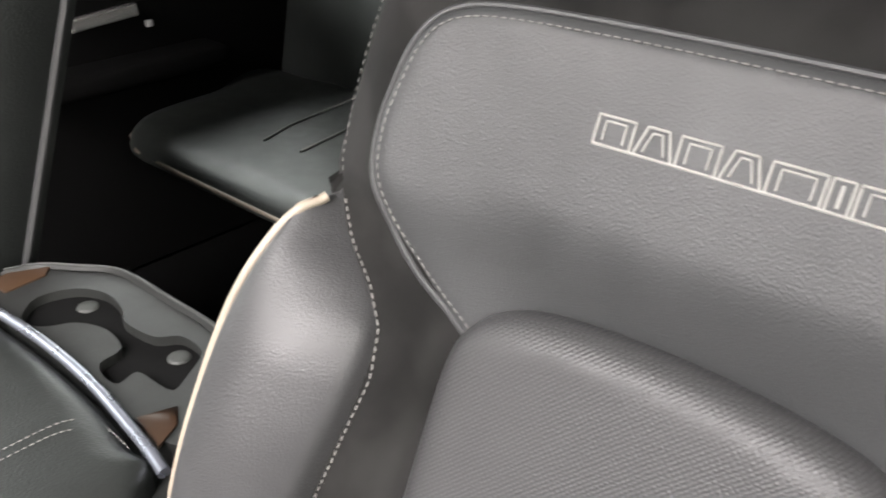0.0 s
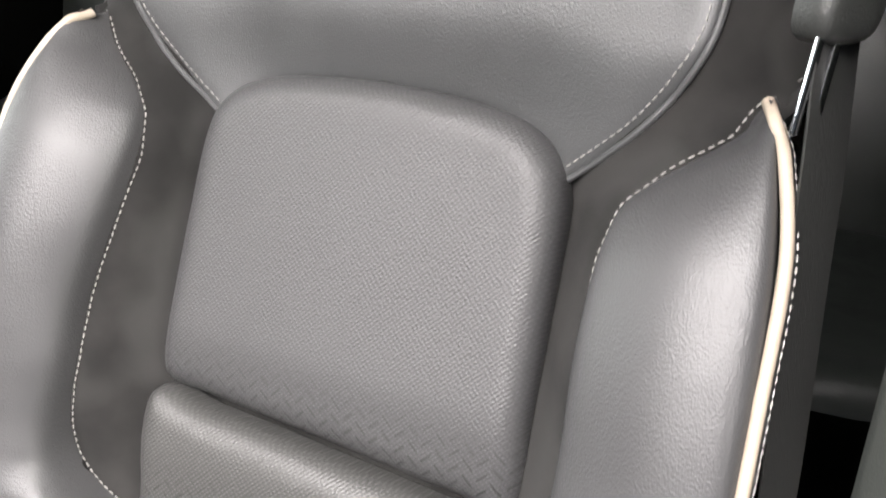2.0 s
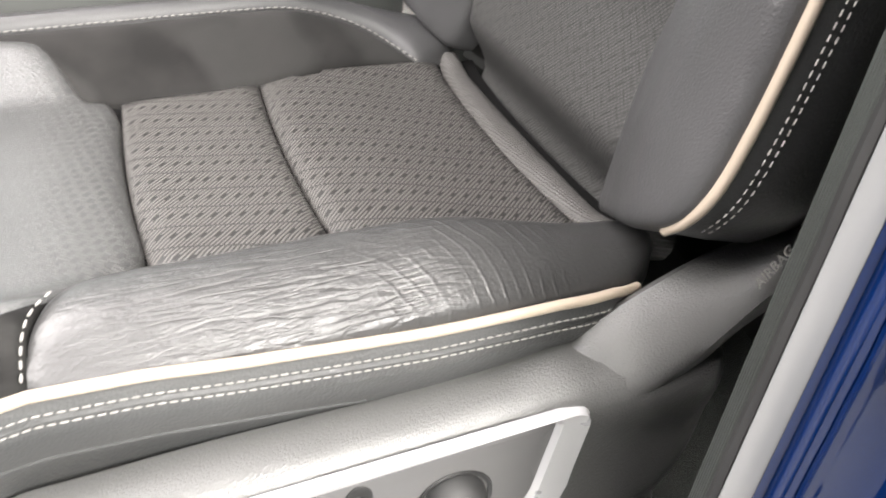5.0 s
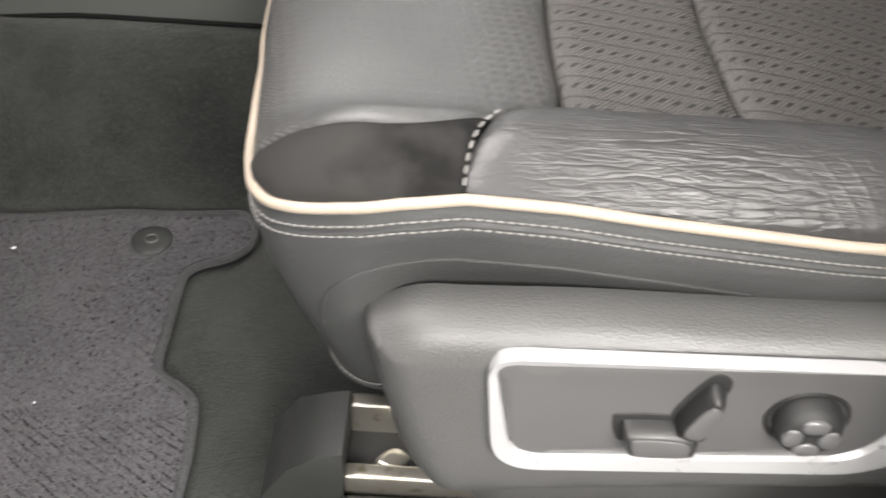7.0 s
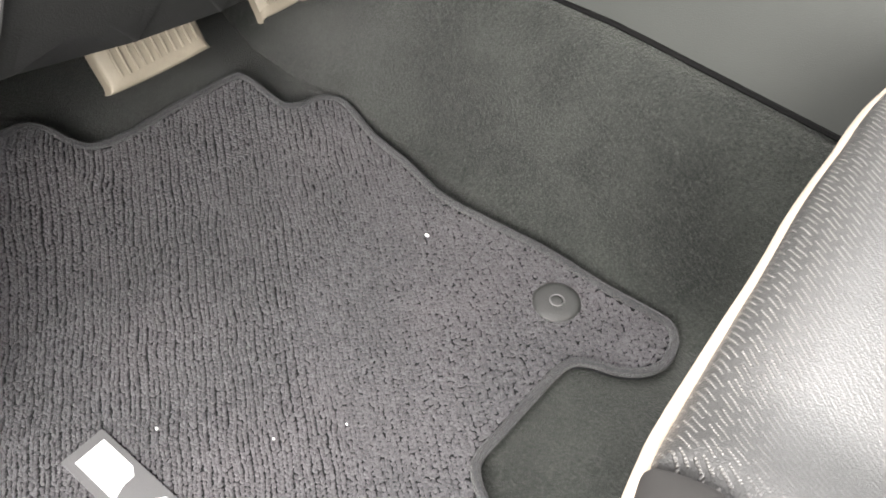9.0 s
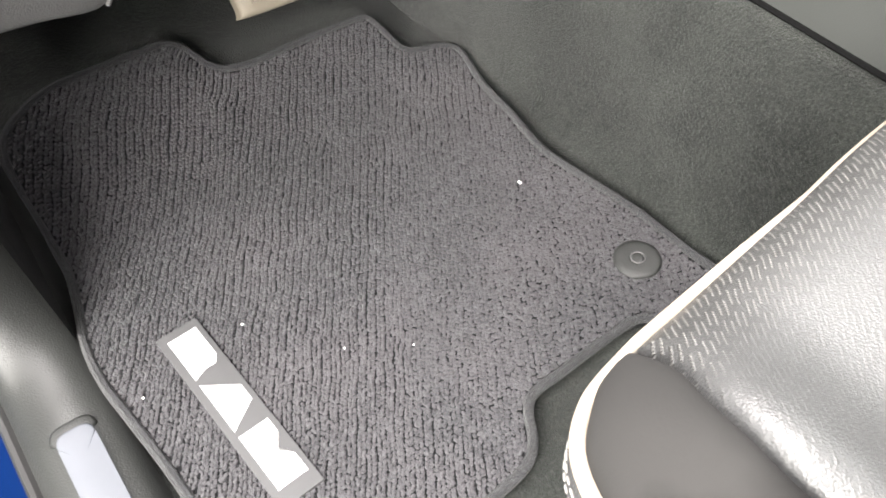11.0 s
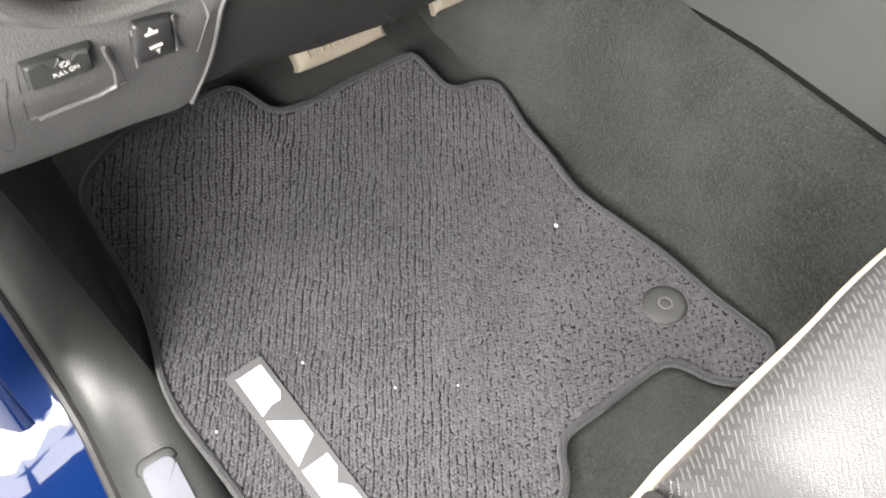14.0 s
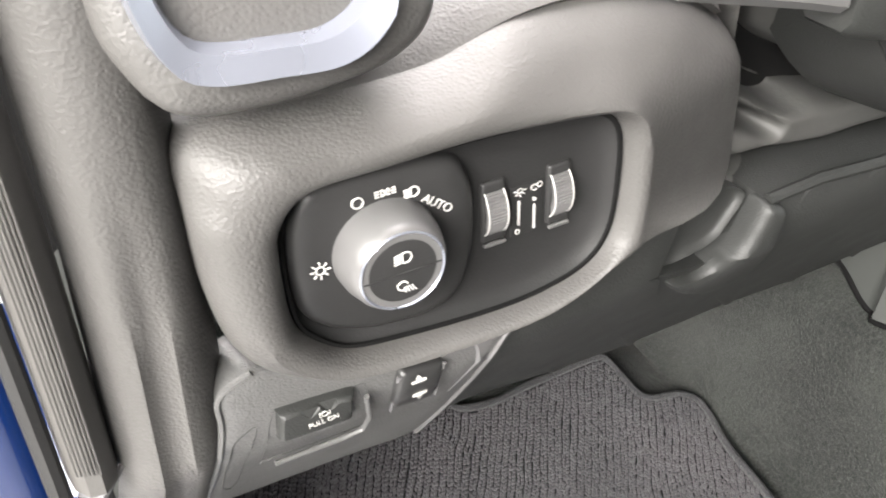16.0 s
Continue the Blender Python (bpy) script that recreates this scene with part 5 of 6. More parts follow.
part("sill_paint", strip([[(x, y, z + 0.30 * smooth01(-0.93, -1.18, x) * 0.9) for y, z in ((-0.457, -0.022), (-0.466, -0.028), (-0.476, -0.029), (-0.484, -0.036), (-0.520, -0.042), (-0.560, -0.052), (-0.600, -0.075), (-0.625, -0.12), (-0.63, -0.30))] for x in np.arange(-1.34, 0.30, 0.03)]), M_blue, body, "blue painted sill")


# ---- door pillar behind the seat ----
pillar = thing("door_pillar_trim", (0.0, -0.39, 0.0), "grey-green plastic pillar trim with fine ribs beside the seat", "pillar trim", kind="structure")


def swept(sec_, z0=-0.03, z1=1.5, step=0.1, lean=0.093):
    return strip([[(x + lean * z, y, z) for x, y in sec_] for z in np.arange(z0, z1, step)])


part("trim", swept([(0.10, -0.365), (-0.01, -0.341), (-0.028, -0.336), (-0.038, -0.335), (-0.046, -0.338), (-0.062, -0.348), (-0.090, -0.369), (-0.100, -0.377), (-0.106, -0.384), (-0.110, -0.391), (-0.114, -0.398), (-0.113, -0.402)], 0.25), M_trim, pillar)
# Lower pillar trim is coloured black to stand for the shadow there.
part("lower_trim_shade", swept([(0.10, -0.367), (-0.01, -0.343), (-0.038, -0.337), (-0.062, -0.350), (-0.100, -0.379), (-0.110, -0.393), (-0.112, -0.402)], -0.03, 0.29), M_black, pillar, "lower pillar trim, black in place of shade")
for k in range(6):
    part("rib", tube([(-0.1035 - 0.0016 * k + 0.093 * z, -0.3805 - 0.0027 * k, z) for z in (-0.03, 0.4, 0.8, 1.45)], 0.0013, 8), M_trim, pillar)
part("seal", tube([(-0.118 + 0.093 * z + 0.0006 * math.sin(z * 90), -0.405, z) for z in np.arange(-0.03, 1.45, 0.02)], 0.0045, 8), M_rubber, pillar, "black rubber door seal")
part("flange", swept([(-0.113, -0.4065), (-0.119, -0.4075), (-0.1215, -0.4095), (-0.119, -0.4115), (-0.112, -0.4128), (-0.1045, -0.4133)], 0.32), M_flange, pillar, "pale grey painted flange")
part("pillar_paint", swept([(-0.1040, -0.4135), (-0.100, -0.417), (-0.095, -0.424), (-0.083, -0.428), (-0.071, -0.435), (-0.066, -0.446), (-0.063, -0.56), (0.02, -0.60), (0.3, -0.60)], 0.32), M_blue, body, "blue painted pillar")
# Black sheet continues flange and paint downwards, shade put into its colour.
part("lower_pillar_shade", swept([(-0.112, -0.4065), (-0.119, -0.410), (-0.100, -0.4135), (-0.090, -0.430), (-0.066, -0.446), (-0.063, -0.56), (0.02, -0.60)], -0.03, 0.36), M_black, pillar, "lower flange and pillar, black in place of shade")
part("pillar_lip", tube([(-0.0985 + 0.093 * z, -0.4195, z) for z in np.arange(0.32, 1.46, 0.05)], 0.0042, 10), M_blue, body, "rolled blue painted edge")
part("seam_sealer", tube([(-0.0920 + 0.093 * z + 0.0006 * noise.noise((0, 0, z * 30)), -0.4265, z) for z in np.arange(0.32, 1.46, 0.01)], 0.0016, 6), M_blue, body, "bead of painted seam sealer")
striker = thing("door_striker", (-0.06, -0.5, 0.48), "white moulded door latch keeper on the blue pillar", "latch")
part("keeper", pillow(spline([(-0.505, 0.492), (-0.525, 0.517), (-0.555, 0.522), (-0.60, 0.515), (-0.60, 0.42), (-0.56, 0.415), (-0.535, 0.445), (-0.51, 0.455), (-0.497, 0.468)], 5, True), lambda a, b, h: Vector((-0.024 - h, a + 0.076, b - 0.012)), 0.012, 0.018, 0.01, 0.02), M_whitepart, striker)
part("keeper_ridge", tube([(-0.043, -0.468 + 0.016 * math.cos(a), 0.462 + 0.016 * math.sin(a)) for a in np.arange(-0.6, 2.6, 0.2)], 0.003, 6), M_whitepart, striker)

part("keeper_ridge", tube([(-0.0425, -0.474 + 0.028 * math.cos(a), 0.462 + 0.028 * math.sin(a)) for a in np.arange(-0.2, 2.4, 0.15)], 0.0022, 6), M_whitepart, striker)
part("keeper_slot", box((0.004, 0.018, 0.007), (-0.0425, -0.470, 0.457), 0.0015), M_void, striker, "dark latch slot")

# seat belt beside the backrest
belt = thing("seat_belt", (0.2, -0.33, 0.6), "dark woven seat belt with a hanging chrome latch tongue", "seat belt")
edge_a = spline([(0.10, -0.312, 0.33), (0.098, -0.300, 0.50), (0.098, -0.297, 0.60), (0.104, -0.284, 0.78), (0.13, -0.276, 0.95), (0.17, -0.30, 1.25)], 6)
edge_b = spline([(0.135, -0.327, 0.33), (0.146, -0.318, 0.50), (0.149, -0.315, 0.60), (0.154, -0.302, 0.78), (0.178, -0.292, 0.95), (0.21, -0.32, 1.25)], 6)
part("webbing", strip([[a, a * 0.5 + b * 0.5 + np.array((-0.001, -0.001, 0)), b, b + np.array((0.001, 0.0012, 0)), a + np.array((0.001, 0.0012, 0)), a] for a, b in zip(edge_a, edge_b)]), M_belt, belt)
tm = frame_matrix((0.128, -0.281, 0.884), (0.75, -0.55, 0.1), (0.1, 0.0, 1))
part("tongue_grip", pillow(spline([(-0.014, -0.012), (0.020, -0.020), (0.030, 0.0), (0.026, 0.030), (0.004, 0.040), (-0.012, 0.022)], 5, True), lambda a, b, h: tm @ Vector((a, b, h)), 0.01, 0.010, 0.008, 0.012), M_black, belt, "black plastic latch grip")
for dx in (-0.017, -0.004):
    part("tongue", box((0.005, 0.062, 0.003), (0, 0, 0), 0.001, tm @ pose(dx + 0.006, -0.030, 0.002, 0, 0, -6)), M_chrome, belt, "chrome latch tongue")
part("stud", tube([tm @ Vector((0.004, 0.012, 0.006)), tm @ Vector((0.004, 0.012, 0.014))], 0.005, 12), M_satin, belt)


# seat belt buckle on its stalk at the inboard side of the seat
buckle = thing("seat_belt_buckle", (-0.07, 0.29, 0.15), "grey plastic seat belt buckle with a red release button", "seat belt buckle")
bk = frame_matrix((-0.107, 0.302, 0.448), (1, 0, 0.25), (0, 1, 0))
part("housing", loft([[bk @ Vector((a * w_, c * 0.011 * w_ / 0.030, h)) for a, c in ((-0.85, -1), (0.85, -1), (1, -0.6), (1, 0.6), (0.85, 1), (-0.85, 1), (-1, 0.6), (-1, -0.6))] for h, w_ in ((-0.06, 0.018), (-0.045, 0.024), (0.0, 0.029), (0.030, 0.030), (0.040, 0.0285))]), M_side_plastic, buckle, "grey plastic buckle housing")
part("button", box((0.036, 0.011, 0.006), (0, 0, 0), 0.002, bk @ pose(0, -0.002, 0.041)), M_red, buckle, "red release button")
part("stalk", tube([bk @ Vector((0, 0, -0.05)), (-0.085, 0.298, 0.33), (-0.07, 0.290, 0.15)], 0.009, 8), M_black, buckle)

# ---- dashboard ----
DX = -0.885
dash = thing("dashboard", (-0.95, -0.15, 0.4), "dark grey grained dashboard end with light switches", "dashboard", kind="structure")


def bend(y, z, x=DX):
    """The lower dash face, below the switches, leans forward."""
    w = max(0.0, 0.412 - z)
    drop = 2.5 * w + 5.0 * w * w
    return Vector((x - 0.558 * drop, y + 4.3 * w * (y + 0.335), 0.412 - drop if w > 0 else z))


def on_dash(y, z, h):
    """A point on the dashboard's end face, h towards the driver."""
    return bend(y, z, DX + h)


def on_pad(y, z, h):
    """The switch surround falls away towards the steering column."""
    k = max(0.0, (y + 0.150) / 0.084) if z > 0.455 else 0.0
    k = 0.032 * min(1.2, k) ** 1.5 * smooth01(0.455, 0.48, z)
    return Vector((DX + h - k, y + 0.86 * k, z - 0.66 * k))


PADO = [(-0.3575, 0.560), (-0.3560, 0.580), (-0.342, 0.588), (-0.31, 0.587), (-0.27, 0.5860), (-0.235, 0.589), (-0.20, 0.600), (-0.15, 0.602), (-0.095, 0.590), (-0.068, 0.570), (-0.058, 0.545), (-0.055, 0.505), (-0.058, 0.478), (-0.080, 0.464), (-0.142, 0.4600), (-0.175, 0.447), (-0.20, 0.440), (-0.246, 0.4390), (-0.296, 0.4425), (-0.3295, 0.4550), (-0.350, 0.4755), (-0.358, 0.51)]
REC = [(-0.3235, 0.525), (-0.3200, 0.5420), (-0.3050, 0.5550), (-0.27, 0.5550), (-0.2245, 0.5542), (-0.180, 0.5515), (-0.158, 0.5470), (-0.148, 0.5350), (-0.146, 0.5108), (-0.149, 0.4765), (-0.163, 0.4575), (-0.192, 0.4495), (-0.2268, 0.4490), (-0.275, 0.4540), (-0.300, 0.4595), (-0.315, 0.4720), (-0.3233, 0.4890)]


def resample(line, n):
    p = np.array([np.array(q)[:2] for q in line])
    p = np.vstack([p, p[:1]])
    s = np.concatenate([[0], np.cumsum(np.hypot(*np.diff(p, axis=0).T))])
    return [np.array([np.interp(t, s, p[:, 0]), np.interp(t, s, p[:, 1])]) for t in np.linspace(0, s[-1], n, endpoint=False)]


def by_angle(line, c, n):
    """n points of a closed line at even angles round c."""
    p = np.array(resample(line, 720)) - np.array(c)
    ang = np.arctan2(p[:, 1], p[:, 0])
    o = np.argsort(ang)
    ang, p = ang[o], p[o]
    rr = np.hypot(*p.T)
    ts = np.linspace(-math.pi, math.pi, n, endpoint=False)
    r = np.interp(ts, ang, rr, period=2 * math.pi)
    return [np.array(c) + np.array((math.cos(t), math.sin(t))) * q for t, q in zip(ts, r)]


CC = (-0.235, 0.503)
po_, ri_ = by_angle(spline(PADO, 8, True), CC, 160), by_angle(spline(REC, 8, True), CC, 160)


def pad_ring():
    bm = bmesh.new()
    # from the outer border inwards, then from the inner border outwards
    outer_p = [(0.0, -0.034), (0.0, -0.006), (0.0015, -0.001), (0.004, 0.0035), (0.008, 0.0075), (0.013, 0.0105)]
    inner_p = [(0.016, 0.0118), (0.012, 0.0114), (0.009, 0.0104), (0.006, 0.0082), (0.003, 0.0030), (0.001, -0.0035), (0.0, -0.010), (0.0, -0.018)]
    rings = []
    wd = [float(np.linalg.norm(o - i)) for o, i in zip(po_, ri_)]
    for side, prof in ((0, outer_p), (1, inner_p)):
        for q, h in prof:
            ring_ = []
            for o, i, w in zip(po_, ri_, wd):
                grow = 1.0 + 1.3 * smooth01(0.55, 0.585, o[1]) if side == 0 else 1.0
                u = q * min(grow, 0.03 * grow / 0.03, w / 0.029) / w
                c = o * (1 - u) + i * u if side == 0 else i * (1 - u) + o * u
                bead = 0.013 * smooth01(-0.24, -0.16, c[0]) * smooth01(0.44, 0.50, c[1]) * smooth01(0.008, 0.026, q if side == 1 else w - u * w)
                ring_.append(bm.verts.new(on_pad(c[0], c[1], h - bead - (0.012 * smooth01(0.55, 0.585, o[1]) * (1 - min(1.0, q / 0.013)) if side == 0 else 0.0))))
            rings.append(ring_)
    n = len(po_)
    for a, b in zip(rings, rings[1:]):
        for k in range(n):
            bm.faces.new((a[k], a[(k + 1) % n], b[(k + 1) % n], b[k]))
    bmesh.ops.recalc_face_normals(bm, faces=bm.faces)
    return bm


part("switch_surround", pad_ring(), M_dash, dash, "soft grained grey surround of the switches")
part("switch_back", pillow(ri_, lambda a, b, h: on_dash(a, b, -0.003 + h), 0.024, -0.009, 0.008, 0.010), M_recess, dash, "dark grey recess round the switches")
PL = spline([(-0.3210, 0.5300), (-0.3140, 0.5480), (-0.3029, 0.5545), (-0.2721, 0.5540), (-0.2430, 0.5495), (-0.2315, 0.5385), (-0.2276, 0.5155), (-0.2304, 0.4870), (-0.2385, 0.4690), (-0.2540, 0.4605), (-0.2810, 0.4620), (-0.3038, 0.4700), (-0.3180, 0.4836), (-0.3222, 0.5030)], 6, True)
part("recess_gap", tube([on_dash(q[0], q[1], -0.0030) for q in ri_], 0.0015, 6, True), M_void, dash, "dark gap round the recess")
lp = part("lamp_switch_plate", pillow(PL, lambda a, b, h: on_dash(a, b, -0.010 + h), 0.008, 0.009, 0.008, 0.004), M_panel, dash, "black raised light switch plate")
KC = Vector((DX, -0.2763, 0.5123))


def lathe(profile, centre, axis=Vector((1, 0, 0)), n=36):
    bm = bmesh.new()
    q = Vector((0, 0, 1)).rotation_difference(axis)
    rings = [[bm.verts.new(centre + q @ Vector((r * math.cos(2 * math.pi * k / n), r * math.sin(2 * math.pi * k / n), h))) for k in range(n)] for r, h in profile]
    for a, b in zip(rings, rings[1:]):
        for k in range(n):
            bm.faces.new((a[k], a[(k + 1) % n], b[(k + 1) % n], b[k]))
    bm.faces.new(rings[-1])
    bmesh.ops.recalc_face_normals(bm, faces=bm.faces)
    return bm


knob = thing("light_switch_knob", tuple(KC), "round grey rotary headlamp knob with a chrome ring", "knob")
part("barrel", lathe([(0.0262, -0.002), (0.0256, 0.006), (0.0232, 0.0150), (0.0218, 0.0178), (0.0207, 0.0188)], KC), M_satin, knob, "satin grey knob barrel")
part("chrome_ring", lathe([(0.0210, 0.0170), (0.0207, 0.0192), (0.0202, 0.0196), (0.0197, 0.0190), (0.0195, 0.0180)], KC), M_bright, knob)
kface = part("knob_face", lathe([(0.0196, 0.0175), (0.0193, 0.0186), (0.015, 0.0189)], KC), M_panel, knob, "black push face with two lamp marks")
part("face_split", box((0.0006, 0.038, 0.0005), tuple(KC + Vector((0.0191, 0, -0.001))), 0), M_rubber, kface)


def icon(name, strokes, at, size, parent, h=0.0, r=0.00055):
    """A small printed mark from strokes in a unit square."""
    bms = []
    for st in strokes:
        pts = [on_dash(at[0] + a * size, at[1] + b * size, h) for a, b in st]
        bms.append(tube(pts, r, 5, squash=1.0))
    return part(name, join(*bms), M_mark, parent)


def circle_pts(c, r, a0=0.0, a1=2 * math.pi, n=14):
    return [(c[0] + r * math.cos(a0 + (a1 - a0) * k / n), c[1] + r * math.sin(a0 + (a1 - a0) * k / n)) for k in range(n + 1)]


lampd = [circle_pts((0.1, 0), 0.42, -math.pi / 2, math.pi / 2) + [(0.1, 0.42), (-0.15, 0.42), (-0.15, -0.42), (0.1, -0.42)]]
beams = [[(-0.28, v), (-0.75, v - 0.08)] for v in (0.33, 0.11, -0.11, -0.33)]
HP = -0.0008
icon("off_mark", [circle_pts((0, 0), 0.5)], (-0.2870, 0.5405), 0.0054, lp, HP, 0.00045)
icon("park_mark", [circle_pts((-0.35, 0), 0.3, -math.pi / 2, math.pi / 2) + [(-0.35, -0.3)], circle_pts((0.35, 0), 0.3, math.pi / 2, 1.5 * math.pi) + [(0.35, 0.3)]] + [[(-0.55, v), (-0.95, v)] for v in (0.25, 0, -0.25)] + [[(0.55, v), (0.95, v)] for v in (0.25, 0, -0.25)], (-0.2738, 0.5418), 0.0054, lp, HP, 0.0004)
icon("lamp_mark", lampd + beams, (-0.2608, 0.5378), 0.0058, lp, HP, 0.00045)
lettering("auto_mark", "AUTO", 0.0064, frame_matrix(on_dash(-0.2492, 0.5275, HP + 0.0002), (0, 0.78, -0.62), (0, 0.62, 0.78)), M_mark, lp, 0.0002)
icon("dimmer_mark", [circle_pts((0, 0), 0.42)] + [[(0.6 * math.cos(a), 0.6 * math.sin(a)), (0.95 * math.cos(a), 0.95 * math.sin(a))] for a in np.arange(8) * math.pi / 4], (-0.3082, 0.5112), 0.0050, lp, HP, 0.00045)
icon("fog_mark", lampd + beams, (KC.y + 0.001, KC.z + 0.0075), 0.0066, kface, 0.0194, 0.0004)
icon("rear_lamp_mark", [circle_pts((-0.3, 0.1), 0.38, 0.3, 5.4)] + [[(-0.2 + 0.18 * k, -0.05), (-0.1 + 0.25 * k, -0.5)] for k in range(4)], (KC.y + 0.001, KC.z - 0.0085), 0.0066, kface, 0.0194, 0.0004)
# thumb wheels with their scale marks
for y0, z0 in ((-0.2148, 0.5050), (-0.1770, 0.5035)):
    wh = thing("thumb_wheel", (DX - 0.01, y0, z0), "ribbed black dimmer wheel edged in white", "thumb wheel", group="dimmer wheels")
    bm = bmesh.new()
    rings = []
    for k in range(41):
        a = -1.15 + 2.3 * k / 40
        r = 0.0185 + (0.0008 if k % 2 else 0)
        rings.append([bm.verts.new((DX - 0.0180 + r * math.cos(a) * 0.72 + e, y0 + w, z0 + r * math.sin(a) * 0.84)) for w, e in ((-0.0048, -0.004), (-0.0048, 0.0), (0.0048, 0.0), (0.0048, -0.004))])
    for a, b in zip(rings, rings[1:]):
        for k in range(3):
            bm.faces.new((a[k], a[k + 1], b[k + 1], b[k]))
    bmesh.ops.recalc_face_normals(bm, faces=bm.faces)
    part("wheel", bm, M_satin, wh)
    for w in (-0.0053, 0.0053):
        part("edge_line", tube([(DX - 0.0178 + 0.0187 * math.cos(a) * 0.72, y0 + w, z0 + 0.0187 * math.sin(a) * 0.84) for a in np.arange(-0.95, 1.0, 0.1)], 0.0004, 5), M_mark, wh)
    part("cradle", box((0.006, 0.0135, 0.036), (DX - 0.0125, y0, z0), 0.002), M_rubber, wh)
    part("slot_edge", box((0.002, 0.0125, 0.0022), (DX - 0.0095, y0, z0 - 0.0190), 0.0008), M_satin, wh)
sc = part("scale_plate", box((0.0008, 0.018, 0.030), (DX - 0.0112, -0.1957, 0.500), 0.0002), M_recess, dash)
for y0, z0 in ((-0.2004, 0.4992), (-0.1915, 0.4943)):
    part("scale_bar", box((0.0006, 0.0012, 0.0150), (DX - 0.0101, y0, z0), 0.0002), M_mark, sc)
icon("bright_mark", [circle_pts((0, 0), 0.35)] + [[(0.5 * math.cos(a), 0.5 * math.sin(a)), (0.9 * math.cos(a), 0.9 * math.sin(a))] for a in np.arange(5) * math.pi / 4 + math.pi], (-0.1998, 0.5125), 0.0040, sc, -0.010, 0.00032)
icon("gauge_mark", [circle_pts((-0.3, 0), 0.4, 0.6, 5.6), circle_pts((0.45, 0.2), 0.35)], (-0.1905, 0.5120), 0.0042, sc, -0.010, 0.00032)
icon("low_mark", [circle_pts((0, 0), 0.5)], (-0.2012, 0.4878), 0.0026, sc, -0.010, 0.00032)
icon("low_mark", [circle_pts((0, 0), 0.4)], (-0.1915, 0.5050), 0.0022, sc, -0.010, 0.00032)

# lower panel with the brake release and pedal switch
KN = [(-0.348, 0.461), (-0.3655, 0.452), (-0.3685, 0.43), (-0.381, 0.382), (-0.374, 0.3755), (-0.30, 0.3705), (-0.258, 0.3685), (-0.235, 0.391), (-0.213, 0.420), (-0.200, 0.4365), (-0.206, 0.446), (-0.25, 0.447), (-0.30, 0.448), (-0.33, 0.455)]
part("knee_panel", pillow(spline(KN, 5, True), lambda a, b, h: on_dash(a, b, -0.010 + h), 0.004, 0.004, 0.010, 0.03), M_plastic, dash, "grained lower switch panel")
part("panel_edge", tube([on_dash(a, b, -0.0065) for a, b in spline([(-0.258, 0.3685), (-0.235, 0.391), (-0.213, 0.420), (-0.200, 0.4365)], 6)], 0.0018, 6), M_satin, dash)
part("panel_edge", tube([on_dash(a, b, -0.0065) for a, b in spline([(-0.348, 0.461), (-0.3655, 0.452), (-0.3685, 0.43), (-0.381, 0.382)], 6)], 0.0016, 6), M_plastic, dash)
part("edge_facet", pillow([np.array(q) for q in ((-0.231, 0.432), (-0.214, 0.433), (-0.226, 0.412), (-0.243, 0.396))], lambda a, b, h: on_dash(a, b, -0.0055 + h), 0.002, 0.001, 0.01, 0.002), M_satin, dash)
pull = thing("parking_brake_switch", (DX, -0.322, 0.42), "dark pull switch for the parking brake with white print", "switch")
part("pull_well", pillow(spline([(-0.3510, 0.4010), (-0.3440, 0.4290), (-0.339, 0.4310), (-0.299, 0.4285), (-0.2935, 0.4240), (-0.2915, 0.4010), (-0.295, 0.3965), (-0.346, 0.3985)], 4, True), lambda a, b, h: on_dash(a, b, -0.0055 + h), 0.003, -0.005, 0.004, 0.0008), M_plastic, pull, "hollow below the paddle")
part("paddle", pillow(spline([(-0.343, 0.417), (-0.341, 0.431), (-0.338, 0.433), (-0.3035, 0.4295), (-0.3025, 0.426), (-0.304, 0.414), (-0.307, 0.4125), (-0.340, 0.4145)], 4, True), lambda a, b, h: on_dash(a, b, -0.004 + h), 0.003, 0.006, 0.005, 0.002), M_knee, pull, "dark grey pull paddle")
part("paddle_lip", tube([on_dash(a, b, 0.000) for a, b in ((-0.346, 0.4005), (-0.33, 0.4000), (-0.31, 0.3990), (-0.297, 0.4005), (-0.2945, 0.4080), (-0.2955, 0.4240))], 0.0016, 8), M_plastic, pull)
lettering("pull_on_mark", "PULL ON", 0.0040, frame_matrix(on_dash(-0.3200, 0.4210, 0.0024), (0, 1, 0.02), (0, -0.02, 1)), M_mark, pull, 0.0002)
icon("brake_mark", [circle_pts((0, 0), 0.45), [(-0.65, 0.45), (-0.75, 0), (-0.65, -0.45)], [(0.65, 0.45), (0.75, 0), (0.65, -0.45)]], (-0.3190, 0.4262), 0.0036, pull, 0.0026, 0.0003)
part("finger_slot", pillow(spline([(-0.372, 0.392), (-0.366, 0.417), (-0.356, 0.425), (-0.352, 0.424), (-0.360, 0.405), (-0.3655, 0.388)], 4, True), lambda a, b, h: on_dash(a, b, -0.0056 + h), 0.002, -0.003, 0.006, 0.0006), M_black, dash)
ped = thing("pedal_switch", (DX, -0.268, 0.421), "black rocker switch with white pedal marks", "switch")
part("rocker", pillow(spline([(-0.2805, 0.4068), (-0.2760, 0.4273), (-0.2690, 0.4293), (-0.2530, 0.4263), (-0.2505, 0.4228), (-0.2550, 0.4043), (-0.2600, 0.4023), (-0.2770, 0.4038)], 4, True), lambda a, b, h: on_dash(a, b, -0.0055 + h), 0.004, 0.005, 0.005, 0.002), M_panel, ped)
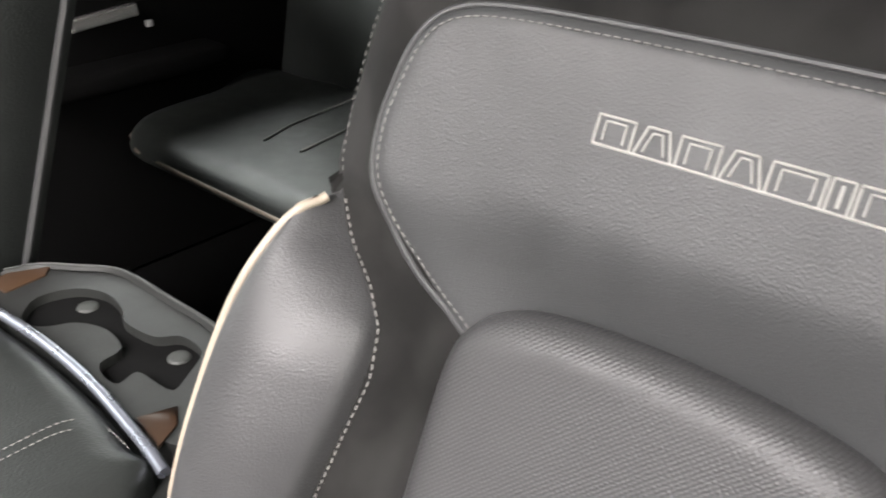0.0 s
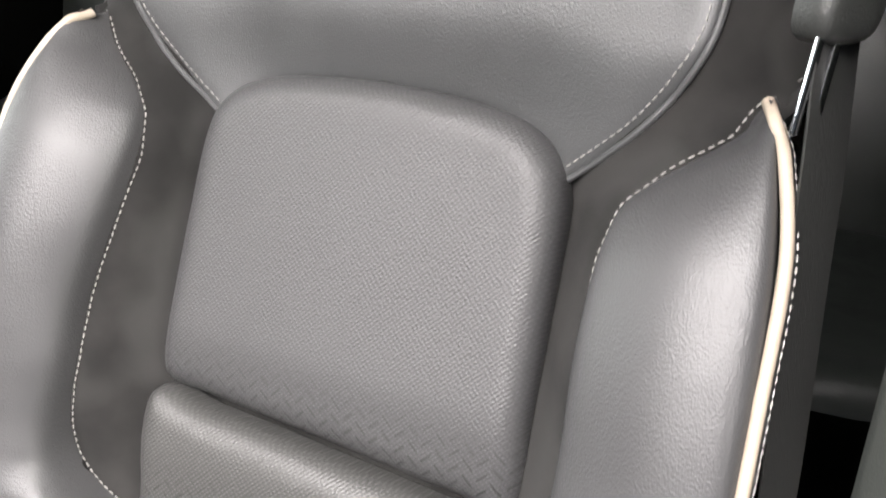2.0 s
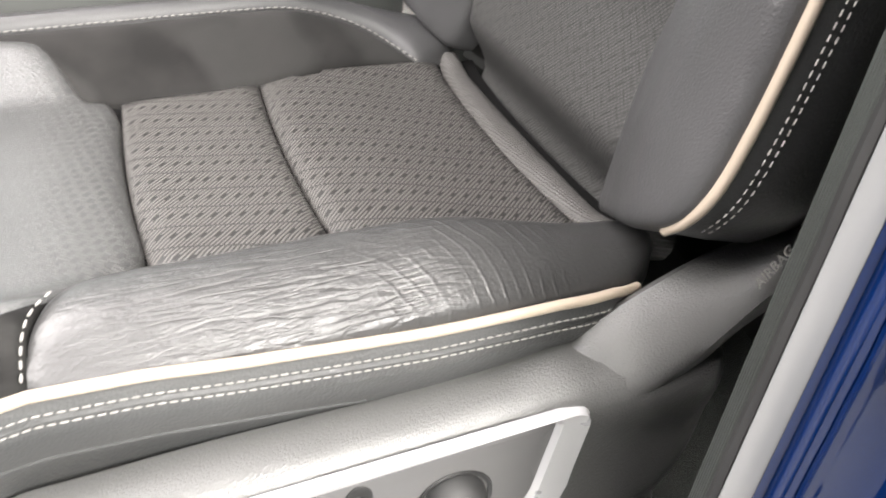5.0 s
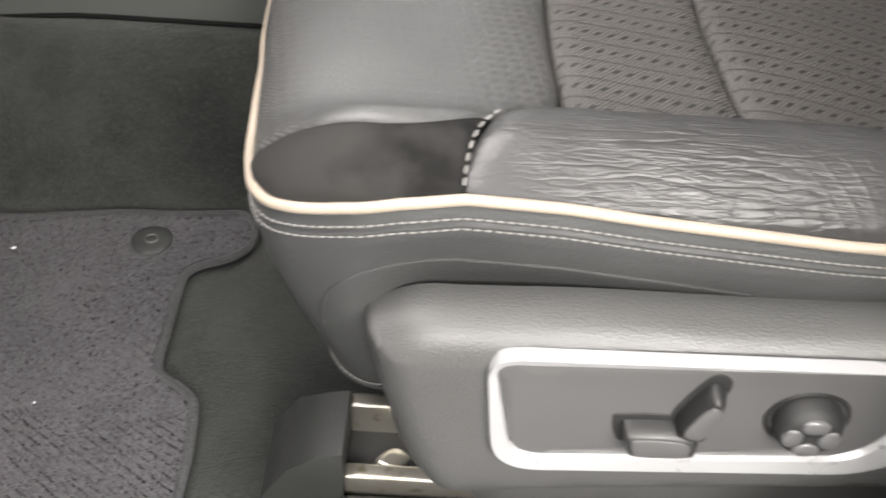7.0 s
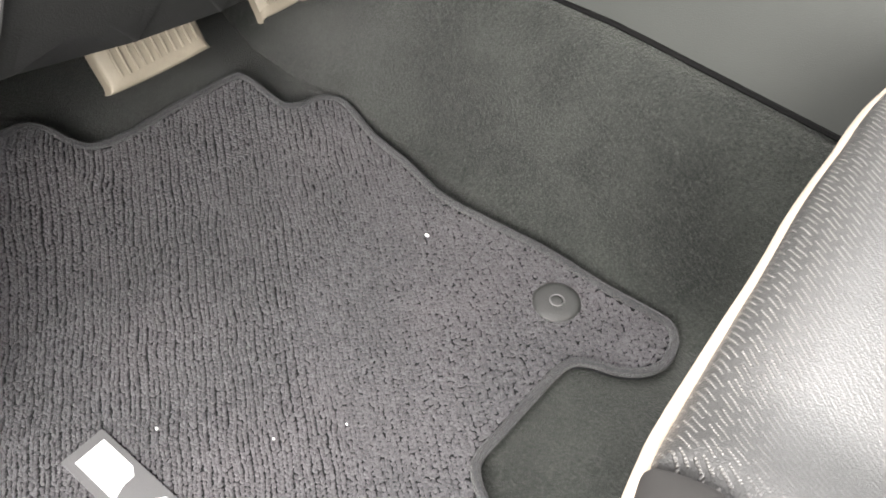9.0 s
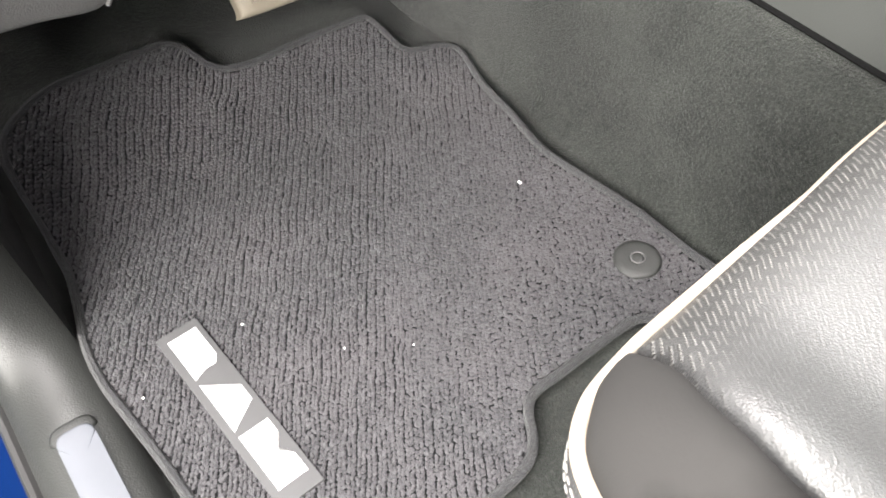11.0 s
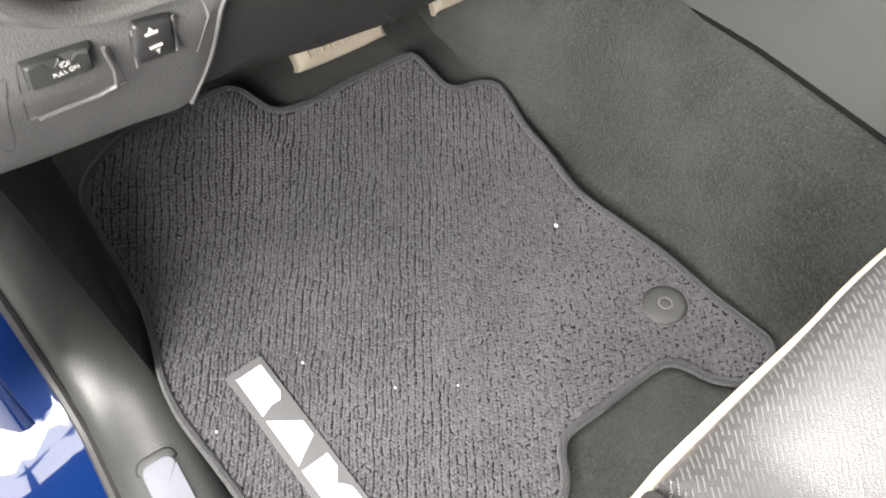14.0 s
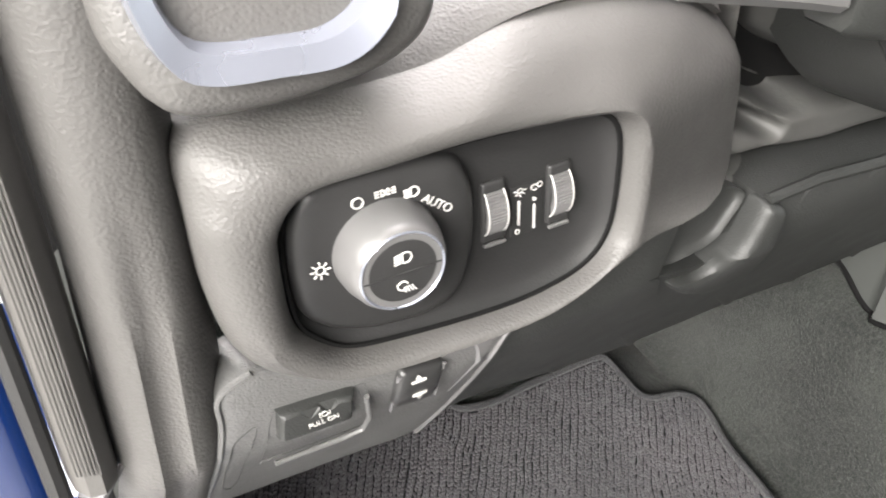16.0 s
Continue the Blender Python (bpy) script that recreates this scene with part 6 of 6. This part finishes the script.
for st in ([(-0.2810, 0.4038), (-0.2760, 0.4268)], [(-0.2545, 0.4038), (-0.2500, 0.4248)]):
    part("side_rim", tube([on_dash(a, b, -0.002) for a, b in st], 0.0012, 6), M_satin, ped)
for z0, up in ((0.4205, 1), (0.4110, -1)):
    part("pedal_mark", box((0.0006, 0.0085, 0.0018), tuple(on_dash(-0.2660, z0, 0.0000)), 0.0002), M_mark, ped)
    part("pedal_mark", pillow([np.array(q) for q in ((-0.2678, z0 + up * 0.0015), (-0.2642, z0 + up * 0.0015), (-0.2660, z0 + up * 0.0042))][::up], lambda a, b, h: on_dash(a, b, 0.0002 + h), 0.0005, 0.0002, 0.01, 0.0005), M_mark, ped)

# knee bolster and bonnet release
lower = thing("knee_bolster", (-0.9, 0.0, 0.39), "dark plastic knee panel under the steering column", "dash panel", kind="structure")
LOW = [(-0.268, 0.3735), (-0.2328, 0.3712), (-0.16, 0.3610), (-0.10, 0.3555), (-0.02, 0.3565), (0.04, 0.3520), (0.10, 0.352), (0.26, 0.352), (0.30, 0.352), (0.30, 0.438), (0.078, 0.4425), (0.018, 0.4480), (-0.0235, 0.4455), (-0.035, 0.420), (-0.060, 0.408), (-0.098, 0.412), (-0.085, 0.455), (-0.078, 0.470), (-0.14, 0.468), (-0.20, 0.446), (-0.235, 0.41)]
part("panel", pillow([np.array(q) for q in LOW], lambda a, b, h: on_dash(a, b, -0.016 + h), 0.006, 0.005, 0.015, 0.08), M_knee, lower)
part("top_edge", tube([on_dash(a, b, -0.012) for a, b in ((-0.0235, 0.4455), (0.018, 0.4475), (0.078, 0.4420), (0.30, 0.438))], 0.004, 8), M_knee, lower)
hood = thing("bonnet_release", (DX, -0.06, 0.43), "curved grey bonnet release lever", "lever")
lev = spline([(-0.092, 0.4075), (-0.072, 0.4060), (-0.054, 0.4095), (-0.042, 0.4190), (-0.034, 0.4350), (-0.028, 0.4455), (-0.019, 0.4435), (-0.011, 0.4360), (-0.0135, 0.4160), (-0.022, 0.3990), (-0.040, 0.3900), (-0.062, 0.3905), (-0.082, 0.3985)], 5, True)
part("lever", pillow(lev, lambda a, b, h: on_dash(a, b, -0.012 + h), 0.007, 0.010, 0.006, 0.01), M_knee, hood)
part("hollow", pillow(spline([(-0.090, 0.413), (-0.068, 0.4115), (-0.050, 0.416), (-0.040, 0.427), (-0.031, 0.447), (-0.062, 0.460), (-0.085, 0.440)], 5, True), lambda a, b, h: on_dash(a, b, -0.024 + h), 0.006, -0.006, 0.008, 0.01), M_knee, hood)
for q in ([(-0.05, 0.3560), (-0.025, 0.3590), (0.0, 0.3560)],):
    part("clip_edge", tube([on_dash(a, b, -0.02) for a, b in q], 0.0022, 6), M_satin, lower)

# upper dashboard: vent with a chrome ring, top pad and end cap
vent = thing("air_vent", (-0.86, -0.31, 0.67), "rounded air vent with a bright chrome ring", "air vent")
VO = [(-0.363, 0.70), (-0.361, 0.655), (-0.354, 0.631), (-0.342, 0.623), (-0.318, 0.6205), (-0.295, 0.6195), (-0.278, 0.627), (-0.270, 0.642), (-0.266, 0.70), (-0.275, 0.735), (-0.31, 0.742), (-0.35, 0.735)]
vo = by_angle(spline(VO, 6, True), (-0.314, 0.68), 80)
vi = [np.array((-0.314, 0.68)) + (q - np.array((-0.314, 0.68))) * 0.80 for q in vo]


def on_vent(a, b, h):
    return Vector((-0.858 + h - 0.25 * (b - 0.62), a, b))


part("vent_ring", ring_mesh(vo, vi, on_vent, (-0.006, 0.006, 0.003, -0.012)), M_bright, vent, "bright chrome ring")
part("vent_cup", pillow(vi, lambda a, b, h: on_vent(a, b, -0.012 + h), 0.012, -0.012, 0.01, 0.001), M_satin, vent, "grey vent bowl")
for k in range(3):
    part("slat", box((0.02, 0.066, 0.004), tuple(on_vent(-0.314, 0.650 + 0.022 * k, -0.016)), 0.0015), M_satin, vent)
shell = spline([(-0.372, 0.78), (-0.372, 0.66), (-0.366, 0.625), (-0.348, 0.606), (-0.30, 0.6045), (-0.268, 0.610), (-0.250, 0.625), (-0.246, 0.66), (-0.244, 0.78)], 5, True)
part("vent_housing", pillow(shell, lambda a, b, h: on_vent(a, b, -0.022 + h), 0.014, 0.016, 0.012, 0.05), M_dash, dash, "grained housing round the vent")
top = []
rim_top = sorted((float(q[0]), float(q[1])) for q in po_ if q[1] > 0.56)
for y in np.concatenate([np.arange(-0.34, -0.095, 0.01), np.array([-0.09, -0.082, -0.076])]):
    z0 = lerp_table(rim_top, y)
    kk = on_pad(y, z0, 0.0) - on_dash(y, z0, 0.0)
    top.append([(DX - 0.030, y, z0 - 0.008), (DX - 0.0185, y, z0 - 0.0005), (DX - 0.023, y, z0 + 0.0045), (DX - 0.032, y, z0 + 0.011), (DX - 0.05, y, z0 + 0.019), (DX - 0.09, y, z0 + 0.036), (DX - 0.35, y, z0 + 0.10)])
    top[-1] = [Vector(q) + kk for q in top[-1]]
part("top_pad", strip(top), M_dash, dash, "soft grained dashboard shelf")
part("pad_flank", strip([[(DX + a, -0.030, z) for z in (0.44, 0.48, 0.53, 0.572)] for a in (-0.055, -0.07, -0.12, -0.3)]), M_dash, dash)

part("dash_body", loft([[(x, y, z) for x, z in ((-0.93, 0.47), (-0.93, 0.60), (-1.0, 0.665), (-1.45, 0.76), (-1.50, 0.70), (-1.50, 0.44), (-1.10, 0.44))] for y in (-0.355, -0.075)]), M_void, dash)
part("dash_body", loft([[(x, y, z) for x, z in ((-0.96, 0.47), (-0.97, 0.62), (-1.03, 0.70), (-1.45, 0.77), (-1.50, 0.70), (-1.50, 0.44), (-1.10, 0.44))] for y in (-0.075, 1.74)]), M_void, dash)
# end cap and door seal strips between the dash and the door opening
cap_ = thing("dash_end_cap", (-0.9, -0.395, 0.42), "grey ribbed end trim of the dashboard beside the door seal", "end trim", kind="structure")


def cap_rows():
    rows = []
    for z in np.concatenate([np.arange(0.382, 0.46, 0.010), np.arange(0.46, 1.02, 0.03)]):
        sh_ = -0.095 * (0.55 - z) if z < 0.55 else 0.06 * (z - 0.55)
        fade = smooth01(0.60, 0.50, z)
        rows.append([bend(q[1], q[2], q[0]) for q in [(DX - 0.03, -0.352 + sh_ * 0.6, z), (DX - 0.012, -0.360 + sh_ * 0.8, z), (DX - 0.004, -0.366 + sh_, z), (DX - 0.002, -0.372 + sh_, z), (DX - 0.0045 * fade, -0.377 + sh_, z), (DX - 0.0045 * fade, -0.383 + sh_, z), (DX - 0.001, -0.388 + sh_, z), (DX - 0.003, -0.394 + sh_, z), (DX - 0.012, -0.403 + sh_, z), (DX - 0.02, -0.407 + sh_, z)]])
    return rows


part("cap", strip(cap_rows()), M_dash, cap_)
part("cap_edge", strip([[bend(-0.372 - 0.095 * (0.55 - z), z, DX - 0.004 + a) for a in (0.0, -0.05)] for z in (0.382, 0.41, 0.43, 0.46)]), M_dash, cap_)
seal_rows = []
for z in np.arange(0.425, 1.10, 0.03):
    o = -0.065 * (0.55 - z) if z < 0.55 else 0.05 * (z - 0.55)
    seal_rows.append([(DX - 0.022, -0.409 + o, z), (DX - 0.008, -0.411 + o, z), (DX - 0.001, -0.417 + o, z), (DX - 0.002, -0.424 + o, z), (DX - 0.010, -0.430 + o, z), (DX - 0.024, -0.433 + o, z)])
part("seal_strip", strip(seal_rows), M_seal, cap_, "soft grey door seal strip")
for k in range(7):
    part("seal_rib", tube([(DX + 0.0004 - 0.0006 * k, -0.4165 - 0.0017 * k + (-0.065 * (0.55 - z) if z < 0.55 else 0.05 * (z - 0.55)), z) for z in np.arange(0.44, 1.08, 0.05)], 0.0005, 5), M_seal, cap_)
part("seal_end", tube([(DX - 0.004 - 0.010 * abs(k - 3) / 3, -0.4165 - 0.0035 * k, 0.4255 - 0.0015 * k) for k in range(7)], 0.002, 6), M_flange, cap_)
part("body_lip", tube([(DX - 0.012, -0.437 + (-0.065 * (0.55 - z) if z < 0.55 else 0.05 * (z - 0.55)), z) for z in np.arange(0.30, 1.10, 0.05)], 0.005, 8), M_rubber, cap_, "black rubber lip")
part("pillar_paint", strip([[(DX + a, y + (-0.065 * (0.55 - z)), z) for a, y in ((-0.014, -0.441), (-0.012, -0.447), (-0.014, -0.455), (-0.03, -0.47), (-0.03, -0.62))] for z in (0.10, 0.30, 0.55, 0.8, 1.1)]), M_blue, body, "blue painted front pillar")
# kick panel under the end cap
part("kick_panel", strip([[(x, -0.372 - 0.03 * k + 0.015 * smooth01(-0.95, -1.15, x), -0.02 + 0.46 * k) for k in (0, 0.2, 0.4, 0.6, 0.8, 1.0)] for x in np.arange(-1.45, -0.91, 0.05)]), M_black, sill, "black kick panel")

# steering column with its fabric boot
col = thing("steering_column", (-0.86, 0.05, 0.6), "grey steering column shroud with a wrinkled fabric boot", "steering column")
bar = [(-0.118, 0.603), (-0.090, 0.5955), (-0.067, 0.5885), (0.022, 0.5625)]
part("tilt_lever", loft([[(-0.855 + a, y, z + 0.004 + b) for a, b in ((-0.012, 0.0), (-0.016, 0.004), (-0.016, 0.030), (-0.010, 0.034), (0.012, 0.034), (0.016, 0.030), (0.016, 0.004), (0.012, 0.0))] for y, z in [(-0.16, 0.614)] + bar[:3]]), M_satin, col, "flat grey lever under the column")
part("lever_grip", loft([[(-0.855 + a * k, y, z + 0.019 + b * k) for a, b in ((-0.012, -0.022), (-0.017, -0.016), (-0.017, 0.014), (-0.012, 0.020), (0.012, 0.020), (0.017, 0.014), (0.017, -0.016), (0.012, -0.022))] for y, z, k in ((-0.062, 0.583, 0.9), (-0.058, 0.582, 1.0), (0.040, 0.553, 1.0), (0.046, 0.551, 0.85))]), M_black, col, "black grip of the lever")
axis_ = Vector((0.94, 0, 0.34)).normalized()
part("shroud", lathe([(0.100, -0.10), (0.108, -0.06), (0.110, -0.025), (0.1105, -0.0165), (0.1085, -0.016), (0.1085, -0.0145), (0.1115, -0.014), (0.117, 0.08), (0.115, 0.15), (0.09, 0.18)], Vector((-0.86, 0.09, 0.605)), axis_, 48), M_knee, col, "smooth column shroud")
GAPS = [(np.array(spline(g, 8)), w, d) for g, w, d in (
    ([(-0.080, 0.590), (-0.050, 0.562), (-0.026, 0.545), (-0.008, 0.522), (0.018, 0.505), (0.045, 0.494), (0.085, 0.486), (0.15, 0.478)], 0.010, 0.085),
    ([(-0.080, 0.550), (-0.047, 0.527), (-0.028, 0.512), (-0.006, 0.498), (0.015, 0.487), (0.040, 0.483)], 0.0055, 0.050),
    ([(-0.080, 0.527), (-0.044, 0.503), (-0.026, 0.489), (-0.005, 0.476), (0.014, 0.466)], 0.0052, 0.048),
    ([(-0.030, 0.4545), (0.0, 0.451), (0.027, 0.446), (0.055, 0.444), (0.10, 0.443), (0.15, 0.443)], 0.0052, 0.040),
    ([(-0.060, 0.482), (-0.045, 0.470), (-0.036, 0.452), (-0.034, 0.43)], 0.005, 0.012))]


def boot_x(y, z):
    """The boot's cloth, with valleys that die out along their length."""
    x = -0.926 - 0.045 * smooth01(0.440, 0.420, z) + 0.003 * noise.noise((y * 30, z * 30, 2)) - 0.12 * max(0.0, z - 0.54)
    p = np.array((y, z))
    for q, w, d in GAPS:
        a, e = q[:-1], q[1:] - q[:-1]
        t = np.clip(((p - a) * e).sum(1) / np.maximum((e * e).sum(1), 1e-12), 0, 1)
        dist = np.hypot(*(p - a - t[:, None] * e).T)
        i = int(dist.argmin())
        along = (i + t[i]) / len(e)
        x -= d * math.exp(-(dist[i] / w) ** 2) * smooth01(1.02, 0.72, along) * (0.2 + 0.8 * smooth01(-0.052, -0.030, y))
    return x


part("fabric_boot", strip([[(boot_x(y, z), y, z) for y in np.arange(-0.064, 0.16, 0.0016)] for z in np.arange(0.405, 0.61, 0.0016)]), M_cloth_boot, col, "wrinkled grey fabric boot")

# ---- far side of the cab ----
A_ = 0.58
lid = spline([(0.050, 0.372), (0.056, 0.41), (0.064, 0.45), (0.069, 0.506), (0.071, 0.595), (0.068, 0.672), (0.060, 0.78), (-0.30, 0.78), (-0.34, 0.70), (-0.34, 0.42), (-0.30, 0.36), (-0.05, 0.355)], 5, True)
part("armrest", pillow(lid, lambda a, b, h: Vector((a, b, A_ - 0.012 + h)), 0.03, 0.020, 0.02, 0.08), M_pass, cons, "padded black leather armrest lid")
for o in (0.0, 0.008):
    line_ = spline([(-0.22, 0.478), (-0.10, 0.476), (-0.02, 0.473), (0.021, 0.471), (0.044, 0.461), (0.052, 0.438), (0.050, 0.40)], 6)
    part("stitching", stitches([(x - o, y - o * 1.4, A_ + 0.0085 - 0.006 * smooth01(0.03, 0.056, x)) for x, y in line_], 0.004, 0.0022, 0.0005), M_thread, cons)
part("chrome_strip", tube(spline([(0.055, 0.360, A_), (0.060, 0.385, A_ + 0.002), (0.067, 0.437, A_ + 0.004), (0.075, 0.506, A_ + 0.005), (0.078, 0.595, A_ + 0.005), (0.074, 0.672, A_ + 0.005), (0.066, 0.78, A_ + 0.004)], 6), 0.0055, 10), M_bright, cons, "bright chrome strip")
tray = spline([(0.080, 0.39), (0.11, 0.40), (0.19, 0.44), (0.204, 0.508), (0.205, 0.592), (0.203, 0.672), (0.176, 0.715), (0.150, 0.748), (0.118, 0.760), (0.076, 0.76), (0.082, 0.60), (0.078, 0.50)], 5, True)
wells = [(0.090, 0.672), (0.119, 0.696), (0.156, 0.683), (0.173, 0.649), (0.168, 0.610), (0.156, 0.584), (0.161, 0.538), (0.180, 0.520), (0.178, 0.482), (0.148, 0.461), (0.124, 0.450), (0.120, 0.474), (0.117, 0.500), (0.096, 0.496), (0.092, 0.514), (0.101, 0.538), (0.128, 0.545), (0.136, 0.586), (0.122, 0.620), (0.101, 0.633), (0.088, 0.649)]
DEEP = 0.014


def flat_between(loops_, z):
    """A flat sheet inside the first loop, open inside the others."""
    bm = bmesh.new()
    edges = []
    for loop in loops_:
        vs = [bm.verts.new((q[0], q[1], z)) for q in loop]
        edges += [bm.edges.new((a, b)) for a, b in zip(vs, vs[1:] + vs[:1])]
    bmesh.ops.triangle_fill(bm, use_beauty=True, edges=edges, normal=(0, 0, 1))
    return bm


well_line = [tuple(q) for q in spline(wells, 3, True)]
tray_line = [tuple(q) for q in tray]
part("cup_tray", flat_between([tray_line, well_line], A_ - 0.003), M_knee, cons, "dark grey cup holder tray", smooth=False)
part("tray_side", strip([[(x, y, A_ + z) for x, y in tray_line + tray_line[:1]] for z in (-0.003, -0.02, -0.2)]), M_knee, cons)
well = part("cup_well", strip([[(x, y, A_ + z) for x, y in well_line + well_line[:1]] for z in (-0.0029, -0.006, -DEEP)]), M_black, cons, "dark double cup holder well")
# The well is shallow; its near-black floor stands in for deep shade.
part("well_floor_shade", flat_between([well_line], A_ - DEEP), M_void, well, smooth=False)
for c in ((0.153, 0.655), (0.165, 0.503)):
    part("cup_base", pillow([np.array((c[0] + 0.012 * math.cos(a), c[1] + 0.012 * math.sin(a))) for a in np.arange(20) * math.pi / 10], lambda a, b, h: Vector((a, b, A_ - DEEP + h)), 0.006, 0.003, 0.01, 0.001), M_side_plastic, well)
wood = spline([(0.120, 0.772), (0.152, 0.757), (0.180, 0.722), (0.208, 0.677), (0.211, 0.592), (0.211, 0.508), (0.197, 0.440)], 6)
part("wood_trim", strip([[(x + o, y, A_ + h) for x, y in wood] for o, h in ((-0.006, -0.003), (0.0, 0.0015), (0.003, 0.001), (0.006, -0.006), (0.006, -0.08))]), M_knee, cons, "dark edging of the tray")
part("wood_edge", tube([(x - 0.001, y, A_ + 0.002) for x, y in wood], 0.0012, 6), M_side_plastic, cons, "pale rim of the tray")
for ol in ([(0.079, 0.439), (0.112, 0.426), (0.098, 0.405), (0.070, 0.392)], [(0.100, 0.728), (0.147, 0.732), (0.160, 0.746), (0.120, 0.766), (0.095, 0.762)]):
    part("wood_inlay", pillow([np.array(q) for q in ol], lambda a, b, h: Vector((a, b, A_ - 0.001 + h)), 0.004, 0.0012, 0.01, 0.003), M_wood, cons, "brown wood veneer inlay")
part("console_box", box((0.50, 0.42, 0.36), (-0.04, 0.57, 0.375), 0.02), M_knee, cons)

pas = thing("passenger_seat", (0.0, 1.0, 0.3), "black leather passenger seat with a leaning backrest", "car seat")
pb = [[(0.02 + 0.33 * s + dx, 0.82 + dy, 0.38 + 0.9 * s) for dx, dy in ((-0.06, 0.10), (-0.07, 0.02), (-0.045, -0.005), (0.0, -0.012), (0.06, -0.01), (0.10, 0.01), (0.11, 0.45), (-0.02, 0.45), (-0.06, 0.30))] for s in np.arange(-0.1, 0.75, 0.1)]
part("backrest", loft(pb), M_pass, pas, "black leather backrest")
part("piping", tube([(0.02 + 0.33 * s + 0.075, 0.812, 0.38 + 0.9 * s) for s in np.arange(-0.05, 0.72, 0.1)], 0.005, 8), M_smooth, pas)
part("cushion", pillow(spline([(-0.5, 0.85), (-0.5, 1.3), (0.02, 1.3), (0.02, 0.85)], 6, True), lambda a, b, h: Vector((a, b, 0.36 + h)), 0.05, 0.03, 0.03, 0.25), M_pass, pas)

rear = thing("rear_seat", (0.9, 0.8, 0.2), "black leather rear bench with light piping along its front edge", "bench seat")
rc = spline([(0.66, -0.45), (0.655, 0.6), (0.655, 1.25), (0.66, 1.42), (0.70, 1.50), (0.78, 1.55), (0.95, 1.57), (1.2, 1.57), (1.25, 0.6), (1.2, -0.45)], 8, True)
part("bench", pillow(rc, lambda a, b, h: Vector((a, b, 0.385 + h)), 0.05, 0.035, 0.035, 0.012), M_bench, rear, "black leather bench cushion")
part("piping", tube([(0.657, y, 0.383) for y in np.arange(-0.4, 1.30, 0.05)] + [(0.662, 1.42, 0.385), (0.70, 1.50, 0.387), (0.78, 1.555, 0.39)], 0.005, 8), M_pipe, rear, "light piping along the bench")
for y0, x0 in ((1.20, 0.86), (1.10, 0.96)):
    part("seam_roll", tube([(0.72 + x0 * 0.12, y0, 0.4215), (x0 + 0.06, y0 + 0.03, 0.4215), (1.15, y0 + 0.06, 0.4205)], 0.003, 8), M_thread, rear)
part("backrest", strip([[(1.16 + 0.12 * s + (0.03 if k % 3 == 0 else 0), -0.45 + 0.1 * k, 0.40 + 0.6 * s) for k in range(21)] for s in (0, 0.25, 0.5, 0.75, 1.0)]), M_bench, rear)

door = thing("rear_door", (0.7, 1.62, 0.6), "door trim, near-black in place of shade, with a bright handle bar", "car door")
# Far door trim is near-black because that side gets no light.
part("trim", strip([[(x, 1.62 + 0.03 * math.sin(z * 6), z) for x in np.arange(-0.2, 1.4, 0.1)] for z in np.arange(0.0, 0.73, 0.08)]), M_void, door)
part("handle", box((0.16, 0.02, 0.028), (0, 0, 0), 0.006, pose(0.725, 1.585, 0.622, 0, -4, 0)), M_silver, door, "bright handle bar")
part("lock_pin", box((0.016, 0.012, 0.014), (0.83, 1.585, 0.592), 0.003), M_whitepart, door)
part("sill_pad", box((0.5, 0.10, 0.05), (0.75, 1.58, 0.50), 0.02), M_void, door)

# closing walls and roof of the cab: block light, near-black paints the shade
solo("cab_roof", box((2.1, 2.3, 0.03), (0.62, 0.66, 1.46), 0.01), M_liner, "unseen pale cab roof added to block light", "headlining", kind="structure")
solo("cab_rear_wall", box((0.04, 2.3, 1.6), (1.55, 0.66, 0.72), 0.01), M_void, "cab rear wall, near-black in place of shade", "wall", kind="structure")
solo("cab_far_side", box((3.2, 0.04, 0.80), (0.0, 1.78, 0.32), 0.01), M_void, "far door below the window, near-black in place of shade", "wall", kind="structure")
solo("cab_far_side", box((3.2, 0.04, 0.12), (0.0, 1.78, 1.42), 0.01), M_void, "far roof rail above the window, near-black in place of shade", "wall", kind="structure")
solo("cab_far_side", box((0.22, 0.04, 0.58), (0.31, 1.78, 1.07), 0.01), M_void, "far pillar between the windows, near-black in place of shade", "wall", kind="structure")
solo("rear_floor", box((1.05, 2.30, 0.02), (1.10, 0.61, -0.02), 0.002), M_void, "floor behind the front seats, near-black in place of shade", "carpet", kind="structure")
solo("far_floor", box((2.2, 1.25, 0.02), (-0.5, 1.14, -0.02), 0.002), M_void, "floor on the passenger's side, near-black in place of shade", "carpet", kind="structure")
solo("firewall", box((0.04, 2.3, 0.9), (-1.52, 0.66, 0.35), 0.01), M_void, "bulkhead ahead of the pedals, near-black in place of shade", "wall", kind="structure")
solo("rear_near_side", box((1.3, 0.04, 1.5), (0.95, -0.50, 0.70), 0.01), M_void, "near-black wall on the driver's rear side, added to block light", "wall", kind="structure")
solo("ground", box((60, 60, 0.02), (0, 0, -0.62), 0), plastic("hall_floor", (0.34, 0.34, 0.33), 0.6, 40, 0.1), "pale concrete hall floor under the truck", "floor", kind="structure", smooth=False)
